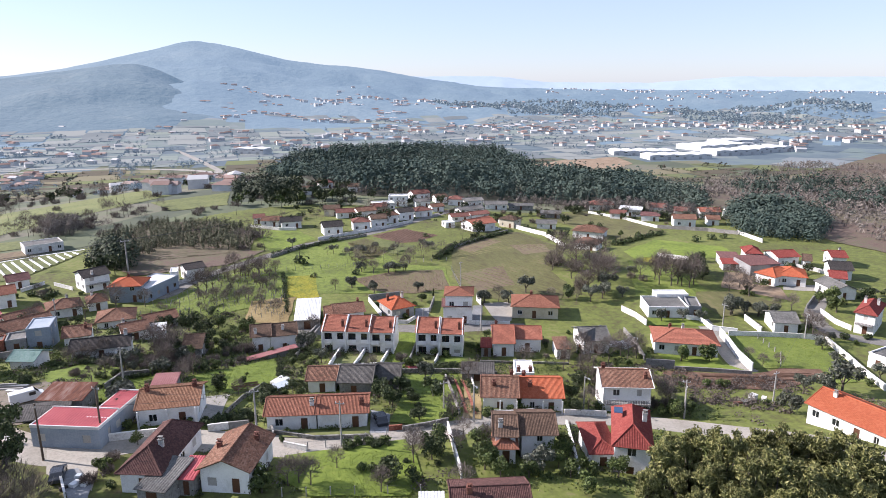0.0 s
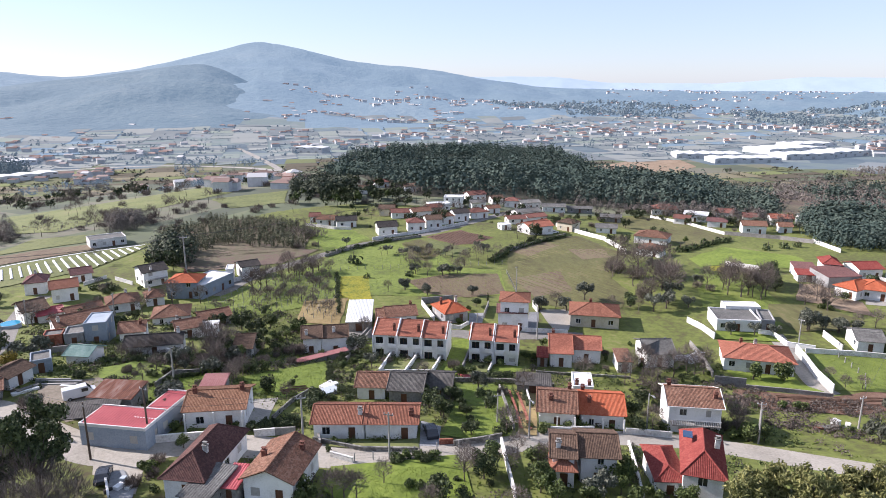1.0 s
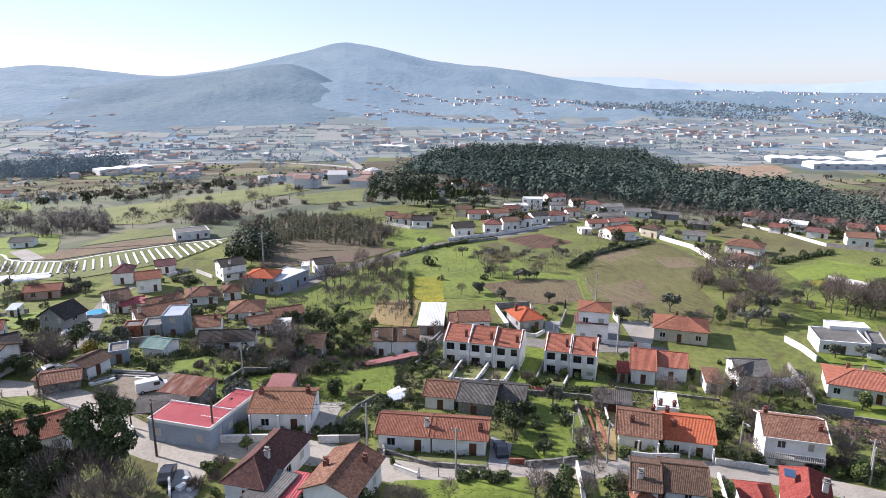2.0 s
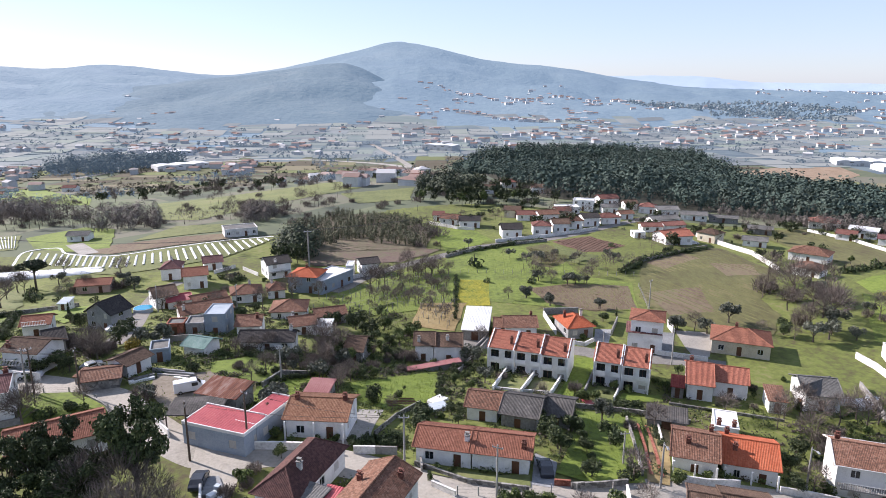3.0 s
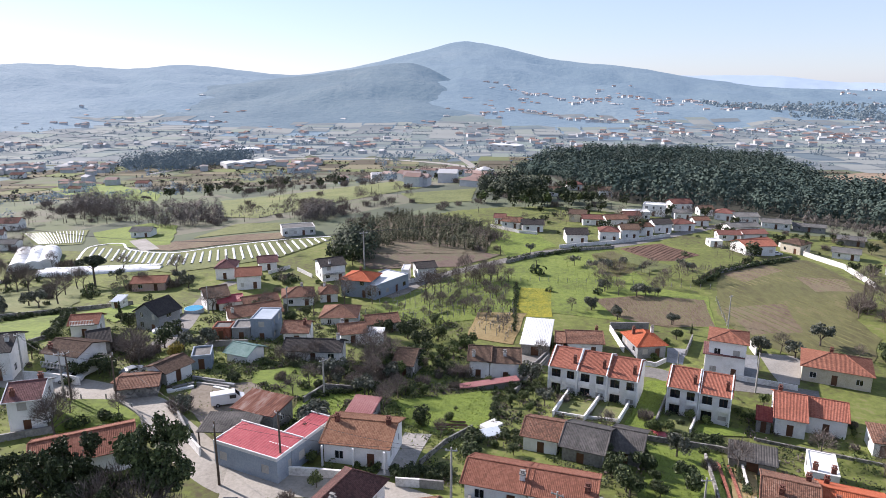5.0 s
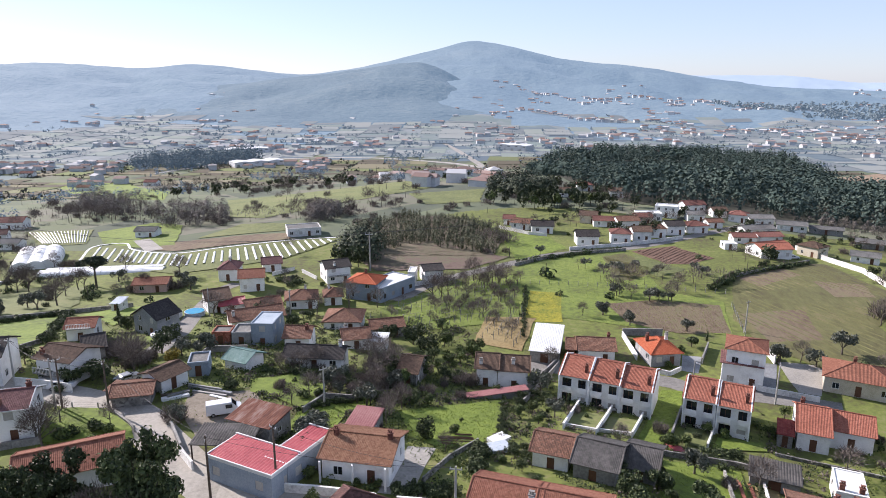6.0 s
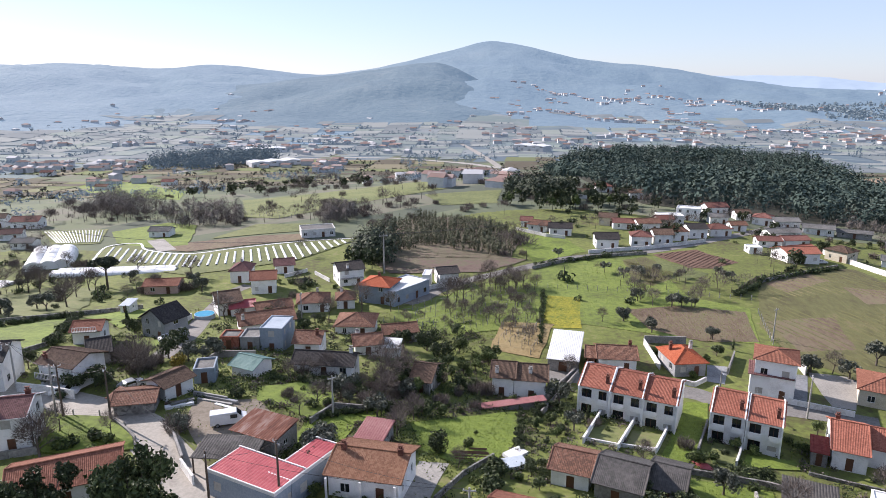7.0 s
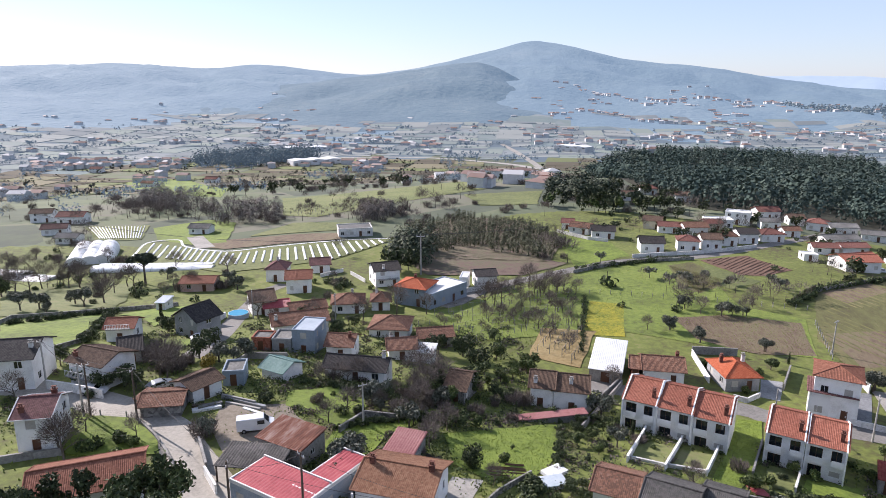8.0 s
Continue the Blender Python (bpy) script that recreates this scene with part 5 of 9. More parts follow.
def mast(x, y, h):
    """A tall power-line mast with insulator strings."""
    root = thing("power_mast", x, y, 20, "tall concrete power-line mast behind the houses", "mast")
    bm = bmesh.new()
    tube(bm, (0, 0, -.5), (0, 0, h), .30, .17, 8)
    part("shaft", bm, concrete_pole, root)
    bm = bmesh.new()
    box(bm, -1.2, 1.2, -.09, .09, h - .6, h - .42)
    arm = part("crossarm", bm, metal_grey, root)
    for k in (-1.1, 0, 1.1):
        bm = bmesh.new()
        tube(bm, (k, 0, h - .42), (k, 0, h + .05), .08, .05, 6)
        part("insulator", bm, metal_grey, arm)
    return Vector((x, y, ground_z(x, y) + h))


def hall(label, x, y, rot, w, d, h, bays=3):
    """A large industrial hall with low twin-pitch bays behind a parapet."""
    root = thing("factory_hall", x, y, rot, label, "factory", group="factory halls")
    f = {"f": [(w * (i + .5) / 8, .2, 4.0, 3.6, "garage") for i in range(0, 8, 2)] + [(w * (i + .5) / 8, h - 2, 4.5, 1.0, "window") for i in range(1, 8, 2)]}
    shell(root, -w / 2, w / 2, -d / 2, d / 2, h, far_white, f)
    for i in range(bays):
        a, b = -w / 2 + w * i / bays, -w / 2 + w * (i + 1) / bays
        bm = bmesh.new()
        v = [bm.verts.new(p) for p in ((a, -d / 2, h + .1), ((a + b) / 2, -d / 2, h + 1.3), (b, -d / 2, h + .1), (a, d / 2, h + .1), ((a + b) / 2, d / 2, h + 1.3), (b, d / 2, h + .1))]
        for q in ((0, 1, 4, 3), (1, 2, 5, 4), (0, 2, 1), (3, 4, 5)):
            bm.faces.new([v[k] for k in q])
        part("roof_bay", bm, sheet_white, root)

# ---- roads and paved ground ----
strip("road", [(-115.4, 96.3), (-104.0, 99.2), (-92.4, 100.9), (-84.0, 101.7), (-75.0, 100.8), (-65.7, 98.9), (-58.0, 96.2), (-52.3, 91.6), (-37.0, 81.5), (-27.4, 82.6), (-19.9, 81.8), (-11.8, 79.5), (-5.5, 77.2), (1.7, 76.5), (9.9, 76.9), (18.9, 79.5), (27.1, 83.1), (39.8, 85.8), (50.0, 85.4), (58.4, 81.6), (65.5, 76.5), (73.4, 70.8), (77.1, 65.9), (79.6, 56.9)], 6.2, road_pale, 0.033, "worn pale village road between gardens", "road")
patch("pavement", [(-38.8, 83.7), (-32.1, 82.2), (-30.1, 76.3), (-29.7, 71.0), (-36.7, 76.3)], road_pale, 0.036, "pale concrete forecourt beside a grey house", "pavement", ragged=0.2)
strip("road", [(-8.1, 145.2), (18.0, 143.8), (23.1, 142.0), (29.3, 140.6), (41.4, 139.5), (49.8, 137.6)], 5.0, asphalt, 0.039, "narrow paved street behind the terraced houses", "road")
strip("road", [(-42.9, 180.7), (-36.8, 199.1), (-25.1, 215.1), (-15.7, 226.5), (-6.3, 238.0), (8.3, 247.8), (21.6, 255.2), (34.1, 266.4), (45.9, 279.1), (66.3, 303.2), (92.8, 338.4)], 4.5, asphalt, 0.042, "narrow lane that crosses the fields to a hamlet", "road")
strip("road", [(152.7, 154.1), (136.7, 141.1), (124.9, 129.5), (120.8, 119.0), (124.0, 113.8), (128.8, 109.2)], 4.5, asphalt, 0.045, "short paved lane between white houses", "road")
strip("road", [(-73.3, 121.3), (-77.7, 136.2), (-86.2, 156.7), (-92.7, 177.5), (-91.6, 187.3)], 4.0, asphalt, 0.048, "winding paved lane through the old houses", "road")
strip("road", [(95.4, 133.7), (87.6, 108.2), (87.3, 102.1)], 4.0, paving, 0.051, "concrete farm track along a wall", "road")
patch("yard", [(-55.8, 105.1), (-47.2, 108.0), (-40.0, 102.4), (-39.4, 94.4), (-45.8, 91.1), (-53.7, 98.4)], yard_dirt, 0.054, "bare dusty yard with stacked scrap", "yard", ragged=0.4)
patch("driveway", [(-19.5, 98.4), (-15.8, 99.6), (-16.1, 89.2), (-17.8, 85.8), (-20.2, 85.7), (-19.5, 89.0)], paving, 0.057, "concrete driveway beside a white house", "driveway", ragged=0.1)
patch("driveway", [(7.3, 87.9), (10.2, 85.5), (8.9, 78.4), (6.3, 78.9)], paving_blue, 0.060, "grey paved driveway in shade", "driveway", ragged=0.1)
patch("driveway", [(25.6, 157.0), (29.4, 157.0), (27.4, 148.3), (24.1, 149.1)], paving_blue, 0.063, "grey paved yard behind a house", "driveway", ragged=0.1)
patch("driveway", [(41.3, 156.2), (43.8, 155.9), (40.2, 143.4), (37.7, 144.6)], paving_blue, 0.066, "grey paved drive beside a tall house", "driveway", ragged=0.1)
patch("driveway", [(44.2, 157.6), (52.8, 156.8), (47.7, 142.0), (44.0, 143.0)], paving, 0.069, "pale gravel drive before a bungalow", "driveway", ragged=0.2)
patch("driveway", [(135.1, 154.0), (145.5, 152.7), (148.2, 149.3), (143.4, 146.6), (136.2, 149.1), (132.6, 150.8)], paving, 0.072, "pale paved forecourt of a villa", "driveway", ragged=0.2)

# ---- fields ----
patch("field", [(-13.8, 200.3), (-15.1, 219.8), (0.5, 243.2), (19.8, 251.3), (27.9, 203.1), (41.5, 196.8), (38.5, 171.2), (18.0, 172.2), (1.5, 175.8), (-8.6, 171.2)], field_meadow, 0.075, "lush green meadow below the hamlet", "field")
patch("field", [(-27.0, 278.4), (-14.1, 270.1), (-6.1, 268.2), (0.6, 249.8), (-7.7, 240.1), (-15.2, 229.9), (-20.6, 248.2)], field_lush, 0.078, "green meadow beside a lane", "field")
patch("field", [(-8.8, 196.3), (-0.6, 196.1), (0.5, 172.6), (-8.6, 171.2)], field_yellow, 0.081, "strip of yellow flowering mustard", "field", ragged=0.3)
patch("field", [(22.6, 250.6), (38.0, 261.7), (48.7, 246.6), (40.0, 236.0), (32.2, 234.9)], field_plough, 0.084, "freshly ploughed brown plot", "field")
patch("field", [(12.4, 240.4), (19.9, 247.5), (28.5, 227.5), (23.0, 218.0), (19.0, 211.9), (14.3, 216.4)], field_olive, 0.087, "grazed strip of thin grass", "field")
patch("field", [(22.4, 247.8), (32.1, 233.6), (37.9, 229.3), (28.3, 218.7), (23.6, 223.5)], field_pale, 0.090, "pale meadow strip", "field")
patch("field", [(10.8, 189.0), (23.6, 194.7), (40.0, 193.4), (38.4, 172.4), (26.2, 170.3), (15.5, 175.6)], field_brown, 0.093, "fallow brown field with thin grass", "field")
patch("field", [(49.2, 220.4), (72.7, 248.1), (84.8, 251.7), (90.8, 214.9), (73.9, 184.0), (74.1, 170.6), (66.4, 156.4), (52.6, 155.3), (43.5, 165.7), (41.2, 183.1)], field_olive, 0.096, "wide olive-green fallow field", "field")
patch("field", [(43.7, 187.9), (60.8, 194.3), (57.8, 171.8), (46.3, 168.5)], field_brown, 0.099, "brown fallow corner of a field", "field")
patch("field", [(72.5, 224.8), (86.5, 225.4), (83.9, 210.8), (72.5, 208.2)], field_brown, 0.102, "pale dry corner of a field", "field")
patch("field", [(51.3, 221.9), (67.2, 238.7), (70.9, 231.6), (55.4, 213.8)], field_brown, 0.105, "bare soil by a hamlet wall", "field")
patch("field", [(109.2, 205.6), (132.4, 224.6), (148.7, 205.0), (145.2, 190.2), (135.9, 187.1), (117.1, 196.7), (108.1, 193.0)], field_lush, 0.108, "bright green field below a row of houses", "field")
patch("field", [(108.2, 292.0), (137.4, 301.4), (146.4, 250.1), (145.6, 239.0), (108.6, 221.8), (120.3, 232.0), (114.2, 260.4)], field_olive, 0.111, "grazed slope below a hedge", "field")
patch("field", [(111.1, 194.4), (116.8, 194.5), (117.0, 180.1), (108.7, 178.4), (107.7, 187.2)], field_yellow, 0.114, "small plot of yellow flowers", "field", ragged=0.3)
patch("field", [(104.8, 193.0), (117.8, 179.9), (110.6, 157.7), (108.3, 145.2), (97.1, 136.2), (88.0, 153.8)], field_meadow, 0.117, "grass among bare trees", "field")
patch("field", [(95.3, 122.0), (108.3, 118.2), (114.2, 114.3), (112.3, 106.5), (105.8, 91.8), (99.1, 92.3), (101.8, 101.0), (88.5, 104.7)], field_meadow, 0.120, "green pasture behind a white wall", "field")
patch("field", [(69.4, 107.1), (86.2, 101.5), (94.1, 102.8), (102.7, 100.7), (100.7, 95.9), (87.0, 93.0), (71.5, 97.0), (66.8, 100.6)], field_plough, 0.123, "brown tilled garden plot", "field")
patch("field", [(126.8, 170.4), (135.9, 169.5), (127.7, 157.6), (133.3, 152.5), (127.6, 141.4), (120.4, 151.6), (116.2, 156.3)], bare_earth, 0.126, "bare earth bank by a villa", "field")
patch("field", [(107.2, 154.5), (119.8, 151.8), (123.5, 139.0), (114.5, 133.2), (102.3, 134.4), (100.7, 144.0)], field_olive, 0.129, "rough grass under bare trees", "field")
patch("field", [(-46.3, 173.4), (-28.2, 202.2), (-14.7, 212.0), (-9.7, 173.1), (-10.0, 158.7), (-18.5, 167.5), (-26.7, 162.3), (-37.8, 162.7)], field_meadow, 0.132, "green vine plot with rows of posts", "field")
patch("field", [(-18.4, 172.8), (-6.1, 174.2), (-7.8, 152.8), (-18.6, 155.4)], field_tan, 0.135, "dry tan plot of vines", "field", ragged=0.3)
patch("field", [(-24.1, 110.1), (-8.1, 125.4), (-8.7, 106.8), (-10.4, 102.9), (-15.5, 99.9), (-19.8, 102.1)], field_lush, 0.138, "garden lawn with long grass", "field")
patch("field", [(-37.4, 103.1), (-30.3, 118.7), (-25.8, 117.6), (-30.5, 105.3), (-31.1, 95.7), (-36.3, 97.7)], field_lush, 0.141, "overgrown green plot", "field")
patch("field", [(-49.1, 112.3), (-43.3, 118.1), (-36.6, 114.1), (-36.5, 103.8), (-38.1, 104.3), (-42.3, 107.3), (-46.9, 107.3)], field_lush, 0.144, "unkempt grass behind a yard", "field")
patch("field", [(14.9, 107.9), (26.8, 110.5), (21.1, 82.8), (14.8, 80.1), (10.0, 82.3), (12.9, 93.6)], field_lush, 0.147, "green garden with clipped bushes", "field")
patch("field", [(-5.4, 74.3), (10.8, 75.6), (12.1, 71.7), (11.9, 65.0), (9.9, 61.5), (-2.4, 63.7), (-6.6, 68.9)], field_lush, 0.150, "grass plot below the road", "field")
patch("field", [(-6.5, 82.4), (1.5, 80.3), (6.2, 81.3), (6.2, 78.2), (-0.1, 78.2), (-6.8, 80.2)], field_pale, 0.153, "front lawn by a low fence", "field", ragged=0.1)
patch("field", [(27.7, 108.3), (31.0, 108.7), (24.4, 83.0), (21.6, 83.3)], field_tan, 0.156, "garden path of bare earth", "field", ragged=0.3)
patch("field", [(19.1, 139.0), (22.8, 139.4), (21.9, 133.4), (18.1, 118.8), (15.7, 113.0), (12.1, 112.8)], field_lush, 0.159, "strip of lawn between two terraces", "field", ragged=0.2)
patch("field", [(2.9, 123.0), (8.2, 123.4), (6.2, 114.7), (1.9, 114.6)], field_pale, 0.162, "small walled garden lawn", "field", ragged=0.1)
patch("field", [(9.0, 122.6), (13.7, 123.3), (11.7, 115.8), (7.3, 115.1)], field_pale, 0.165, "small walled garden lawn with clippings", "field", ragged=0.1)
patch("field", [(21.0, 124.1), (25.2, 123.6), (22.9, 116.5), (19.5, 116.4)], field_pale, 0.168, "small lawn below the duplex", "field", ragged=0.1)
patch("field", [(25.9, 122.0), (32.6, 122.5), (32.6, 119.6), (24.0, 117.0)], field_lush, 0.171, "garden lawn below the duplex", "field", ragged=0.1)
patch("field", [(73.0, 115.6), (85.3, 110.4), (84.5, 107.5), (87.0, 102.6), (73.4, 108.6)], field_lush, 0.174, "lawn before a bungalow", "field", ragged=0.1)
patch("field", [(82.8, 137.6), (95.0, 135.0), (94.6, 128.4), (79.7, 132.4)], field_lush, 0.177, "lawn of a flat-roofed house", "field", ragged=0.1)
patch("field", [(-73.5, 95.2), (-70.1, 97.3), (-64.5, 97.5), (-59.1, 94.6), (-55.4, 90.7), (-62.5, 88.1), (-67.0, 87.4)], field_lush, 0.180, "grass bank at the road bend", "field")
patch("field", [(-126.5, 130.4), (-120.2, 138.9), (-112.7, 147.1), (-98.7, 126.2), (-97.7, 116.2), (-108.1, 114.6)], field_lush, 0.183, "bright lawn of a farmhouse", "field")
patch("field", [(-156.8, 156.2), (-150.7, 175.2), (-133.7, 178.6), (-120.6, 159.1), (-114.6, 147.5), (-128.2, 131.9)], field_pale, 0.186, "pale meadow with olive trees", "field")
patch("field", [(-109.8, 144.6), (-107.2, 154.0), (-101.6, 161.6), (-99.5, 155.0), (-94.4, 138.2), (-104.0, 145.0)], field_lush, 0.189, "grass behind a farmhouse", "field")
patch("field", [(-84.9, 127.6), (-79.7, 134.7), (-75.8, 130.4), (-80.6, 123.4)], field_lush, 0.192, "small green plot by a lane", "field")
patch("field", [(-163.2, 211.1), (-173.4, 230.9), (-163.8, 237.2), (-152.3, 226.4), (-132.6, 221.2), (-119.1, 230.1), (-100.1, 242.3), (-83.1, 250.1), (-85.3, 232.7), (-89.9, 216.5), (-104.6, 202.7), (-114.7, 194.1), (-156.8, 205.8)], field_pale, 0.195, "green bed under white crop covers", "field")
patch("field", [(-149.6, 227.5), (-143.0, 240.5), (-120.8, 251.9), (-106.1, 255.7), (-100.3, 245.3), (-120.2, 233.7), (-134.9, 224.6)], field_brown, 0.198, "strip of bare soil along a crop field", "field")
patch("field", [(-139.1, 245.8), (-135.7, 275.3), (-110.5, 276.3), (-106.3, 261.2), (-124.3, 253.9)], field_pale, 0.201, "pale pasture", "field")
patch("field", [(-482.3, 573.1), (-440.0, 612.8), (-290.3, 461.9), (-236.1, 371.4), (-318.5, 407.5)], field_lush, 0.204, "green field in the valley", "field")
patch("field", [(-191.8, 366.3), (-158.0, 402.4), (-105.5, 448.0), (-79.2, 395.6), (-110.5, 331.2), (-132.1, 288.9), (-151.8, 294.6)], field_pale, 0.207, "long pale meadow in the valley", "field")
patch("field", [(-85.4, 367.5), (-46.8, 392.6), (-43.0, 342.7), (-67.9, 330.5)], field_pale, 0.210, "meadow in the valley", "field")
patch("field", [(-221.4, 252.2), (-196.8, 261.9), (-180.3, 236.7), (-194.7, 229.5)], field_pale, 0.213, "pale plot with crop covers", "field")
patch("field", [(-191.3, 256.8), (-180.8, 280.8), (-162.7, 275.1), (-142.1, 235.5), (-152.7, 230.1), (-173.6, 238.0)], field_lush, 0.216, "green knoll by a track", "field")
patch("field", [(-74.0, 229.6), (-53.2, 246.4), (-17.7, 233.4), (-29.6, 215.4), (-43.3, 211.2), (-56.2, 207.3)], heath, 0.219, "brown cut heath beside a grove", "field")
patch("field", [(283.4, 463.0), (816.9, 809.9), (743.1, 629.6), (200.4, 156.2), (193.8, 200.5), (212.6, 276.2), (213.1, 321.1)], heath, 0.222, "brown heath slope", "field")
patch("field", [(277.2, 789.2), (335.9, 833.0), (416.5, 848.6), (402.3, 770.7), (356.8, 723.7), (266.3, 727.3)], bare_earth, 0.225, "wide bare earth plot before a factory", "field")

# ---- near houses ----
terraced_house("white terraced house with a clay tile roof and balconies", 4.0, 132.5, -13.6, 5.25, 9.4, 5.6)
terraced_house("white terraced house with a clay tile roof and balconies", 9.1, 131.3, -13.6, 5.25, 9.4, 5.6)
terraced_house("white terraced house with a clay tile roof and balconies", 14.2, 130.1, -13.6, 5.25, 9.4, 5.6)
terraced_house("white semi-detached house with a clay tile roof", 24.3, 129.1, -15.3, 5.1, 9.1, 5.6)
terraced_house("white semi-detached house with a clay tile roof", 29.3, 127.7, -15.3, 5.1, 9.1, 5.6)
house("low house with an old brown tile roof", 7.3, 153.0, 5, 7.2, 7.0, 3.0, tile=tile_old, rise=1.33, seed=4, chimneys=[(4, 1.5)])
house("small brick annex with a tile roof", 2.4, 153.2, 1, 1.5, 6.0, 2.6, tile=tile_old, wall=brick_red, rise=1.14, seed=5)
shed("greenhouse-like store with a white sheet roof", -2.6, 154.1, -3, 5.9, 13.0, 2.5, wall=wall_grey, tile=sheet_white, rise=1.2)
house("square house with a bright orange hipped roof", 20.1, 154.5, 18, 6.2, 8.0, 3.0, roof="hip", rise=1.56, tile=tile_bright, wall=plaster_grey, seed=6, chimneys=[(-2, 1), (3, 1.5, 1)])
house("tall house with a low brown front roof", 34.2, 145.1, -12, 6.7, 3.4, 4.6, roof="mono", rise=1.01, tile=tile_mauve, storeys=2, seed=7, blind=0.6, wall=plaster_white)
house("upper storey with an orange hipped roof", 35.2, 146.7, -14, 6.7, 7.0, 7.6, roof="hip", rise=.9, tile=tile_orange, storeys=2, seed=8)
house("cream bungalow with a hipped tile roof", 55.7, 147.3, -18, 11.6, 9.0, 3.3, roof="hip", rise=1.6, tile=tile_orange, wall=plaster_cream, seed=9, chimneys=[(-1, 1)])
house("white house end with a taller clay tile roof", 40.8, 126.5, -13.5, 4.5, 10.6, 3.2, rise=2.2, tile=tile_salmon, seed=10, chimneys=[(-1.5, 1)], over=.3)
house("white house wing with a clay tile roof", 46.5, 126.3, -14.8, 5.8, 7.5, 3.2, rise=1.6, tile=tile_salmon, seed=210, over=.3)
shed("small store with a red tile roof", 36.2, 123.8, -15, 2.1, 4.0, 2.3, wall=wall_grey, tile=tile_red, rise=0.6)
house("whitewashed house with a dark slate-grey roof", 60.7, 122.8, -7, 5.9, 8.2, 3.2, tile=sheet_grey, rise=1.57, seed=11)
house("narrow white annex with a gabled grey roof", 59.9, 121.4, -57, 2.0, 8.0, 3.6, roof="cross", tile=sheet_grey, rise=0.94, seed=12, over=0.2)
shed("small shed with a rusty tile roof", 52.3, 119.6, -9, 2.9, 5.0, 2.4, wall=wall_white, tile=tile_old, rise=0.8)
house("wide white bungalow with a hipped clay roof", 80.8, 117.6, -23, 13.3, 9.0, 3.0, roof="hip", rise=1.48, tile=tile_salmon, seed=13, chimneys=[(-3, 1), (0, 2, 1)], blind=0.7)
house("modern white house with a flat grey roof", 88.7, 140.4, -14, 10.0, 9.0, 2.8, roof="flat", rise=0.3, tile=sheet_grey, seed=14)
house("grey flat-roofed wing with a deep porch", 96.0, 138.9, -22, 3.0, 8.0, 2.7, roof="flat", rise=0.4, tile=sheet_grey, wall=plaster_grey, seed=15)
house("roof volume of a flat-roofed house", 93.4, 145.6, -12, 8.5, 4.0, 3.5, roof="flat", rise=0.2, tile=sheet_white, seed=16)
house("white house with a grey gabled roof", 110.9, 124.0, -21, 5.2, 8.0, 2.9, roof="gable", tile=sheet_grey, rise=1.33, seed=17)
house("white villa with a bright orange hipped roof", 135.2, 158.6, -70, 6.2, 9.0, 3.1, roof="hip", rise=1.56, tile=tile_bright, seed=18)
house("white villa wing with a bright orange hipped roof", 139.8, 157.5, -34, 7.7, 9.0, 3.1, roof="hip", rise=1.56, tile=tile_bright, seed=19)
house("white villa with a dark red hipped roof", 131.5, 119.4, -53, 4.1, 11.0, 5.4, roof="hip", rise=1.33, tile=tile_red, storeys=2, seed=20, balcony=1.4, chimneys=[(-3, 1, 1), (2, 1, 1)])
house("white gabled cottage with a grey roof", 143.3, 143.6, -8, 6.1, 9.0, 3.0, roof="cross", tile=sheet_grey, rise=1.25, seed=21)
house("white house with a red tile roof", 168.1, 172.2, -23, 4.3, 8.0, 3.4, tile=tile_red, rise=1.25, seed=22, chimneys=[(3, 1, 1)])
house("white house with a dark grey roof", 157.8, 159.2, -27, 5.7, 8.0, 3.4, tile=tile_dark, rise=1.52, seed=23)
house("low annex with a red tile roof", 151.7, 152.7, -36, 3.9, 6.6, 2.8, tile=tile_red, rise=1.25, seed=24)
house("white house with a long red tile roof", 151.4, 176.7, -4, 7.3, 8.0, 3.4, tile=tile_red, rise=1.25, seed=25)
house("brown tiled end of a house", 156.9, 171.7, -36, 2.0, 8.0, 3.0, tile=tile_brown, rise=1.09, seed=26)
shed("dark open store with a purple sheet roof", 137.4, 170.1, -1, 10.2, 9.0, 3.4, roof="mono", rise=0.8, tile=tile_mauve, wall=plaster_grey, seed=27)
shed("low store with a purple sheet roof", 134.4, 180.2, -20, 6.1, 7.0, 2.6, roof="mono", rise=0.7, tile=tile_mauve, wall=wall_white, seed=28)
shed("low store with a red tile roof", 131.5, 174.2, -18, 6.2, 4.0, 2.2, roof="mono", rise=0.8, tile=tile_red, wall=wall_white, seed=29)
house("white house with a small red hipped roof", 141.4, 178.4, -25, 4.8, 8.0, 4.8, roof="hip", rise=1.25, tile=tile_red, storeys=2, seed=30)
house("pale flat-roofed house by the lane", 117.6, 98.7, -72, 4.5, 9.0, 3.0, roof="flat", rise=0.3, tile=sheet_grey, seed=31)
house("long white bungalow with an orange tile roof", 85.2, 72.2, -73, 12.7, 8.5, 3.0, tile=tile_bright, rise=1.61, seed=32, chimneys=[(-4, -1, 1), (5, 0, 1)])
house("two-storey white house with a worn clay roof and balcony", 53.7, 92.9, -15, 8.3, 7.7, 5.6, tile=tile_old, rise=1.47, storeys=2, seed=33, balcony=1.6, chimneys=[(-6, 1.5), (6, -2)], verge=frame_white, blind=0.6)
house("semi-detached house with a weathered brown roof and porch", 30.5, 93.6, -15, 5.8, 8.3, 3.2, tile=tile_old, rise=1.59, seed=34, porch=1.8, chimneys=[(-1, -2), (3, 3)], wall=plaster_white)
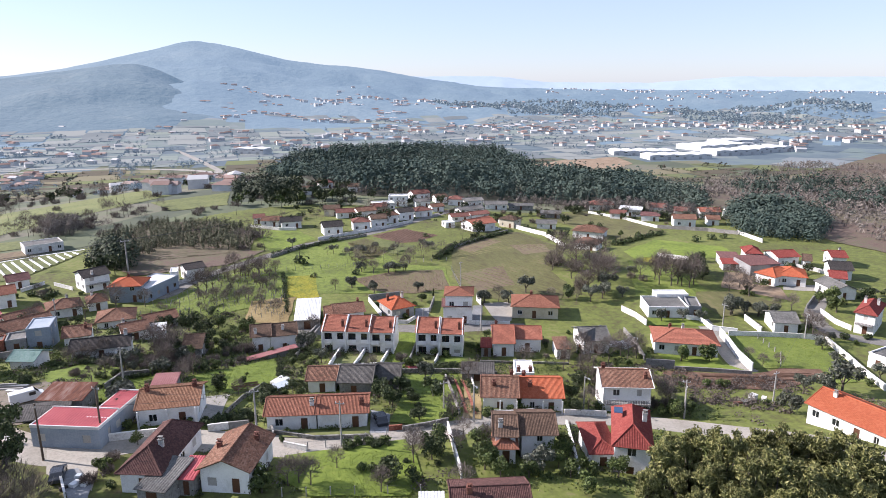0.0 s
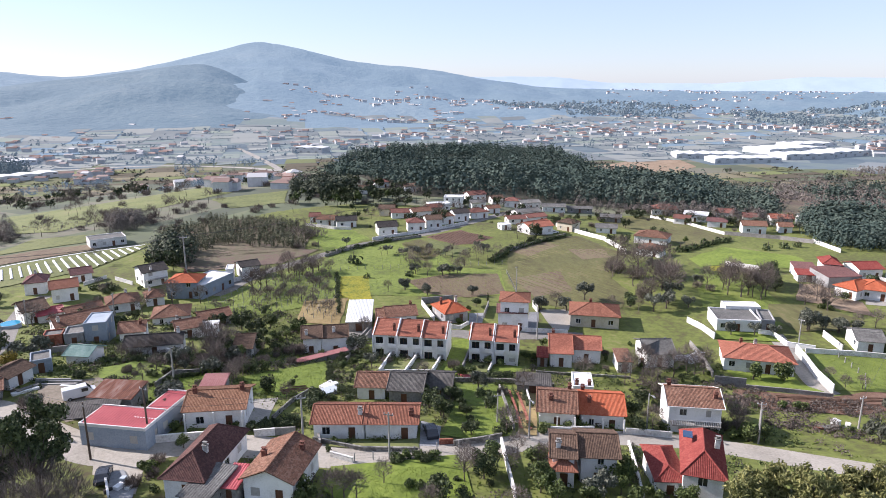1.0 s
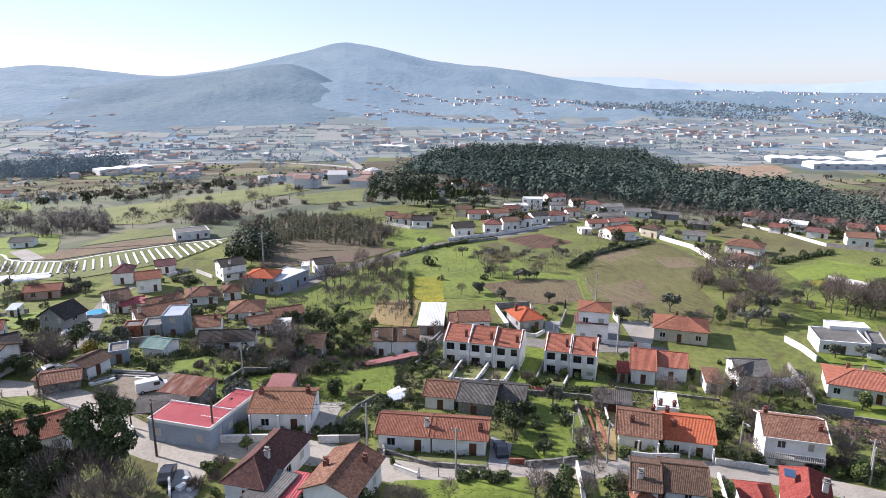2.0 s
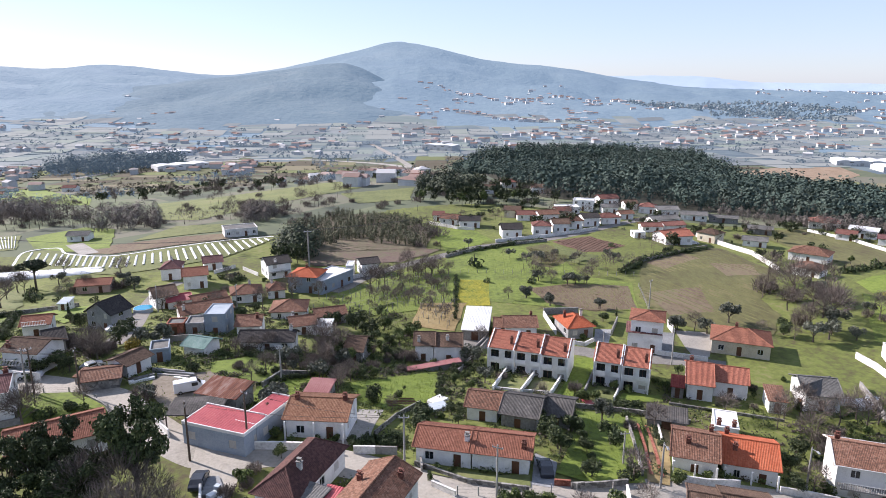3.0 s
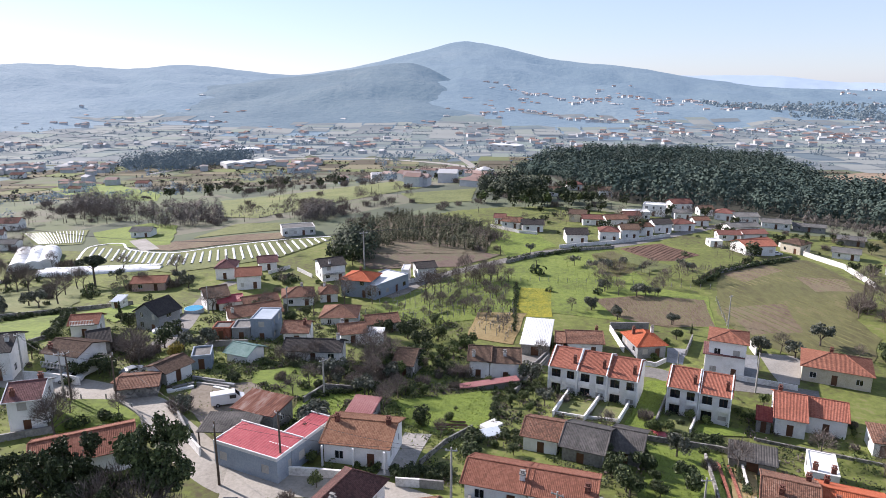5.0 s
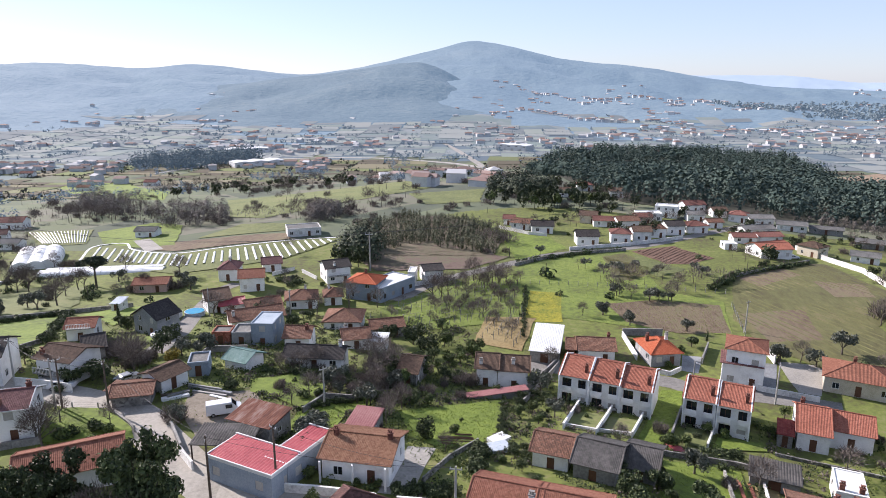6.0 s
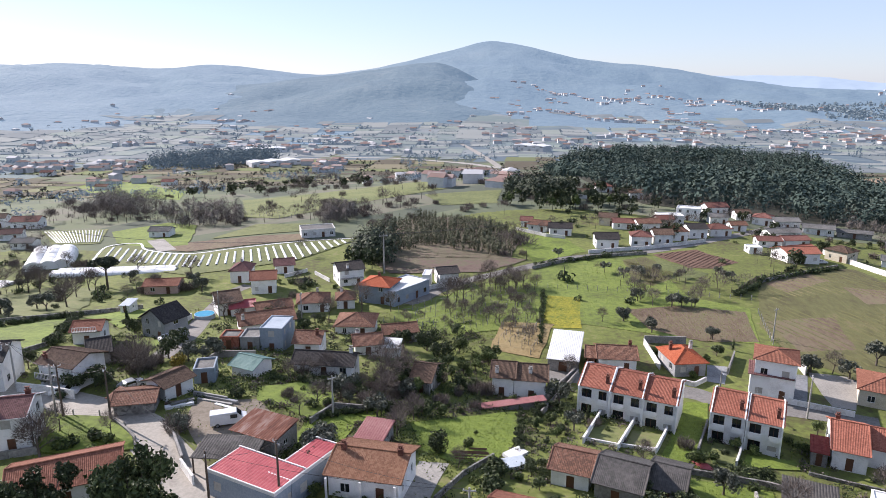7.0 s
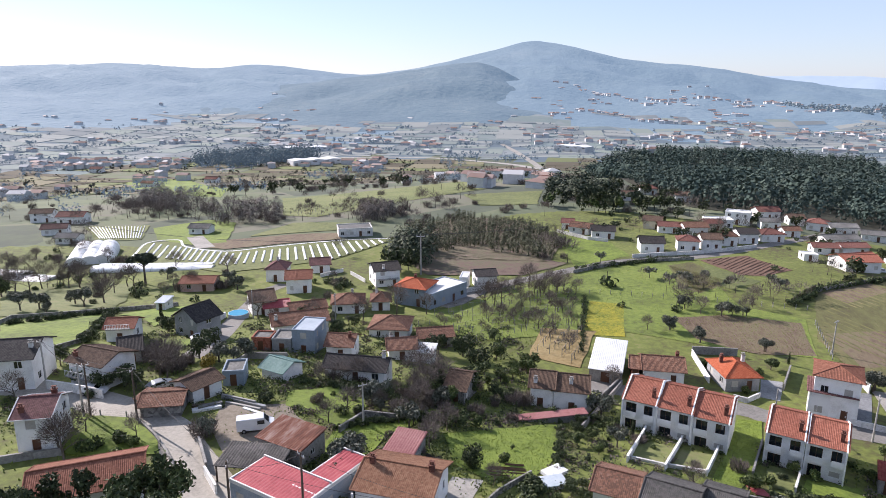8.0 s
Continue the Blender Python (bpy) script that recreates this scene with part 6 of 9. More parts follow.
house("semi-detached house with a bright orange roof and porch", 38.4, 94.6, -14, 6.9, 8.3, 3.2, tile=tile_bright, rise=1.58, seed=35, porch=1.8, chimneys=[(-2, -2), (-4, 3)], wall=plaster_white)
house("white house with a greyish brown tile roof", 29.2, 71.1, -12, 4.5, 6.5, 4.6, tile=tile_brown, rise=1.24, storeys=2, seed=36, over=0.5)
house("white house wing with a greyish brown tile roof", 24.7, 71.3, -14, 2.7, 6.5, 4.2, tile=tile_brown, rise=1.24, storeys=2, seed=37, chimneys=[(-2.5, -2, 1)])
house("small annex with an orange hipped roof", 24.1, 69.1, -13, 2.7, 4.0, 2.8, roof="hip", rise=0.78, tile=tile_orange, seed=38)
house("white house with a big red hipped roof", 42.4, 67.9, -25, 4.7, 10.5, 5.5, roof="hip", rise=1.79, tile=tile_red, storeys=2, seed=39, blind=0.1, panel=(-1.9, 1.2, 7.05, 0, -90), chimneys=[(2.4, -.5, 1)])
house("low wing with a red hipped roof", 38.1, 69.6, -11, 3.5, 8.0, 3.0, roof="hip", rise=0.78, tile=tile_red, seed=40)
house("long white house half with a worn clay tile roof", -4.62, 85.50, -7.6, 7.3, 5.9, 2.95, tile=tile_orange, rise=1.2, seed=41, chimneys=[(3.2, -1.6, 1)], blind=0.2)
house("long white house half with an orange-brown tile roof", 2.82, 84.50, -7.6, 7.3, 5.9, 2.95, tile=tile_orange, rise=1.2, seed=141, chimneys=[(2.9, -1.8)], blind=0.2)
house("old house with a patched clay tile roof", 0.2, 101.5, -10, 4.7, 5.7, 2.9, tile=tile_old, rise=1.15, seed=42)
house("long barn with a grey fibre-cement roof", 6.2, 100.0, -14, 5.4, 7.2, 2.9, tile=sheet_dark, rise=1.38, seed=43, wall=wall_grey)
house("barn end with a stained grey roof", 12.0, 102.2, -14, 3.9, 6.8, 2.6, tile=sheet_dark, rise=1.29, seed=44, wall=wall_grey)
house("white house with a low brown gabled roof", -11.6, 71.2, -16.9, 6.3, 8.4, 3.4, roof="cross", tile=tile_old, rise=1.35, seed=45, chimneys=[(-2.3, 0), (2, 2)])
house("house with a dark brown mossy hipped roof", -21.6, 75.1, -15, 5.2, 12.0, 3.2, roof="hip", rise=1.87, tile=tile_maroon, seed=46, chimneys=[(1, -2, 1)])
shed("outbuilding with a grey sheet roof", -20.1, 68.7, -23, 3.8, 6.0, 2.4, roof="mono", rise=0.8, tile=sheet_grey, seed=47)
shed("small shed with a pink sheet roof", -17.0, 69.5, -16, 2.0, 4.0, 2.4, roof="mono", rise=0.6, tile=sheet_pink, seed=48)
house("grey rendered hall with a ribbed red sheet roof", -35.4, 85.4, -16, 10.1, 5.2, 3.3, roof="ribbed", rise=0.25, tile=sheet_pink, wall=plaster_blue, seed=49, blind=1, doors="", over=0.1)
house("grey rendered wing with a ribbed red sheet roof", -30.9, 88.7, -17, 3.5, 8.5, 3.3, roof="ribbed", rise=0.25, tile=sheet_pink, wall=plaster_blue, seed=50, blind=1, doors="", over=0.1)
house("white house with a clay tile roof and flowered terrace", -23.2, 91.0, -0.5, 8.4, 7.5, 3.3, tile=tile_tan, rise=1.3, seed=51, chimneys=[(-3.4, -.5), (3.6, -.3)], porch=1.2)
shed("low shed with a red sheet roof", -26.3, 100.9, -3, 3.7, 4.6, 1.9, tile=sheet_pale_red, rise=0.5, seed=52, wall=wall_grey)
house("low annex with a flat white roof behind a house", 39.7, 107.9, -14, 3.7, 6.2, 2.8, roof="flat", tile=sheet_white, rise=.15, seed=211, chimneys=[(1.5, -2.4), (-1.5, -2.6)])
shed("old grey shed with a fibre-cement roof", 30.3, 108.2, -14, 6.2, 4.6, 2.1, tile=sheet_dark, rise=.35, seed=212, wall=wall_grey)
shed("hall with a rusty ribbed roof", -39.7, 95.8, -13, 6.9, 4.6, 2.6, tile=sheet_rust, rise=0.7, seed=53, wall=wall_grey, door="n")
shed("lean-to with a grey fibre-cement roof", -41.8, 90.6, 8, 7.4, 4.6, 2.3, tile=sheet_dark, rise=0.3, seed=54, wall=wall_grey, open_front=True)
shed("very low long shelter with a pink sheet roof", -10.7, 125.4, 28, 12.4, 1.5, 1.0, tile=sheet_pale_red, rise=0.2, seed=55, wall=wall_grey, door="n", over=.1)
house("house with a brown tile roof and white wall", -8.2, 134.8, 3.5, 5.5, 6.8, 4.2, tile=tile_brown, rise=1.45, seed=56, storeys=2, chimneys=[(0, -2, 1)], wall=plaster_white)
house("half of a double house with a brown tile roof", -12.9, 134.4, 3.5, 3.7, 6.8, 4.1, tile=tile_brown, rise=1.45, seed=57, chimneys=[(-2, -3, 1)])
house("brown tiled barn among bushes", -25.6, 127.4, -2, 3.2, 7.7, 3.0, tile=tile_brown, rise=1.46, seed=58, wall=stone_wall)
house("long white house with a dark slate roof", -42.5, 124.0, 5.2, 10.2, 5.0, 2.7, tile=tile_dark, rise=1.2, seed=59, chimneys=[(8, 0, 1)], blind=0.1)
shed("low store with a white sheet roof", -37.3, 141.4, 6, 5.7, 3.6, 2.2, tile=sheet_white, rise=0.5, seed=60, wall=wall_white, door="n")
house("blue-grey cubic house with a flat roof", -57.4, 135.6, 7.5, 4.35, 7.0, 4.95, roof="flat", rise=0.2, tile=sheet_blue, wall=plaster_blue, storeys=2, seed=61, blind=0.9)
house("white house with a clay tile roof", -50.3, 135.0, 9.6, 4.7, 5.8, 2.9, tile=tile_old, rise=1.25, seed=62, chimneys=[(4, -1)])
house("house with a red-brown hipped roof", -48.3, 155.4, 11, 8.1, 8.0, 2.7, roof="hip", tile=tile_old, rise=1.56, seed=63)
house("house with a gabled clay roof", -40.9, 140.8, 24, 5.1, 5.4, 2.7, tile=tile_old, rise=1.15, seed=64, chimneys=[(-4, 1, 1)])
house("low stone barn with a tile roof", -38.5, 155.0, 26, 7.0, 5.6, 2.3, tile=tile_old, rise=1.06, seed=65, wall=stone_wall)
house("low house with a teal sheet roof", -53.6, 118.4, -14, 4.5, 4.6, 2.1, tile=sheet_green, rise=0.95, seed=66)
house("house with an orange hipped roof", -51.9, 183.5, -5, 8.4, 8.0, 4.9, roof="hip", tile=tile_bright, rise=1.40, seed=67, storeys=2, wall=plaster_blue, chimneys=[(0, 0)])
house("flat-roofed modern house with white roof slabs", -47.0, 186.2, 65, 14.5, 8.0, 3.8, roof="flat", tile=sheet_white, rise=0.25, seed=68, storeys=1, wall=plaster_blue, dark=True)
house("white house with a dark pitched roof", -38.0, 202.2, 26, 5.5, 6.4, 3.8, tile=tile_dark, rise=1.01, seed=69)
house("white garage beside a dark-roofed house", -42.8, 198.9, 6, 2.1, 5.6, 3.6, roof="flat", tile=sheet_white, rise=0.2, seed=70)
house("white house with a dark slate roof and balconies", -65.6, 197.0, 35, 6.9, 8.0, 4.7, tile=tile_dark, rise=1.33, seed=71, storeys=2, chimneys=[(-1, -4, 1)], balcony=1.2)
house("white house with an orange tile roof", -85.3, 184.2, 25, 6.4, 7.2, 4.1, tile=tile_orange, rise=1.40, seed=72, storeys=2)
house("white house with a mauve tile roof", -96.2, 192.4, 16, 5.4, 7.2, 3.8, roof="hip", tile=tile_mauve, rise=1.48, seed=73, storeys=2, chimneys=[(0, 0, 1)])
house("house with a mauve tile roof", -88.6, 203.7, 28, 5.4, 6.4, 2.7, tile=tile_mauve, rise=1.25, seed=74)
house("house with a brown hipped roof", -65.4, 171.6, 23, 7.7, 7.2, 2.9, roof="hip", tile=tile_old, rise=1.40, seed=75, chimneys=[(1, 1, 1)])
house("house with a red hipped roof", -58.7, 176.2, 21, 4.5, 5.6, 2.7, roof="hip", tile=tile_old, rise=1.25, seed=76, chimneys=[(-1, 1, 1)])
house("long house with a brown tile roof", -71.9, 162.6, 37, 8.0, 5.6, 2.7, tile=tile_old, rise=1.06, seed=77)
house("house with a wide clay roof", -67.1, 149.5, 36, 11.3, 7.2, 2.9, tile=tile_old, rise=1.37, seed=78, chimneys=[(-5, -2, 1)])
house("low house with a pink sheet roof", -79.6, 161.8, 35, 5.5, 4.8, 2.5, tile=sheet_pink, rise=0.91, seed=79)
house("white house with a gabled brown roof", -84.0, 162.6, 39, 5.4, 8.0, 3.8, roof="gable", tile=tile_brown, rise=1.56, seed=80, storeys=2)
house("grey house with a flat grey roof", -61.4, 133.4, 13, 3.6, 4.8, 2.8, roof="flat", tile=sheet_grey, wall=plaster_grey, rise=0.3, seed=81)
house("red-walled store with a flat grey roof", -65.2, 132.3, 13, 3.5, 3.6, 2.6, roof="flat", tile=sheet_grey, wall=brick_red, rise=0.3, seed=82)
house("white farmhouse with a clay tile roof", -92.3, 127.4, 22, 4.9, 5.2, 3.2, tile=tile_orange, rise=1.1, seed=83, balcony=1.0, storeys=1)
house("large white house with a brown tile roof", -78.7, 107.3, -4.8, 6.65, 6.4, 4.2, tile=tile_brown, rise=1.1, seed=84, storeys=2, chimneys=[(-5, -3)], balcony=1.2)
house("grey gabled house by the lane", -82.4, 136.3, -16, 6.8, 5.6, 4.4, roof="cross", tile=tile_dark, rise=2.1, seed=85, storeys=2, wall=plaster_grey)
house("white two-storey house with a dark red roof", -71.8, 89.6, 26, 4.1, 6.5, 5.2, tile=tile_mauve, rise=1.23, seed=86, storeys=2, chimneys=[(-3, -3), (3, 1)], verge=frame_white)
house("large white house with a dark tile roof", -91.1, 103.6, 26, 7.2, 8.5, 5.2, tile=tile_dark, rise=1.61, seed=87, storeys=2, chimneys=[(5, -2, 1)])
house("low house with a long orange roof behind oaks", -57.1, 81.4, 37, 11.1, 7.2, 3.0, tile=tile_orange, rise=1.37, seed=88)
house("old stone barn with a mossy tile roof", -62.9, 101.6, 24, 5.4, 5.2, 1.9, tile=tile_old, rise=0.7, seed=89, wall=stone_wall)
house("white barn with a dark tile roof", -61.3, 107.0, 70, 4.9, 4.7, 2.5, tile=tile_brown, rise=0.8, seed=90)
shed("small shed with a rusty roof", -66.3, 101.8, -2, 1.5, 2.6, 1.5, tile=tile_old, rise=0.4, seed=91)
house("blue-grey flat-roofed outbuilding beside a yard", -59.2, 113.7, 24, 3.2, 4.5, 2.5, roof="flat", tile=sheet_grey, wall=plaster_blue, rise=0.3, seed=92)
house("shed with a dark gabled roof by the lawn", -82.0, 117.2, 40, 3.2, 6.9, 2.8, tile=tile_dark, rise=1.31, seed=93, wall=wall_grey)
house("low house with a mauve tile roof", -112.1, 178.3, 19, 8.6, 7.0, 2.6, tile=tile_orange, rise=0.94, seed=94, wall=plaster_pink)
shed("white garden shed with a sheet roof", -105.6, 155.3, 11, 2.2, 4.0, 2.2, tile=sheet_blue, wall=wall_white, rise=0.4, seed=95)
house("low house with a red gabled roof by a lane", -89.1, 146.7, 77, 2.6, 7.4, 2.8, tile=tile_old, rise=1.42, seed=96, wall=wall_grey)
house("pale packing shed beside a crop field", -99.4, 254.9, 29, 12.5, 9.0, 3.0, roof="flat", tile=sheet_grey, wall=wall_white, rise=0.3, seed=97, over=0.2)
house("low house with a worn brown tile roof among gardens", 18.3, 56.0, -8, 8.6, 6.0, 2.9, tile=tile_maroon, rise=1.1, seed=213, chimneys=[(-2.4, -.8)])
shed("small white store with a pale sheet roof", 11.6, 57.0, -10, 2.6, 2.6, 2.2, tile=sheet_white, rise=.3, seed=214, wall=wall_white)

# ---- the hamlet across the fields ----
house("white gabled house with a grey roof", 7.3, 260.1, 9, 7.6, 7.5, 3.6, roof="gable", tile=tile_dark, rise=1.50, storeys=2, seed=101)
house("white two-storey house with a red roof", 19.5, 265.0, 3, 6.9, 6.8, 4.0, roof="hip", tile=tile_red_hazed, rise=1.27, storeys=2, seed=102)
house("white two-storey house with a brown roof", 27.1, 270.2, 10, 6.4, 6.8, 4.0, tile=tile_brown, rise=1.35, storeys=2, seed=103)
house("white house with a red-brown roof", 33.1, 278.3, 8, 6.8, 6.8, 3.8, roof="hip", tile=tile_old, rise=1.35, storeys=2, seed=104)
house("white house with a dark roof", 40.5, 284.5, 17, 6.9, 6.8, 3.8, tile=tile_dark, rise=1.35, storeys=2, seed=105)
house("white house with a grey roof", -9.4, 277.6, 6, 8.2, 6.8, 3.1, tile=tile_dark, rise=1.35, seed=106)
house("low house with a brown roof", -17.4, 283.3, -16, 7.6, 6.8, 2.8, tile=tile_old, rise=1.20, seed=107)
house("low house with a red roof", -23.4, 290.3, 1, 4.3, 6.0, 2.8, tile=tile_red_hazed, rise=1.12, seed=108)
house("cream house with a brown roof", 9.0, 301.1, -6, 6.8, 6.8, 3.5, tile=tile_brown, rise=1.27, storeys=2, wall=plaster_cream, seed=109)
house("white house with a brown roof", 23.5, 292.7, 17, 8.6, 6.8, 3.5, tile=tile_old, rise=1.27, storeys=2, seed=110)
house("house with a red tile roof", 14.6, 294.6, 4, 7.9, 6.0, 2.8, tile=tile_red_hazed, rise=1.20, seed=111)
house("long white flat-roofed hall", 33.9, 309.5, 9, 10.2, 6.8, 3.4, roof="flat", tile=sheet_white, rise=0.30, seed=112)
house("white flat-roofed block with three storeys", 42.8, 319.4, -13, 9.5, 6.8, 4.9, roof="flat", tile=sheet_white, rise=0.40, storeys=2, seed=113)
house("large house with a dark red roof", 56.5, 339.0, 17, 9.3, 7.5, 3.5, tile=tile_red_hazed, rise=1.50, storeys=2, seed=114)
house("barn with a grey-brown roof", 53.7, 314.8, 6, 7.1, 6.0, 3.1, tile=sheet_grey, rise=1.05, seed=115)
house("white house with a red roof and porch", 49.6, 290.6, 17, 8.3, 6.8, 3.1, roof="hip", tile=tile_red_hazed, rise=1.27, seed=116)
house("white house with a red roof", 73.3, 322.3, -20, 7.5, 6.8, 3.5, roof="hip", tile=tile_red_hazed, rise=1.27, storeys=2, seed=117)
house("long barn with a grey sheet roof", 80.6, 318.8, 7, 9.9, 7.5, 3.4, tile=sheet_grey, rise=1.12, seed=118, wall=wall_white)
house("low house with a grey sheet roof", 73.6, 295.5, 20, 12.7, 6.8, 2.8, tile=sheet_grey, rise=1.12, seed=119)
house("white house with an orange-red roof", 68.5, 258.5, 29, 12.1, 7.5, 3.5, tile=tile_salmon, rise=1.35, storeys=2, seed=120)
house("low white store with a sheet roof", 56.9, 263.7, 10, 4.4, 4.5, 2.2, roof="flat", tile=sheet_white, rise=0.20, seed=121)
house("low house with a red roof", 64.6, 277.7, 5, 7.9, 6.0, 2.6, tile=tile_red_hazed, rise=0.98, seed=122)
house("low house with a pink roof", 74.4, 282.3, 17, 9.1, 6.0, 2.9, tile=tile_red_hazed, rise=1.05, seed=123)
house("white house with a pitched roof among trees", -1.1, 369.0, 0, 7.2, 6.8, 3.5, tile=tile_brown, rise=1.20, storeys=2, seed=124)
house("white house with a red hipped roof", 8.4, 393.7, 7, 8.5, 6.8, 3.5, roof="hip", tile=tile_red_hazed, rise=1.35, storeys=2, seed=125)
house("white house with a brown roof at the wood's edge", 24.4, 371.7, 7, 7.6, 6.8, 3.6, tile=tile_brown, rise=1.27, storeys=2, seed=126)
house("white house with a pitched roof among trees", -12.8, 392.4, -6, 6.0, 6.0, 3.6, tile=tile_dark, rise=1.12, storeys=2, seed=127)
house("white house with a pitched roof among trees", -37.8, 429.8, 17, 6.4, 6.0, 3.4, tile=tile_dark, rise=1.12, seed=128)
house("house with a red roof in the valley", -50.8, 435.4, -0, 6.5, 6.0, 3.4, tile=tile_red_hazed, rise=1.12, seed=129)
house("white house with an orange-red roof", 69.0, 256.8, 14, 10.6, 8.0, 3.5, tile=tile_salmon, rise=1.35, storeys=2, seed=131)
house("cream house with a hipped roof", 84.9, 264.8, -48, 7.4, 6.4, 3.9, roof="hip", tile=tile_brown, wall=plaster_cream, rise=1.20, seed=132)
house("low house with a grey roof", 100.7, 262.0, -21, 8.3, 6.4, 2.6, tile=sheet_grey, rise=1.05, seed=133)
house("wide house with a red-brown hipped roof", 110.7, 238.0, -36, 12.2, 8.8, 3.2, roof="hip", tile=tile_old, rise=1.65, seed=134)
house("white house with a red-brown hipped roof", 99.8, 214.4, -42, 8.3, 7.2, 2.8, roof="hip", tile=tile_old, rise=1.42, seed=135)
house("house with a red hipped roof", 146.2, 305.4, -21, 11.9, 8.0, 3.3, roof="hip", tile=tile_red_hazed, rise=1.65, seed=136)
house("white hall with a pale roof", 153.8, 287.0, -34, 10.0, 9.6, 3.5, tile=sheet_white, rise=0.75, seed=137)
house("low house with a red roof", 143.6, 280.3, -34, 6.8, 6.4, 2.8, tile=tile_red_hazed, rise=1.12, seed=138)
house("house with a dark red roof", 169.8, 290.5, -30, 7.5, 7.2, 3.5, tile=tile_red_hazed, rise=1.35, seed=139)
house("low house with a mauve tile roof", 155.2, 270.8, -30, 7.9, 6.4, 2.8, tile=tile_mauve, rise=1.05, seed=140)
house("house with a red roof", 175.1, 277.5, -26, 6.6, 7.2, 3.3, tile=tile_red_hazed, rise=1.35, seed=141)
house("white house with a brown roof", 162.0, 253.8, -21, 9.2, 7.2, 3.7, tile=tile_old, rise=1.35, seed=142)
house("house with a bright red roof", 185.9, 271.8, -19, 9.0, 7.2, 3.5, tile=tile_salmon, rise=1.35, seed=143)
house("house with a brown roof", 175.6, 252.9, -22, 5.0, 6.4, 3.0, tile=tile_old, rise=1.12, seed=144)
house("white house with a grey sheet roof", 198.0, 269.1, -19, 8.9, 7.2, 3.5, tile=sheet_grey, rise=1.12, seed=145)
house("long low barn with a weathered grey roof", 92.0, 313.0, -12, 11.0, 6.0, 2.8, tile=sheet_grey, rise=1.1, seed=146, wall=wall_white)
house("long grey shelter with a fibre-cement roof", 105.0, 312.0, -14, 12.0, 5.0, 2.4, tile=sheet_grey, rise=.8, seed=147, wall=wall_grey)
house("low barn with a grey roof at a field's edge", 112.5, 288.5, -20, 9.0, 5.5, 2.6, tile=sheet_grey, rise=.9, seed=148, wall=wall_grey)
house("small white house with a brown roof", 66.0, 329.5, 10, 6.0, 5.5, 3.2, tile=tile_brown, rise=1.2, seed=149)
house("cream house with a small tile roof", 31.0, 303.0, 12, 6.5, 5.5, 3.2, tile=tile_red_hazed, rise=1.2, seed=150, wall=plaster_cream)
house("low white annex with a tile roof", 59.0, 303.0, 14, 6.0, 5.0, 2.6, tile=tile_old, rise=1.0, seed=151)
house("white two-storey house with a brown roof in the valley", -250.9, 260.2, 25, 9.0, 6.8, 4.4, tile=tile_brown, rise=1.3, storeys=2, seed=160)
house("white house with a muted red roof in the valley", -234.1, 259.8, 20, 11.0, 8.2, 3.6, tile=tile_red_hazed, rise=1.5, storeys=2, seed=161)
house("low brown-roofed house in the valley", -220.6, 236.9, 30, 9.0, 6.8, 2.8, tile=tile_maroon, rise=1.3, storeys=1, seed=162)
house("low grey-roofed store in the valley", -202.7, 225.4, 15, 8.0, 6.0, 2.6, tile=sheet_grey, rise=1.1, storeys=1, seed=163)
house("small grey house on a green knoll", -164.2, 252.3, 10, 8.0, 6.0, 2.8, tile=sheet_grey, rise=1.1, storeys=1, seed=164)
house("white house with a tile roof in the valley", -566.5, 629.9, 20, 13.0, 9.8, 4.5, tile=tile_red_hazed, rise=1.8, storeys=2, seed=165)
house("white house with a tile roof in the valley", -409.5, 519.9, 12, 11.0, 8.2, 4.0, tile=tile_old, rise=1.5, storeys=2, seed=166)
house("white house with a tile roof in the valley", -379.3, 569.8, 8, 12.0, 9.0, 4.0, tile=tile_red_hazed, rise=1.7, storeys=2, seed=167)

# ---- far structures ----
hall("long white factory hall with a low roof", 467.9, 871.3, -14, 89, 40, 6, 5)
hall("long white factory hall with a low roof", 485.9, 813.0, -5, 86, 34, 6, 4)
hall("white factory hall on the plain", 617.1, 927.2, 15, 108, 50, 7, 4)
hall("white factory hall on the plain", 587.7, 842.1, 4, 72, 36, 7, 3)
hall("white factory hall on the plain", 663.8, 867.4, 13, 70, 40, 7, 3)
hall("tall white factory hall", 693.5, 986.2, 8, 80, 40, 7, 3)
hall("pale roadside hall in the valley", -79.7, 981.3, -25, 49, 24, 8, 2)
hall("pale low store in the valley", -373.5, 771.3, 45, 61, 24, 6, 3)
hall("pale low store in the valley", -457.6, 911.6, 33, 60, 24, 6, 2)
hall("pale low store in the valley", -698.1, 1114.2, 18, 46, 30, 6, 2)
strip("road", [(-450.8, 677.8), (-417.3, 799.7), (-347.4, 856.4), (-259.2, 877.2), (-168.9, 847.6), (-95.2, 769.3)], 9, paving, 0.228, "pale main road crossing the valley", "road")
strip("road", [(-95.2, 769.3), (-133.6, 894.2), (-184.2, 1049.4), (-234.1, 1161.8), (-331.2, 1261.6)], 8, paving, 0.231, "pale road climbing from a junction", "road")
strip("road", [(-162.1, 244.7), (-143.8, 225.9)], 6, paving, 0.234, "pale valley lane", "road")
distant_houses([(-699.5, 672.8), (-563.5, 781.0), (-401.5, 560.9), (-515.3, 504.9)], 45, 200)
distant_houses([(-599.7, 1042.6), (-449.0, 1153.8), (-280.7, 804.1), (-385.3, 687.4)], 50, 201)
distant_houses([(-390.7, 1110.7), (-135.6, 1227.2), (-115.9, 926.6), (-263.2, 890.4)], 16, 202)
distant_houses([(-690.6, 618.8), (-667.2, 682.9), (-230.7, 252.6), (-236.4, 225.3)], 14, 203)
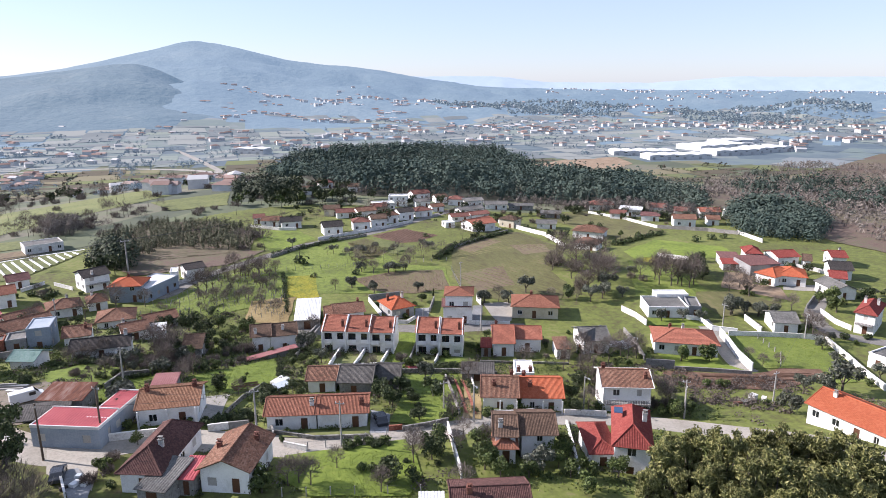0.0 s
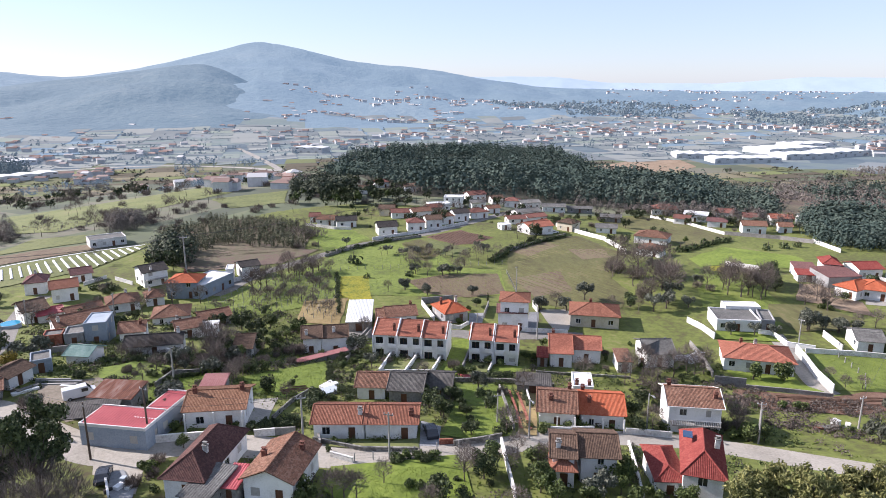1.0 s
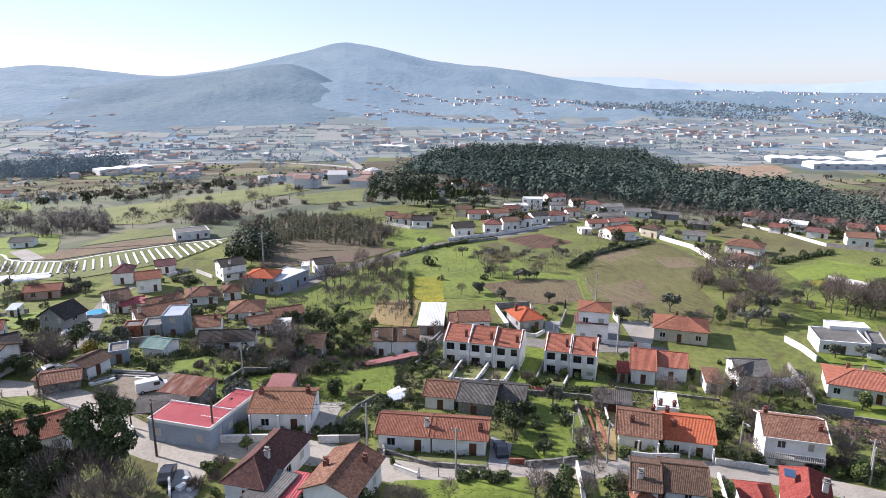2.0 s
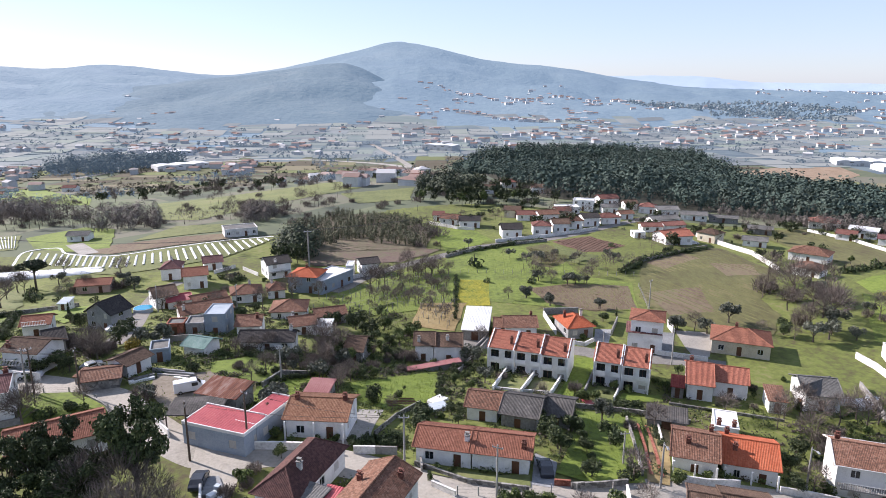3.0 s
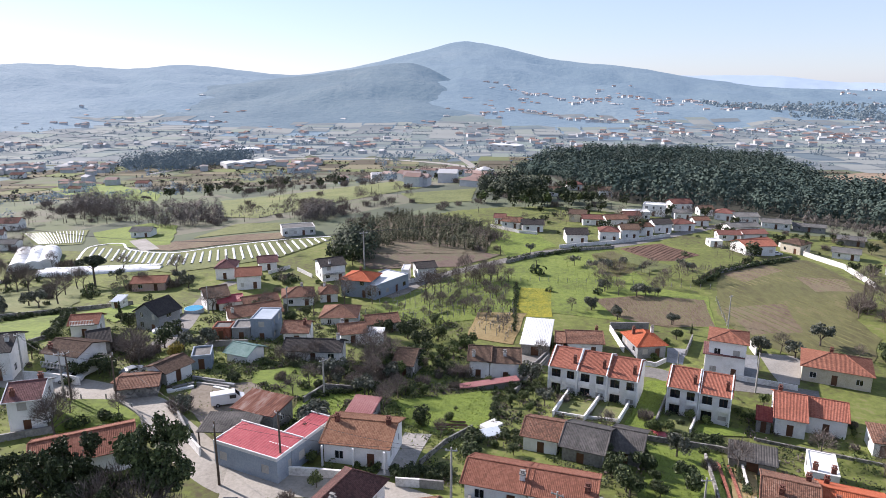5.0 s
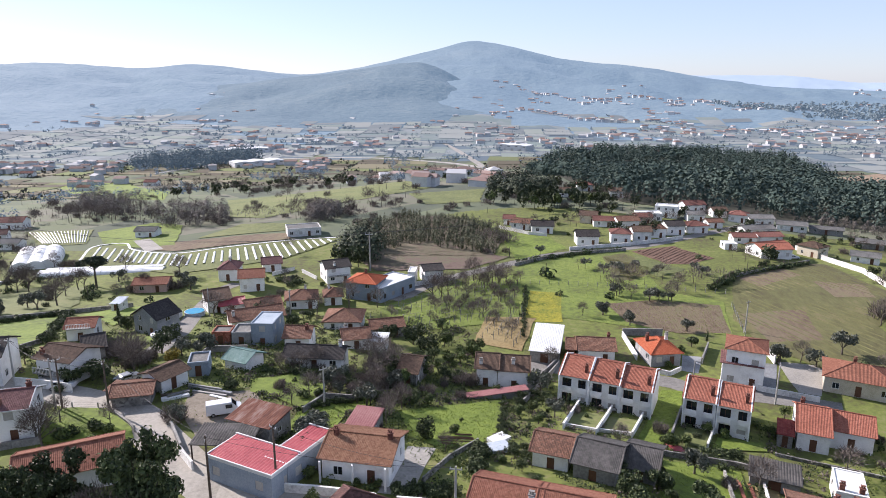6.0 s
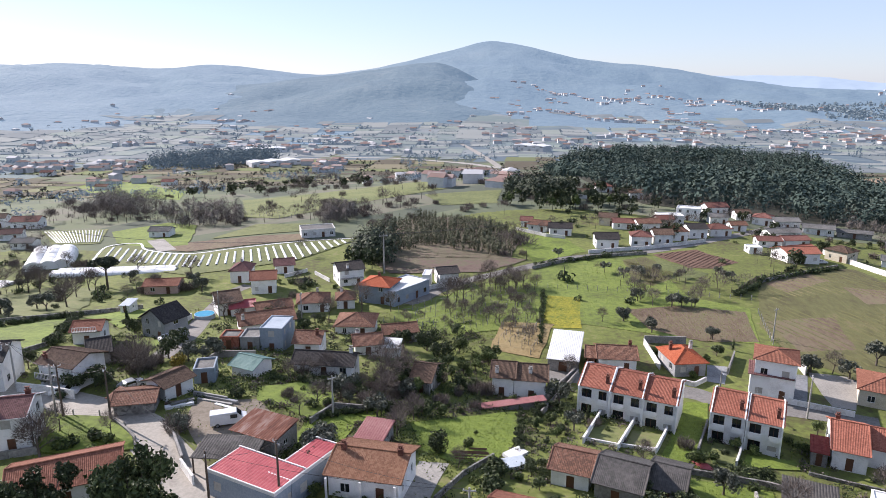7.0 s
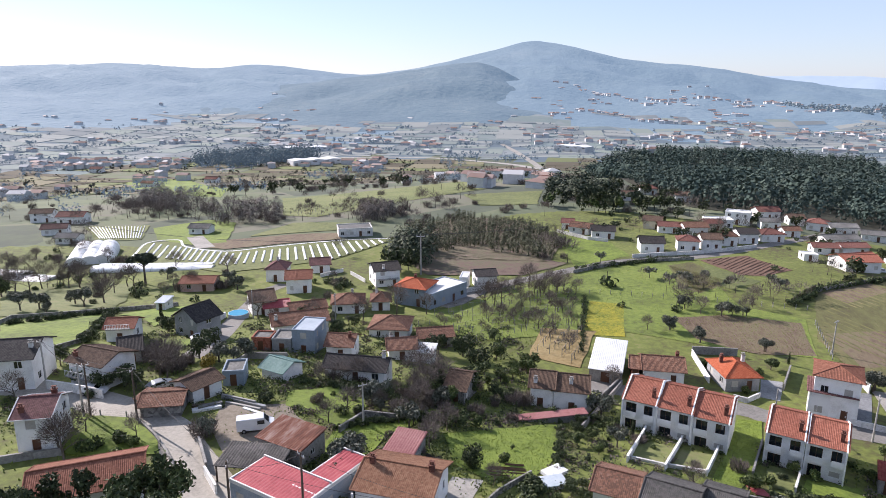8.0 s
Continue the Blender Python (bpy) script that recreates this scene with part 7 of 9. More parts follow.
distant_houses([(-147.5, 687.6), (-82.8, 674.0), (-48.6, 405.8), (-86.7, 385.8)], 18, 204)
distant_houses([(-329.0, 785.9), (-70.1, 665.0), (-41.9, 385.8), (-272.9, 644.8)], 40, 205)
distant_houses([(767.1, 1408.3), (1125.9, 1127.4), (871.6, 866.2), (819.4, 982.8)], 60, 206)
distant_houses([(433.0, 1503.6), (733.6, 1482.1), (553.0, 1208.1), (384.7, 1253.8)], 26, 207)
village(38, 60, 1000, 1700, 70, 300)
village(20, 38, 1100, 1900, 90, 301)
village(5, 22, 1050, 1900, 130, 302)
village(-12, 6, 1000, 2100, 240, 303)
village(-30, -12, 1050, 2200, 190, 304)
village(-46, -28, 1100, 2400, 170, 305)
village(-46, -20, 2400, 3900, 220, 306)
village(-12, 8, 1900, 2300, 60, 307)
village(14, 30, 1600, 2100, 40, 308)
# Dark sheet over the pale ground, so gaps between the trees look filled.
patch("forest_floor", [(-45.9, 710.2), (3.5, 415.5), (27.1, 354.1), (61.4, 334.2), (106.5, 338.2), (148.4, 312.6), (189.9, 274.6), (234.1, 351.3), (274.4, 541.8), (264.2, 721.4), (288.7, 997.5), (136.6, 1055.8), (-21.0, 971.1)], forest_floor, 0.237, "dark ground sheet under a pine wood", "field", cell=12)
patch("field", [(-75.7, 232.4), (-65.7, 225.3), (-53.2, 246.4), (-23.7, 233.9), (-22.8, 265.0), (-43.5, 298.3), (-70.4, 301.0), (-82.7, 268.5)], heath, 0.240, "brown heath under a young grove", "field", cell=4)
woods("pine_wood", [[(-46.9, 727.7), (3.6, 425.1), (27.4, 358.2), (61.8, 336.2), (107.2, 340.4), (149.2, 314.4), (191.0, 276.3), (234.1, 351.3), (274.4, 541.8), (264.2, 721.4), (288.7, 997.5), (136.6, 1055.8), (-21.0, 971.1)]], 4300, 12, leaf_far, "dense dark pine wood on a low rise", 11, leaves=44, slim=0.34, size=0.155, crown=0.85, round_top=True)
woods("pine_wood", [[(-75.7, 232.4), (-65.7, 225.3), (-53.2, 246.4), (-23.7, 233.9), (-22.8, 265.0), (-43.5, 298.3), (-70.4, 301.0), (-82.7, 268.5)]], 800, 5.0, leaf_young, "young dark pine grove beside heath", 12, leaves=44, slim=0.24, size=0.11)
woods("pine_wood", [[(-44.5, 365.9), (-9.5, 354.1), (-10.0, 385.3), (-44.0, 408.2)]], 50, 9.5, leaf_pine, "clump of tall dark pines", 13, leaves=160, slim=.36, size=.13, round_top=True)
woods("pine_wood", [[(-75.7, 226.1), (-61.9, 216.9), (-66.6, 240.5), (-80.1, 248.2)]], 30, 8.5, leaf_pine, "dark pines at the corner of a grove", 22, leaves=200, slim=.34, size=.11, round_top=True)
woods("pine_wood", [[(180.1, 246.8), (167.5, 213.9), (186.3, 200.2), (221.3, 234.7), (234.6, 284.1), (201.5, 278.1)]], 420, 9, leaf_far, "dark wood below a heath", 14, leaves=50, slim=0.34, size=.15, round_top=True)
woods("bare_wood", [[(244.5, 370.7), (246.0, 290.1), (205.4, 186.8), (310.6, 271.0), (680.9, 644.8), (593.2, 723.7), (403.7, 610.8)]], 2200, 5, brush_far, "leafless brown scrub wood", 15, leaves=18, slim=0.45, crown=0.95, size=0.34, broad=.14)
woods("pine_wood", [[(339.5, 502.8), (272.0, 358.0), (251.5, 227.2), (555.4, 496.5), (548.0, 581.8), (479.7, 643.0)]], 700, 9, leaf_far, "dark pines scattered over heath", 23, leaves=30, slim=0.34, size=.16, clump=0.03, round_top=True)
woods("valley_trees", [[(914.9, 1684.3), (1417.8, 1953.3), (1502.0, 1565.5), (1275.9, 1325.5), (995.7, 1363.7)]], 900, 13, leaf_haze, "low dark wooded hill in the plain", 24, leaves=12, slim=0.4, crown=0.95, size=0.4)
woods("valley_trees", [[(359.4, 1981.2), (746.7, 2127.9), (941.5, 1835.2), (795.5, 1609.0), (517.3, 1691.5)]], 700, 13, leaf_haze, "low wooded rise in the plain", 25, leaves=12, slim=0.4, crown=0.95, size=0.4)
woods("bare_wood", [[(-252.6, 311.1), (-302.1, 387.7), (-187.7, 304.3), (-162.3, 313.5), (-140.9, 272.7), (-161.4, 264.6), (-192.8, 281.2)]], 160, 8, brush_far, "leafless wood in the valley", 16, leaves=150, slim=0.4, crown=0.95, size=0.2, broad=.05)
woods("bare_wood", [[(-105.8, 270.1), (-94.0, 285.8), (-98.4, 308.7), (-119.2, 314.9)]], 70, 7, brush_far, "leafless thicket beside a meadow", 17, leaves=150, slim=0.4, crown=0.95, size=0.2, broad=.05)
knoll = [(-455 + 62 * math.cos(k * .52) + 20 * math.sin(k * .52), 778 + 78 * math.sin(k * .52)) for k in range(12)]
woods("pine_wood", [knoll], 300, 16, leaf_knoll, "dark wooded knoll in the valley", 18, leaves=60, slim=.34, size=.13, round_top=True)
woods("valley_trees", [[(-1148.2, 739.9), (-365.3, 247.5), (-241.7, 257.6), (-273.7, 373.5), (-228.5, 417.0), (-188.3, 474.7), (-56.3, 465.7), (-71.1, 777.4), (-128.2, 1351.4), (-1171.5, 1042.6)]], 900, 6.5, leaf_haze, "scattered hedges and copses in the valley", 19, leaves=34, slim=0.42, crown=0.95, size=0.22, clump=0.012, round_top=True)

# ---- the patchwork of the valley ----
def slope_z(x, y):
    """Height of the ground or of the near hills at a place, smooth between their grid points."""
    z = ground_z(x, y)
    for dist, deep, b, grid in HILL[:2]:
        r, a = math.hypot(x, y), math.degrees(math.atan2(-x, y))
        u, v = ((r - dist) / deep + .72) * 39, (a - b[0]) / (b[-1] - b[0]) * 459
        if 0 < u < 38 and 0 < v < 458:
            i, j, fu, fv = int(u), int(v), u % 1, v % 1
            q = (grid[i, j, 2] * (1 - fu) + grid[i + 1, j, 2] * fu) * (1 - fv) + (grid[i, j + 1, 2] * (1 - fu) + grid[i + 1, j + 1, 2] * fu) * fv
            z = max(z, q)
    return z


def valley_parcels(name, near, far, keep_out, seed, surface, hedge_mat, label, hedge, hedge_h):
    """Small fields and terraces side by side, split at random, with hedges along some of their edges."""
    rng = random.Random(seed)
    V, F, H = [], [], []
    roads = np.array(ROAD_PTS)
    cosr, sinr = math.cos(.12), math.sin(.12)

    def split(x0, x1, y0, y1):
        r = math.hypot((x0 + x1) / 2, (y0 + y1) / 2)
        grow = min(1.6, .55 + r / 1400)
        w, d = x1 - x0, y1 - y0
        if w > 105 * grow or (w > 50 * grow and rng.random() < .45):
            c = x0 + w * rng.uniform(.35, .65)
            split(x0, c, y0, y1), split(c, x1, y0, y1)
        elif d > 46 * grow or (d > 24 * grow and rng.random() < .5):
            c = y0 + d * rng.uniform(.35, .65)
            split(x0, x1, y0, c), split(x0, x1, c, y1)
        else:
            lay(x0, x1, y0, y1)

    def lay(x0, x1, y0, y1):
        skew = rng.uniform(-.12, .12)
        T = lambda u, v: (u * cosr - v * sinr + skew * (v - y0), u * sinr + v * cosr + skew * (u - x0) * .5)
        mx, my = T((x0 + x1) / 2, (y0 + y1) / 2)
        r, bearing = math.hypot(mx, my), math.degrees(math.atan2(-mx, my))
        if not near < r < far or not -50 < bearing < 60 or (r < 430 and mx > -60):
            return
        wild = noise.noise(Vector((mx * .004, my * .004, seed)))
        if slope_z(mx, my) > -29 + 14 * wild:
            return
        if rng.random() < .16 + .5 * max(0, wild):
            return
        n, m = max(1, int((x1 - x0) / 22)), max(1, int((y1 - y0) / 22))
        off = len(V)
        gap = 1.0
        pts = [T(x0 + gap + (x1 - x0 - 2 * gap) * i / n, y0 + gap + (y1 - y0 - 2 * gap) * j / m) for j in range(m + 1) for i in range(n + 1)]
        V.extend((x, y, slope_z(x, y) + .5 + max(0, r - 1000) * .0012) for x, y in pts)
        for j in range(m):
            for i in range(n):
                k = j * (n + 1) + i
                cx, cy = (pts[k][0] + pts[k + n + 2][0]) / 2, (pts[k][1] + pts[k + n + 2][1]) / 2
                px, py = np.array([cx]), np.array([cy])
                if any(inside(px, py, q)[0] for q in keep_out) or (np.hypot(roads[:, 0] - cx, roads[:, 1] - cy) < 17).any():
                    continue
                F.append((off + k, off + k + 1, off + k + n + 2, off + k + n + 1))
                if j == 0 and wild < .35:
                    e0, e1 = T(x0 + (x1 - x0) * i / n, y0), T(x0 + (x1 - x0) * (i + 1) / n, y0)
                    if rng.random() < hedge:
                        H.append((e0, e1))
                if i == 0 and rng.random() < hedge * .5:
                    H.append((T(x0, y0 + (y1 - y0) * j / m), T(x0, y0 + (y1 - y0) * (j + 1) / m)))

    split(-far, far, near * .3, far)
    mesh_object(name, V, F, surface, kind="stuff", label=label, category="fields")
    gen, Q = np.random.default_rng(seed), []
    for a, b in H:
        steps = max(2, int(math.dist(a, b) / 4.5))
        tall = hedge_h * rng.uniform(.5, 1.3)
        for i in range(steps):
            if rng.random() < .25:
                continue
            t = (i + rng.random()) / steps
            x, y = a[0] + (b[0] - a[0]) * t + rng.uniform(-1, 1), a[1] + (b[1] - a[1]) * t + rng.uniform(-1, 1)
            hh = tall * rng.uniform(.5, 1.4)
            q, _ = leaf_cloud([(x, y, slope_z(x, y) + hh * .5, hh * .6, hh * .6, hh * .55)], 8, hh * .55, gen, slim=.4)
            Q.append(q)
    Q = np.concatenate(Q)
    mesh_object(name.replace("fields", "hedges"), Q.tolist(), np.arange(len(Q)).reshape(-1, 4).tolist(), hedge_mat, kind="stuff", label="uneven winter hedges between small fields", category="hedges")


WOOD = [(-46.9, 727.7), (3.6, 425.1), (27.4, 358.2), (61.8, 336.2), (107.2, 340.4), (149.2, 314.4), (191.0, 276.3), (234.1, 351.3), (274.4, 541.8), (264.2, 721.4), (288.7, 997.5), (136.6, 1055.8), (-21.0, 971.1)]
HEATH = [(283.4, 463.0), (816.9, 809.9), (743.1, 629.6), (200.4, 156.2), (193.8, 200.5), (212.6, 276.2), (213.1, 321.1)]
KEEP = [WOOD, HEATH, [(260, 720), (340, 840), (420, 850), (880, 1000), (880, 760), (420, 740)],
        [(-482.3, 573.1), (-440.0, 612.8), (-290.3, 461.9), (-236.1, 371.4), (-318.5, 407.5)],
        [(-191.8, 366.3), (-158.0, 402.4), (-105.5, 448.0), (-79.2, 395.6), (-110.5, 331.2), (-132.1, 288.9), (-151.8, 294.6)],
        [(-85.4, 367.5), (-46.8, 392.6), (-43.0, 342.7), (-67.9, 330.5)],
        [(-226, 250), (-196, 264), (-162, 284), (-135, 278), (-104, 279), (-78, 252), (-60, 200), (-160, 198), (-205, 215)], [(-84, 300), (-84, 225), (-15, 205), (10, 300), (-30, 420), (-60, 320)]]
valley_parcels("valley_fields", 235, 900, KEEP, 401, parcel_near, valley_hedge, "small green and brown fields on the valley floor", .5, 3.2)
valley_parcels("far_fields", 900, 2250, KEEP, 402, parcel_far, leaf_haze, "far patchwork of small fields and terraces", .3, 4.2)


# ---- crops ----
crop_covers([(-169.3, 230.5), (-157.3, 226.9), (-127.2, 217.3), (-114.2, 225.3), (-102.7, 236.1), (-84.0, 247.9)], [(-157.8, 210.0), (-147.6, 209.2), (-120.2, 202.4), (-106.2, 210.4), (-90.6, 216.3), (-82.2, 246.5)], [3, 10, 6, 6, 8], .8)
crop_covers([(-217.5, 250.5), (-195.7, 259.5)], [(-196.1, 233.3), (-181.3, 238.6)], [18], .4)
polytunnel(-179.1, 205.8, 36, 6.6, 25.0, 3.6)
polytunnel(-175.8, 208.3, 36, 6.6, 24.4, 3.6)
polytunnel(-172.6, 210.4, 36, 6.6, 22.9, 3.6)
polytunnel(-140.8, 194.8, -72, 5.0, 36.7, 1.6)
polytunnel(-142.5, 198.7, -71, 4.0, 34.9, 1.4)
polytunnel(-170.5, 177.6, -85, 7, 15.2, 1.3)
polytunnel(-184.9, 180.9, -81, 6, 16.9, 1.2)
strip("crop_edge", [(-162.5, 211.2), (-173.2, 231.9), (-164.5, 238.1), (-153.0, 227.2), (-132.6, 221.2), (-119.1, 230.1), (-100.1, 242.3), (-83.8, 250.9)], 0.9, plastic_film, 0.250, "white film along the edge of a crop bed", "film")
swimming_pool(-85.3, 154.8)

# ---- walls ----
garden_wall([(4.5, 129.6), (1.3, 114.2)], 1.0, plaster_white, "white wall between terrace gardens")
garden_wall([(9.9, 128.2), (6.2, 113.4)], 1.0, plaster_white, "white wall between terrace gardens")
garden_wall([(15.0, 127.2), (11.7, 114.9)], 1.0, plaster_white, "white wall between terrace gardens")
garden_wall([(-0.5, 146.9), (-3.5, 137.7), (-5.5, 130.1)], 1.3, wall_grey, "grey garden wall beside a terrace")
garden_wall([(21.6, 131.4), (18.1, 118.6)], 0.9, wall_grey, "grey wall below the duplex")
garden_wall([(26.4, 126.7), (23.1, 116.6)], 0.9, wall_white, "wall between duplex gardens")
garden_wall([(13.8, 165.7), (15.9, 152.6)], 1.3, wall_white, "pale panel wall of a garden")
garden_wall([(36.8, 142.5), (41.8, 141.0), (46.6, 139.6)], 1.0, wall_white, "street wall with a pale coping")
garden_wall([(43.2, 160.2), (43.4, 155.9)], 1.8, wall_white, "white wall beside a tall house")
garden_wall([(31.7, 162.8), (28.7, 153.1)], 1.3, wall_grey, "wall along a side drive")
garden_wall([(19.4, 146.9), (21.6, 146.1), (24.1, 149.1)], 0.9, wall_white, "curved front wall of a small house")
garden_wall([(13.9, 166.8), (22.8, 168.1)], 1.6, wall_grey, "dark wall behind a garden")
garden_wall([(93.3, 122.4), (91.5, 116.3), (89.2, 109.6), (87.6, 102.4)], 2.0, plaster_white, "stepped white garden wall")
garden_wall([(67.3, 109.4), (72.8, 107.4)], 1.9, wall_grey, "grey retaining wall")
garden_wall([(72.6, 107.0), (79.7, 104.3), (86.6, 101.0)], 0.8, wall_grey, "low retaining wall below a lawn")
garden_wall([(91.5, 134.0), (94.2, 132.6), (93.6, 125.9), (98.3, 122.9)], 1.2, plaster_white, "white wall of a modern house")
garden_wall([(95.3, 122.0), (106.2, 118.6), (115.3, 114.8)], 1.2, wall_white, "long white field wall")
garden_wall([(115.1, 114.1), (111.7, 103.3), (104.6, 86.7)], 1.3, wall_white, "white wall along a lane")
garden_wall([(128.3, 131.3), (126.1, 123.7), (126.3, 118.8)], 1.2, wall_white, "white lane wall")
garden_wall([(78.6, 143.9), (79.7, 138.3), (79.7, 132.4)], 1.4, wall_white, "white boundary wall")
garden_wall([(72.1, 129.3), (70.8, 120.8), (68.8, 112.7)], 1.2, wall_grey, "grey boundary wall")
garden_wall([(141.3, 147.1), (127.2, 135.0)], 1.0, wall_grey, "stone lane wall")
garden_wall([(150.8, 174.3), (155.8, 165.0), (156.2, 158.4)], 1.2, wall_white, "white garden wall of a villa")
garden_wall([(144.8, 151.9), (152.0, 153.2)], 0.9, wall_white, "low white wall of a villa")
garden_wall([(105.8, 130.8), (104.0, 121.8)], 1.5, wall_white, "ruined white wall by a store")
garden_wall([(81.8, 272.9), (87.2, 256.1), (92.6, 242.3), (91.5, 216.6)], 1.6, wall_white, "white wall along a field edge")
garden_wall([(134.7, 295.0), (144.3, 276.9), (147.3, 249.8)], 1.2, wall_white, "white wall below a row of houses")
garden_wall([(147.3, 249.8), (163.1, 236.2), (169.9, 225.7)], 1.5, wall_grey, "grey wall below a row of houses")
garden_wall([(171.2, 228.3), (167.7, 207.7)], 1.4, wall_white, "white wall at a field corner")
garden_wall([(117.3, 195.5), (125.2, 185.9)], 1.4, wall_white, "low white wall in a green field")
garden_wall([(-15.3, 222.6), (-8.4, 231.0), (3.2, 241.7), (20.7, 250.6)], 1.0, stone_wall, "dark stone wall along a lane")
garden_wall([(1.5, 247.4), (11.2, 253.3), (20.3, 257.9), (32.5, 266.7), (43.2, 275.2)], 1.2, wall_white, "white wall along the hamlet lane")
garden_wall([(-26.7, 281.0), (-14.1, 271.2), (-7.1, 269.5)], 1.1, wall_white, "white yard wall of a hamlet house")
garden_wall([(42.5, 209.9), (50.0, 222.7), (62.7, 234.6), (79.7, 251.5)], 1.0, wall_grey, "grey wall along a field")
garden_wall([(-32.2, 83.5), (-27.4, 83.8), (-22.7, 84.0)], 1.1, wall_white, "white front wall along the road")
garden_wall([(-22.0, 83.9), (-19.6, 83.8)], 1.1, wall_white, "white front wall along the road")
garden_wall([(-17.2, 83.9), (-14.3, 84.3)], 1.1, wall_white, "white front wall along the road")
garden_wall([(-14.3, 84.3), (-11.4, 84.6)], 1.1, wall_grey, "grey front wall along the road")
garden_wall([(-8.7, 82.1), (-1.7, 78.4), (6.0, 77.3)], 0.6, stone_wall, "low stone wall along front gardens")
garden_wall([(9.2, 79.2), (11.2, 79.3)], 0.8, brick_red, "low brick wall by a drive")
garden_wall([(11.2, 78.7), (14.8, 79.7), (18.7, 81.5)], 0.8, stone_wall, "mossy stone wall along the road")
garden_wall([(18.1, 79.1), (17.4, 71.5), (16.8, 64.0)], 1.2, wall_white, "white wall between plots")
garden_wall([(-6.0, 77.2), (-2.9, 75.2)], 0.8, wall_white, "white kerb wall")
garden_wall([(38.7, 82.6), (35.8, 73.0), (32.8, 63.5)], 0.8, wall_white, "low white wall beside a lawn")
garden_wall([(40.4, 87.8), (43.8, 87.8), (48.0, 87.2)], 1.0, wall_white, "white front wall along the road")
garden_wall([(26.3, 85.1), (29.8, 85.5), (34.9, 87.4)], 1.0, wall_white, "white front wall along the road")
garden_wall([(44.1, 66.7), (41.6, 61.5)], 1.2, wall_white, "white garden wall")
garden_wall([(-84.4, 101.9), (-79.7, 102.0), (-73.8, 101.6)], 1.4, wall_white, "white wall along the main road")
garden_wall([(-64.5, 97.5), (-58.9, 94.3), (-53.4, 90.1), (-48.5, 85.2)], 0.5, wall_grey, "kerb wall round a grass bank", smooth=True)
garden_wall([(-47.4, 88.6), (-43.8, 85.6)], 1.2, wall_white, "white wall by a ramp")
garden_wall([(-52.4, 94.6), (-47.8, 89.5)], 1.0, wall_grey, "wall beside a yard")
garden_wall([(-72.9, 83.7), (-69.9, 85.8), (-67.1, 87.5)], 1.0, wall_grey, "wall of a house plot")
garden_wall([(-121.7, 126.2), (-124.2, 131.1), (-119.3, 138.1), (-113.8, 146.6), (-105.1, 159.6)], 0.9, stone_wall, "dark stone field wall")
garden_wall([(-106.2, 112.9), (-97.7, 116.2), (-97.3, 121.9)], 0.8, stone_wall, "stone wall of a meadow")
garden_wall([(-82.2, 134.4), (-84.9, 143.4), (-87.8, 153.5)], 1.2, wall_white, "white lane wall")
garden_wall([(-78.0, 202.0), (-70.8, 195.4)], 1.0, wall_white, "white wall of a yard")
garden_wall([(-85.2, 196.6), (-81.3, 204.0)], 1.0, wall_white, "white wall of a yard")
garden_wall([(-42.8, 192.8), (-37.4, 198.3)], 1.2, wall_white, "white yard wall")
garden_wall([(-47.2, 120.8), (-43.7, 123.7)], 1.2, wall_grey, "grey yard wall")
garden_wall([(-62.6, 117.6), (-63.9, 124.6), (-57.6, 127.3)], 1.2, wall_grey, "long low wall behind a garden")
garden_wall([(-5.5, 123.7), (-3.3, 133.8), (0.2, 147.2)], 1.0, wall_grey, "boundary wall")
garden_wall([(-36.4, 102.7), (-35.3, 109.1), (-31.0, 110.5)], 1.0, stone_wall, "dark wall round a plot")
fence([(-2.7, 75.6), (2.3, 75.8), (11.8, 77.9), (16.4, 79.2), (21.2, 79.5)])
fence([(-5.9, 64.9), (3.0, 63.4), (11.1, 62.0)], gap=3)
fence([(-74.0, 96.5), (-66.3, 97.7), (-60.4, 95.5), (-56.8, 92.7)], gap=3, h=1.0)
fence([(-9.3, 203.4), (15.0, 205.2), (43.9, 204.7)])
fence([(100.8, 118.6), (98.8, 108.2), (95.4, 103.8)])
fence([(-45.1, 164.6), (-23.9, 193.4), (-12.5, 204.2)], gap=3)
fence([(-37.8, 162.7), (-21.1, 181.0), (-10.3, 190.4)], gap=3)
fence([(-32.9, 158.0), (-18.9, 172.6), (-9.9, 178.5)], gap=3)
fence([(43.1, 193.4), (41.3, 171.6)], gap=2.0)

strip("garden_track", [(25.2, 106.5), (24.2, 97.0), (22.6, 85.6)], .5, brick_red, .262, "brick wheel track through a garden", "path", lanes=1)
strip("garden_track", [(26.6, 106.3), (25.6, 96.8), (24.0, 85.3)], .5, brick_red, .264, "brick wheel track through a garden", "path", lanes=1)
garden_wall([(23.6, 107.5), (22.6, 97.0), (21.2, 84.5)], .9, stone_wall, "mossy stone wall along a garden track", thick=.3, cap=False)
garden_wall([(28.6, 107.0), (27.4, 99.5)], .8, wall_white, "low pale wall beside a garden track")
garden_wall([(33.5, 118.8), (44.0, 116.4), (52.0, 114.2)], .5, stone_wall, "low dark wall along a lawn", thick=.3, cap=False)
garden_wall([(14.0, 109.8), (26.5, 111.8), (35.0, 110.6)], .9, stone_wall, "dark wall below the duplex gardens", thick=.3, cap=False)
patch("drying_mat", [(16.6, 114.6), (18.9, 114.9), (19.6, 112.8), (17.4, 112.4)], sheet_pink, .27, "pink sheet laid on the ground by a wall", "sheet", ragged=0)

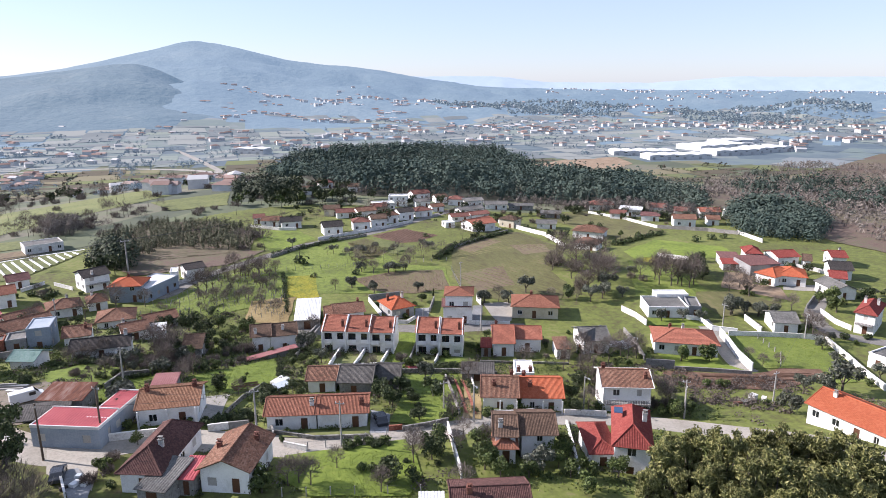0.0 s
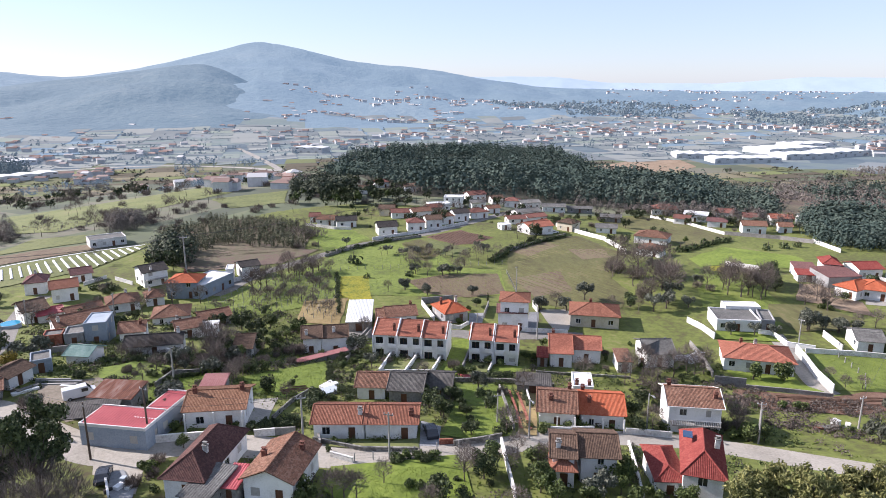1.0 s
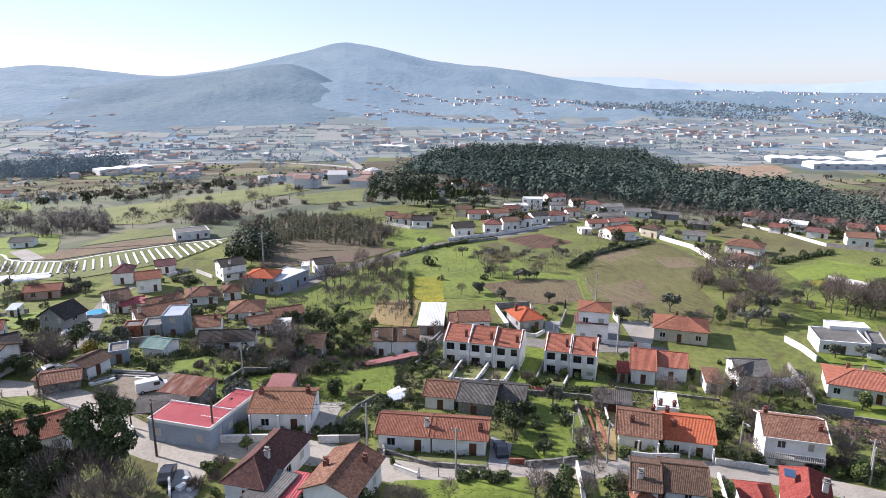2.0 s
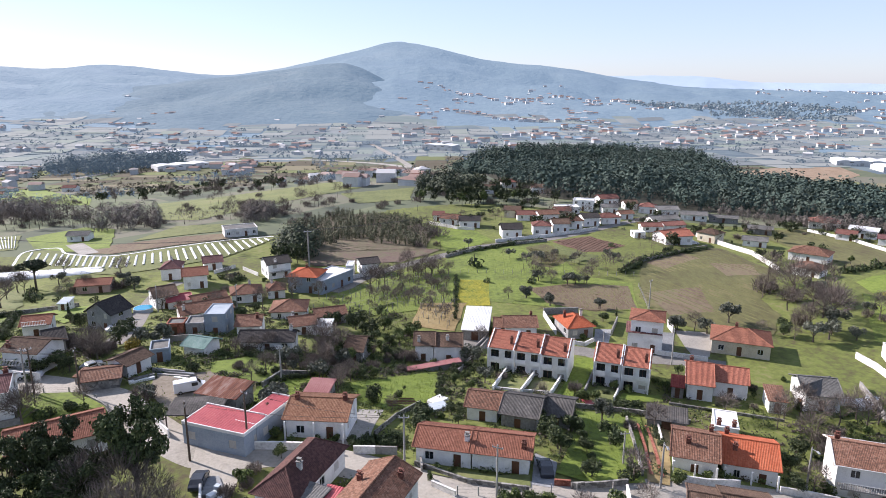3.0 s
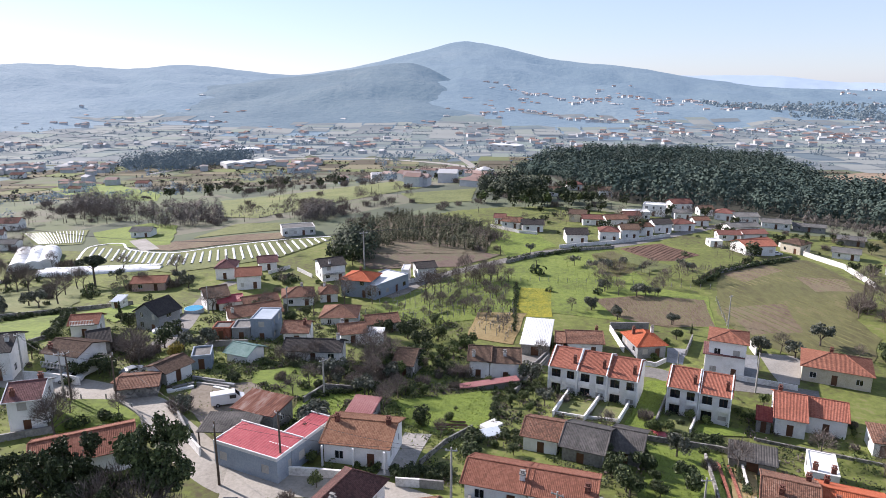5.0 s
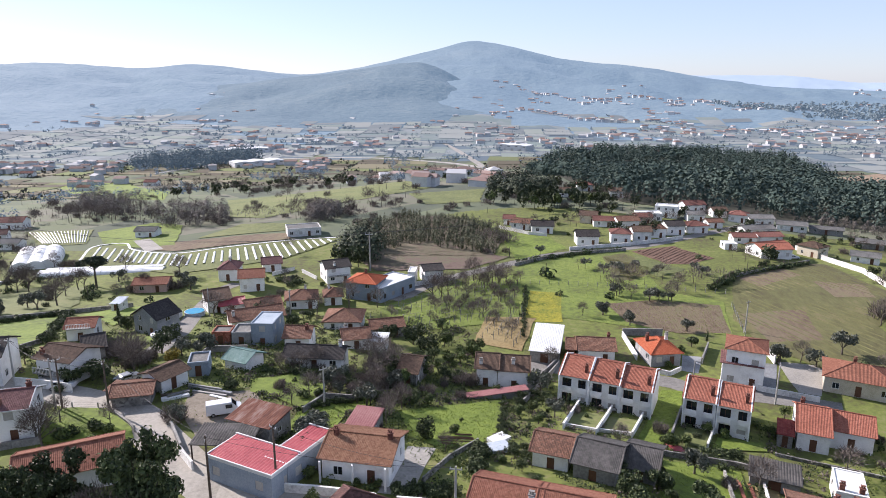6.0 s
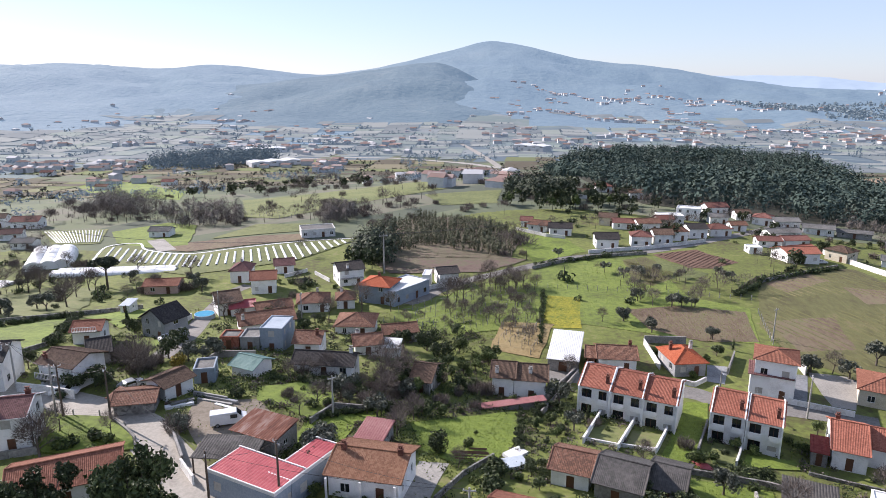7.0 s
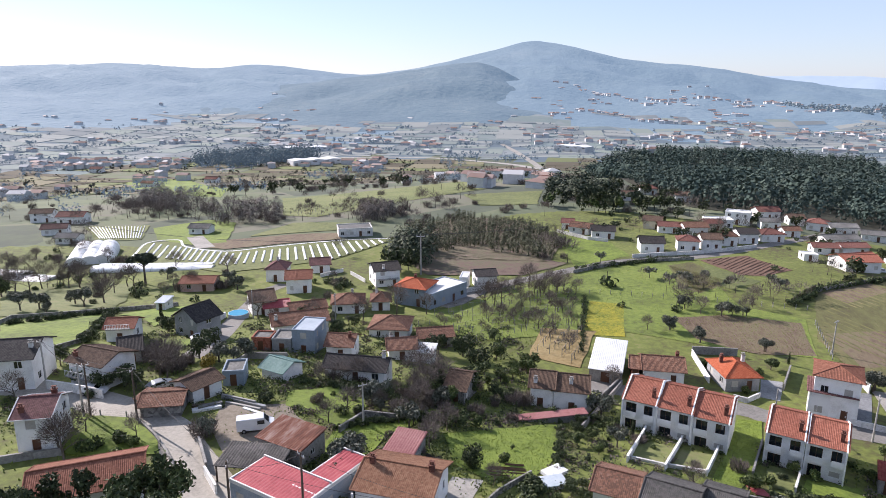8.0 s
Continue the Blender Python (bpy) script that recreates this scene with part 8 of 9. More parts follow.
garden_wall([(1.6, 115.6), (6.4, 115.0)], .5, wall_white, "low wall across a terrace garden")
garden_wall([(6.7, 115.2), (11.8, 115.9)], .5, wall_white, "low wall across a terrace garden")
garden_wall([(-15.4, 89.5), (-13.4, 97.0), (-10.5, 104.0)], .8, stone_wall, "dark stone wall between two gardens", cap=False)
garden_wall([(-9.0, 88.5), (-7.6, 80.6)], .8, wall_grey, "grey wall beside a front garden")

# ---- poles, cables, vehicles, loose things ----
P = {}
P[0] = utility_pole(-84.4, 101.9, 8, concrete=True, arm_turn=0)
P[1] = utility_pole(-72.4, 96.4, 8, concrete=True, arm_turn=37)
P[2] = utility_pole(-71.5, 96.7, 8, concrete=False, arm_turn=74)
P[3] = utility_pole(-64.2, 97.3, 8, concrete=False, arm_turn=111)
P[4] = utility_pole(-31.4, 83.0, 9, concrete=False, arm_turn=148)
P[5] = utility_pole(-10.1, 82.4, 7, concrete=True, arm_turn=5)
P[6] = utility_pole(42.0, 174.7, 7.5, concrete=True, arm_turn=42)
P[7] = utility_pole(38.5, 137.3, 8, concrete=True, arm_turn=79)
P[8] = utility_pole(-38.2, 80.1, 8.5, concrete=False, arm_turn=116)
P[9] = utility_pole(62.5, 86.5, 6.5, concrete=True, arm_turn=153)
P[10] = utility_pole(81.2, 87.6, 6, concrete=True, arm_turn=10)
P[11] = utility_pole(61.3, 84.5, 6, concrete=True, arm_turn=47)
P[12] = utility_pole(111.4, 116.3, 6.5, concrete=True, arm_turn=84)
P[13] = utility_pole(96.6, 126.3, 6.5, concrete=True, arm_turn=121)
P[14] = utility_pole(2.0, 75.6, 7, concrete=True, arm_turn=158)
P[15] = utility_pole(19.3, 87.9, 5, concrete=True, arm_turn=15)
P[16] = utility_pole(-34.4, 106.4, 6.5, concrete=True, arm_turn=52)
P[17] = utility_pole(-63.0, 159.0, 7, concrete=True, arm_turn=89)
P[18] = utility_pole(-81.3, 154.5, 7, concrete=True, arm_turn=126)
mast_top = mast(-58.3, 207.9, 12.0)
cable(P[0], P[1], 0.9)
cable(P[1], P[3], 0.9)
cable(P[3], P[8], 0.9)
cable(P[8], P[4], 0.9)
cable(P[4], P[5], 0.9)
cable(P[0], P[3], 0.9)
cable(P[8], P[5], 0.9)
cable(P[2], P[3], 0.9)
cable(P[12], P[13], 0.9)
cable(P[10], P[12], 0.9)
cable(P[1] + Vector((0.4, 0, 0)), P[0] + Vector((0.4, 0, 0)), 1.2)
for k in (-1.1, 0, 1.1):
    cable(mast_top + Vector((k, 0, 0)), Vector((60 + k, 330, 12)), 4, r=.03)
    cable(mast_top + Vector((k, 0, 0)), Vector((-190 + k, 200, 10)), 5, r=.03)
utility_pole(45.3, 90.8, 6.5, lamp=True)
utility_pole(24.6, 139.1, 6.5, lamp=True)
utility_pole(22.9, 81.9, 6.5, lamp=True)
car(-47.3, 99.9, 30, paint_white, "white delivery van parked in a yard", van=True)
car(-68.2, 107.2, 60, paint_silver, "silver car parked by a barn")
car(8.3, 82.6, 95, paint_dark, "dark car parked on a driveway")
car(-76.4, 102.6, 20, paint_white, "white car parked behind a wall")
car(76.0, 255.8, 10, paint_white, "white car parked by a hamlet house")
car(-34.7, 75.1, 100, paint_dark, "dark car parked by the road")
car(-78.9, 132.3, 40, paint_white, "white car parked on a lane")
stack("beam_stack", -53.2, 106.3, -8, [(0, 0, 0, 8, .5, .5, 0, metal_grey), (.5, -.8, 0, 6, .4, .3, 3, concrete_pole), (3, -1.5, 0, 4, .5, .25, -6, sheet_white), (-1, .1, .5, 6, .3, .25, 2, concrete_pole)], "loose pile of pale beams on a yard", "beams")
stack("board_pile", -57.1, 103.0, 40, [(0, 0, 0, 4, 1.0, .4, 0, sheet_white), (.5, .4, .4, 3.4, .7, .2, 8, sheet_grey), (-.4, .9, 0, 3, .5, .5, -12, wood_pole)], "pile of pale boards beside a barn", "boards")
stack("tarp_heap", -7.9, 102.6, 30, [(0, 0, 0, 4, 2.4, .6, 0, sheet_blue), (1.5, 2.2, 0, 3, 2, .5, 20, sheet_white)], "pale blue and white sheets over a woodpile", "tarpaulin")
stack("tarp_heap", 68.8, 121.4, 20, [(0, 0, 0, 4, 3, .8, 0, sheet_white), (3, 1.2, 0, 3, 2, .6, 25, sheet_blue), (-2, 2, 0, 3, 2.4, .5, -15, sheet_white)], "white and blue sheets heaped in a garden", "tarpaulin")
stack("junk_pile", 76.7, 88.3, 10, [(0, 0, 0, 3, 1, .6, 0, sheet_grey), (1.8, .8, 0, 1.2, 1.2, 1, 15, sheet_white), (-2, .4, 0, 2, .6, .4, -20, sheet_rust), (3.2, -.4, 0, .8, .8, .8, 30, plaster_white)], "scrap and pale boxes on rough ground", "scrap")
patch("terrace", [(-34.8, 75.9), (-32.8, 76.8), (-29.9, 72.1), (-29.5, 69.2), (-31.9, 69.7)], paving_blue, 0.246, "paved terrace with loose things", "terrace", ragged=0.1)
stack("junk_pile", -31.9, 72.5, 60, [(0, 0, 0, 1.2, .8, .7, 0, plastic_film), (1.2, .6, 0, .7, .7, .9, 20, sheet_blue), (-1, .8, 0, 1, .5, .5, -30, tile_dark), (.4, -1.2, 0, .9, .6, .6, 10, sheet_white)], "crates and drums on a paved terrace", "scrap")
garden_wall([(-34.7, 75.6), (-32.2, 69.8)], 1.0, wall_white, "pale wall round a paved terrace")

# ---- trees and garden plants ----
tree("oak", -41.0, 72.3, 1.90, 0.80)
tree("oak", -50.6, 70.3, 1.60, 0.85)
tree("oak", -55.5, 69.5, 1.30, 0.95)
tree("oak", -45.5, 68.5, 1.20, 1.00)
tree("oak", -47.5, 67.0, 1.00, 1.10)
tree("oak", -51.3, 64.7, 1.00, 1.00)
tree("oak", -58.0, 66.0, 1.20, 0.90)
tree("oak", -43.8, 65.6, 0.80, 1.00)
tree("bare", -44.3, 70.1, 1.30, 1.00)
tree("bare", -39.7, 67.7, 1.40, 1.00)
tree("bare", -36.5, 67.1, 1.20, 1.00)
tree("bare", -44.9, 67.7, 1.30, 1.00)
tree("bare", -36.7, 63.7, 1.20, 1.00)
tree("bare", -39.8, 63.9, 1.20, 1.00)
tree("bare", -33.5, 64.5, 1.10, 1.00)
tree("gum", 36.4, 48.8, 1.75, 1.00)
tree("gum", 39.5, 49.0, 1.80, 1.00)
tree("gum", 41.5, 46.2, 2.00, 1.00)
tree("gum", 42.3, 42.4, 1.85, 1.00)
tree("gum", 44.8, 41.6, 1.95, 1.00)
tree("gum", 46.7, 39.9, 1.85, 1.00)
tree("gum", 49.9, 39.0, 1.80, 1.00)
tree("gum", 54.3, 40.8, 1.95, 1.00)
tree("gum", 39.1, 45.0, 1.60, 1.00)
tree("gum", 36.4, 46.6, 1.40, 1.00)
tree("gum", 40.2, 41.7, 1.50, 1.00)
tree("gum", 44.2, 39.6, 1.60, 1.00)
tree("gum", 47.3, 38.0, 1.60, 1.00)
tree("gum", 51.6, 37.8, 1.60, 1.00)
tree("gum", 55.1, 39.3, 1.80, 1.00)
tree("gum", 33.6, 47.4, 1.30, 1.00)
tree("gum", 58.7, 39.9, 1.80, 1.00)
tree("gum", 36.8, 43.0, 1.30, 1.00)
tree("gum", 42.1, 40.6, 1.40, 1.00)
tree("gum", 47.8, 49.2, 1.75, 1.00)
tree("gum", 50.8, 48.1, 1.85, 1.00)
tree("gum", 52.8, 46.2, 1.85, 1.00)
tree("gum", 56.6, 45.9, 1.80, 1.00)
tree("olive", 10.1, 179.9, 1.30, 1.00)
tree("olive", 16.1, 173.6, 1.20, 1.00)
tree("olive", 28.9, 172.0, 0.90, 1.00)
tree("olive", 44.9, 157.9, 1.30, 1.00)
tree("olive", -2.9, 131.4, 1.50, 1.00)
tree("olive", -0.1, 119.4, 1.00, 1.00)
tree("olive", 27.7, 195.5, 0.90, 1.00)
tree("olive", 23.0, 196.0, 1.00, 1.00)
tree("dark", 28.2, 162.4, 0.64, 1.00)
tree("dark", -3.6, 121.7, 0.33, 1.00)
tree("dark", -5.7, 126.1, 0.42, 1.00)
tree("dark", -2.0, 117.3, 0.40, 1.00)
tree("bush", 27.2, 122.4, 1.00, 1.00)
tree("bush", 26.0, 159.6, 0.90, 1.00)
tree("bush", 16.1, 161.1, 1.00, 1.00)
tree("bush", 22.1, 150.0, 1.00, 1.00)
tree("bush", 10.5, 117.4, 0.70, 1.00)
tree("bush", 4.9, 121.1, 0.50, 1.00)
tree("bush", 17.7, 115.5, 1.20, 1.00)
tree("bush", 19.7, 117.5, 1.00, 1.00)
tree("broad", 34.2, 124.8, 0.56, 1.00)
tree("broad", 24.3, 122.8, 0.48, 1.00)
tree("broad", 38.5, 131.8, 0.56, 1.00)
tree("broad", 16.8, 113.5, 0.64, 1.00)
tree("cypress", 2.0, 124.0, 0.55, 1.00)
tree("cypress", 32.1, 166.3, 0.50, 1.00)
tree("bare", 5.1, 178.6, 0.60, 1.00)
tree("bare", -1.5, 146.2, 0.70, 1.00)
tree("bush", -18.0, 101.9, 0.90, 1.00)
tree("bush", -26.4, 85.3, 0.80, 1.00)
tree("bush", -24.1, 84.7, 0.80, 1.00)
tree("bush", -21.1, 85.5, 0.70, 1.00)
tree("bush", -20.5, 86.8, 0.70, 1.00)
tree("bush", -29.3, 86.6, 1.00, 1.00)
tree("bush", -22.8, 86.4, 0.60, 1.00)
tree("bush", -14.4, 105.6, 0.90, 1.00)
tree("olive", -31.3, 94.1, 1.40, 1.00)
tree("olive", -29.6, 93.0, 1.10, 1.00)
tree("olive", -31.1, 90.7, 1.20, 1.00)
tree("olive", -32.2, 97.8, 1.00, 1.00)
tree("olive", -27.2, 119.5, 1.10, 1.00)
tree("dark", -5.1, 100.6, 0.42, 1.00)
tree("dark", -3.8, 96.8, 0.42, 1.00)
tree("dark", -26.4, 110.2, 0.72, 1.00)
tree("dark", -28.4, 110.4, 0.64, 1.00)
tree("dark", -34.8, 114.9, 0.72, 1.00)
tree("dark", -7.3, 106.2, 0.34, 1.00)
tree("dark", -6.2, 111.2, 0.21, 1.00)
tree("bare", -24.6, 107.5, 0.70, 1.00)
tree("bare", -14.4, 99.0, 0.50, 1.00)
tree("bare", -23.7, 111.6, 0.70, 1.00)
tree("bare", -29.3, 116.6, 0.80, 1.00)
tree("bare", -24.2, 104.3, 0.70, 1.00)
tree("bare", -39.1, 105.1, 0.60, 1.00)
tree("broad", -26.4, 81.6, 0.48, 1.00)
tree("broad", -14.0, 110.5, 0.20, 1.00)
row_of("dbush", (-17.5, 86.2), (-14.6, 86.9), 7, 0.75, 0.8, 1)
row_of("dbush", (-14.2, 87.0), (-10.5, 88.5), 8, 0.7, 0.8, 1)
row_of("dbush", (-9.0, 102.4), (-10.3, 93.8), 10, 0.9, 0.8, 4)
tree("dark", -3.4, 100.1, 0.42, 1.00)
tree("dark", 0.0, 100.5, 0.42, 1.00)
tree("dark", -5.4, 101.8, 0.42, 1.00)
tree("dark", 9.2, 93.7, 0.72, 1.00)
tree("dark", 18.7, 94.5, 0.88, 1.00)
tree("dark", 7.8, 65.4, 0.80, 1.00)
tree("dark", 10.5, 64.3, 0.48, 1.00)
tree("dark", 13.4, 97.4, 0.72, 1.00)
tree("dark", 13.9, 69.5, 0.72, 1.00)
tree("dark", 10.9, 89.0, 0.80, 1.00)
tree("dark", 8.5, 98.9, 0.64, 1.00)
tree("broad", 10.6, 90.1, 0.88, 1.00)
tree("broad", 14.2, 71.3, 0.80, 1.00)
tree("broad", 15.8, 72.7, 0.80, 1.00)
tree("broad", -9.4, 68.4, 0.88, 1.00)
tree("broad", 22.0, 71.8, 0.80, 1.00)
tree("broad", 21.2, 66.6, 0.88, 1.00)
tree("broad", -8.4, 66.3, 0.72, 1.00)
tree("olive", 19.2, 105.3, 1.20, 1.00)
tree("bare", 19.7, 82.7, 0.80, 1.00)
tree("bare", 11.7, 71.1, 0.70, 1.00)
tree("bare", -2.4, 66.5, 0.70, 1.00)
tree("bare", -3.8, 67.3, 0.70, 1.00)
tree("bare", 17.6, 70.8, 0.60, 1.00)
tree("bare", 19.7, 75.7, 0.60, 1.00)
tree("bare", 6.3, 63.2, 0.60, 1.00)
tree("bare", -5.2, 67.1, 0.70, 1.00)
tree("bush", 4.5, 68.3, 0.80, 1.00)
tree("bush", 3.2, 75.3, 0.80, 1.00)
tree("bush", 4.4, 75.4, 0.80, 1.00)
tree("bush", 6.3, 75.3, 0.80, 1.00)
tree("bush", 8.2, 75.7, 0.80, 1.00)
tree("bush", -6.2, 78.7, 0.50, 1.00)
tree("bush", -5.5, 81.5, 0.60, 1.00)
tree("bush", -3.9, 81.1, 0.50, 1.00)
tree("bush", 1.6, 82.2, 0.60, 1.00)
tree("bush", 25.6, 84.7, 0.70, 1.00)
tree("dbush", 19.9, 84.7, 1.30, 1.00)
tree("dbush", 18.4, 82.7, 0.90, 1.00)
row_of("dbush", (22.5, 113.8), (27.2, 114.3), 10, 0.8, 0.8, 6)
row_of("dbush", (2.5, 74.8), (8.8, 75.2), 9, 0.6, 0.8, 7)
tree("broad", 20.4, 65.8, 0.72, 1.00)
tree("broad", 20.9, 72.1, 0.72, 1.00)
tree("broad", 32.7, 69.2, 0.88, 1.00)
tree("broad", 29.7, 68.2, 0.80, 1.00)
tree("broad", 60.6, 86.0, 0.72, 1.00)
tree("broad", 33.6, 62.3, 0.72, 1.00)
tree("broad", 37.9, 62.2, 0.72, 1.00)
tree("broad", 31.2, 62.5, 0.64, 1.00)
tree("broad", 25.6, 63.0, 0.64, 1.00)
tree("broad", 21.9, 63.5, 0.64, 1.00)
tree("olive", 28.2, 64.9, 1.00, 1.00)
tree("olive", 26.7, 63.9, 0.90, 1.00)
tree("bare", 45.8, 89.7, 0.80, 1.00)
tree("bare", 60.8, 90.0, 0.90, 1.00)
tree("bare", 52.5, 106.1, 1.00, 1.00)
tree("bare", 64.5, 111.8, 1.00, 1.00)
tree("bare", 60.8, 113.6, 1.00, 1.00)
tree("bare", 56.2, 111.4, 1.00, 1.00)
tree("bare", 67.7, 114.3, 1.00, 1.00)
tree("bare", 55.8, 116.9, 1.00, 1.00)
tree("bare", 52.4, 115.4, 0.90, 1.00)
tree("bare", 64.8, 116.1, 1.00, 1.00)
tree("bush", 47.8, 90.8, 1.00, 1.00)
tree("bush", 58.2, 87.1, 1.00, 1.00)
tree("bush", 60.1, 87.7, 1.00, 1.00)
tree("bush", 32.7, 89.4, 0.80, 1.00)
tree("bush", 30.7, 88.4, 0.80, 1.00)
tree("bush", 25.9, 85.1, 1.00, 1.00)
tree("bush", 39.3, 90.4, 0.70, 1.00)
tree("yellow", 51.9, 92.1, 0.90, 1.00)
tree("dark", 48.4, 101.4, 0.80, 1.00)
tree("dark", 45.4, 96.2, 0.72, 1.00)
tree("dark", 63.9, 94.3, 0.64, 1.00)
tree("dark", 42.7, 88.6, 0.64, 1.00)
tree("orange", 76.2, 110.5, 1.50, 1.00)
tree("orange", 82.1, 109.2, 1.50, 1.00)
tree("olive", 84.8, 134.3, 1.10, 1.00)
tree("olive", 90.2, 133.4, 1.00, 1.00)
tree("olive", 94.9, 132.8, 1.00, 1.00)
tree("olive", 104.5, 134.7, 1.80, 1.00)
tree("olive", 96.0, 87.8, 2.00, 1.00)
tree("olive", 92.9, 88.7, 1.50, 1.00)
tree("olive", 79.7, 81.4, 1.40, 1.00)
tree("olive", 89.3, 89.7, 1.20, 1.00)
tree("olive", 110.8, 132.4, 1.20, 1.00)
tree("bush", 73.9, 97.7, 1.00, 1.00)
tree("bush", 76.5, 96.4, 1.10, 1.00)
tree("bush", 72.4, 116.4, 0.80, 1.00)
tree("bush", 78.1, 96.6, 0.80, 1.00)
tree("bush", 79.0, 86.4, 0.70, 1.00)
tree("bush", 81.3, 85.8, 0.70, 1.00)
tree("bare", 59.8, 88.3, 0.80, 1.00)
tree("bare", 75.2, 86.3, 0.50, 1.00)
tree("bare", 91.7, 104.6, 0.50, 1.00)
tree("bare", 94.9, 103.9, 0.50, 1.00)
tree("bare", 91.2, 108.5, 0.50, 1.00)
tree("dark", 60.9, 85.7, 0.64, 1.00)
tree("dark", 150.4, 139.0, 0.72, 1.00)
tree("dark", 110.5, 123.4, 0.48, 1.00)
tree("broad", 136.6, 137.0, 1.12, 1.00)
tree("broad", 134.1, 138.5, 0.88, 1.00)
tree("broad", 60.5, 85.8, 0.72, 1.00)
tree("broad", 62.8, 85.2, 0.64, 1.00)
tree("dark", 117.6, 172.4, 1.20, 1.00)
tree("dark", 115.8, 165.3, 0.80, 1.00)
tree("dark", 148.3, 137.7, 0.88, 1.00)
tree("dark", 126.9, 185.3, 0.80, 1.00)
tree("olive", 105.3, 135.2, 1.70, 1.00)
tree("olive", 111.2, 132.5, 1.20, 1.00)
tree("olive", 114.1, 131.9, 1.20, 1.00)
tree("olive", 108.4, 134.6, 1.20, 1.00)
tree("bare", 116.1, 152.6, 0.90, 1.00)
tree("bare", 107.1, 158.3, 1.20, 1.00)
tree("bare", 105.9, 160.4, 1.20, 1.00)
tree("bare", 122.3, 134.6, 0.80, 1.00)
tree("broad", 132.7, 130.8, 1.20, 1.00)
tree("broad", 128.8, 154.4, 0.64, 1.00)
tree("broad", 134.8, 136.5, 0.80, 1.00)
tree("dbush", 117.7, 122.8, 0.90, 1.00)
tree("dbush", 120.5, 114.5, 1.00, 1.00)
tree("dbush", 125.7, 113.4, 1.00, 1.00)
scatter(['bare', 'bare', 'bare', 'scrub', 'olive'], [(81.8, 205.3), (93.8, 206.9), (100.2, 190.6), (96.7, 170.6), (88.4, 155.9), (79.9, 151.4), (74.5, 154.6), (74.1, 170.6), (74.2, 186.9)], 27, 1.35, 31)
scatter(['bare', 'bare', 'scrub'], [(96.7, 170.6), (107.6, 176.3), (113.9, 166.8), (109.2, 158.0), (98.7, 160.3)], 13, 1.3, 32)
tree("olive", 58.8, 164.1, 1.60, 1.00)
tree("olive", 51.2, 156.0, 1.30, 1.00)
tree("olive", 44.3, 157.1, 1.30, 1.00)
tree("olive", 73.7, 152.7, 1.50, 1.00)
tree("olive", 84.2, 154.6, 1.20, 1.00)
tree("olive", 80.1, 157.7, 1.20, 1.00)
tree("bare", 48.9, 158.1, 0.80, 1.00)
tree("bare", 63.9, 156.9, 0.60, 1.00)
tree("bare", 70.0, 153.5, 0.60, 1.00)
tree("dark", 69.0, 156.9, 0.96, 1.00)
tree("dark", 117.9, 173.4, 1.28, 1.00)
tree("dark", 117.8, 168.0, 0.80, 1.00)
tree("dark", 93.6, 236.9, 0.80, 1.00)
tree("dark", 97.8, 233.8, 0.88, 1.00)
tree("broad", 121.1, 231.8, 0.72, 1.00)
tree("broad", 128.4, 231.3, 0.56, 1.00)
tree("dbush", 125.3, 260.7, 1.20, 1.00)
tree("dbush", 122.6, 264.6, 1.20, 1.00)
tree("dbush", 145.5, 216.6, 1.50, 1.00)
tree("dbush", 152.8, 218.6, 1.50, 1.00)
tree("dbush", 159.6, 219.8, 1.30, 1.00)
tree("dbush", 60.7, 157.6, 1.00, 1.00)
row_of("dbush", (111.2, 217.3), (142.3, 237.0), 22, 1.2, 0.8, 8)
row_of("dark", (96.5, 291.9), (139.8, 306.8), 14, 0.54, 3, 9)
row_of("olive", (139.2, 286.0), (184.5, 253.4), 10, 1.3, 4, 10)
tree("bare", 10.5, 209.7, 0.90, 1.00)
tree("bare", 13.2, 201.7, 0.90, 1.00)
tree("bare", 15.3, 198.1, 0.80, 1.00)
tree("bare", 18.0, 193.6, 0.80, 1.00)
tree("bare", 28.4, 195.2, 0.90, 1.00)
tree("bare", -20.0, 202.3, 1.00, 1.00)
tree("bare", -17.5, 198.2, 1.00, 1.00)
tree("bare", -16.3, 203.8, 1.00, 1.00)
tree("bare", -23.3, 198.2, 0.90, 1.00)
tree("bare", 36.5, 207.8, 0.90, 1.00)
tree("bare", 40.0, 210.5, 0.90, 1.00)
tree("bare", -25.6, 203.0, 1.20, 1.00)
tree("bare", 27.2, 217.1, 0.70, 1.00)
tree("bare", 4.4, 222.4, 0.60, 1.00)
tree("olive", 22.6, 193.5, 1.30, 1.00)
tree("olive", 10.2, 180.0, 1.00, 1.00)
tree("olive", -8.1, 236.9, 1.20, 1.00)
tree("olive", 15.9, 176.2, 0.90, 1.00)
tree("olive", 25.1, 194.4, 1.00, 1.00)
tree("olive", 28.6, 172.2, 0.90, 1.00)
tree("olive", 14.4, 196.8, 1.20, 1.00)
tree("dbush", -0.6, 193.8, 0.90, 1.00)
tree("dbush", -5.2, 211.7, 2.00, 1.00)
tree("dbush", 12.2, 193.8, 1.20, 1.00)
tree("dbush", 7.0, 243.9, 1.20, 1.00)
tree("dbush", 43.3, 244.3, 1.00, 1.00)
row_of("dbush", (-10.3, 199.5), (-8.2, 160.7), 34, 0.5, 0.3, 11)
row_of("dbush", (41.1, 207.4), (51.5, 225.3), 22, 1.1, 0.6, 12)
row_of("dbush", (51.5, 225.3), (78.8, 248.8), 26, 1.0, 0.6, 13)
row_of("olive", (9.5, 221.2), (42.8, 221.0), 10, 1.0, 6, 14)
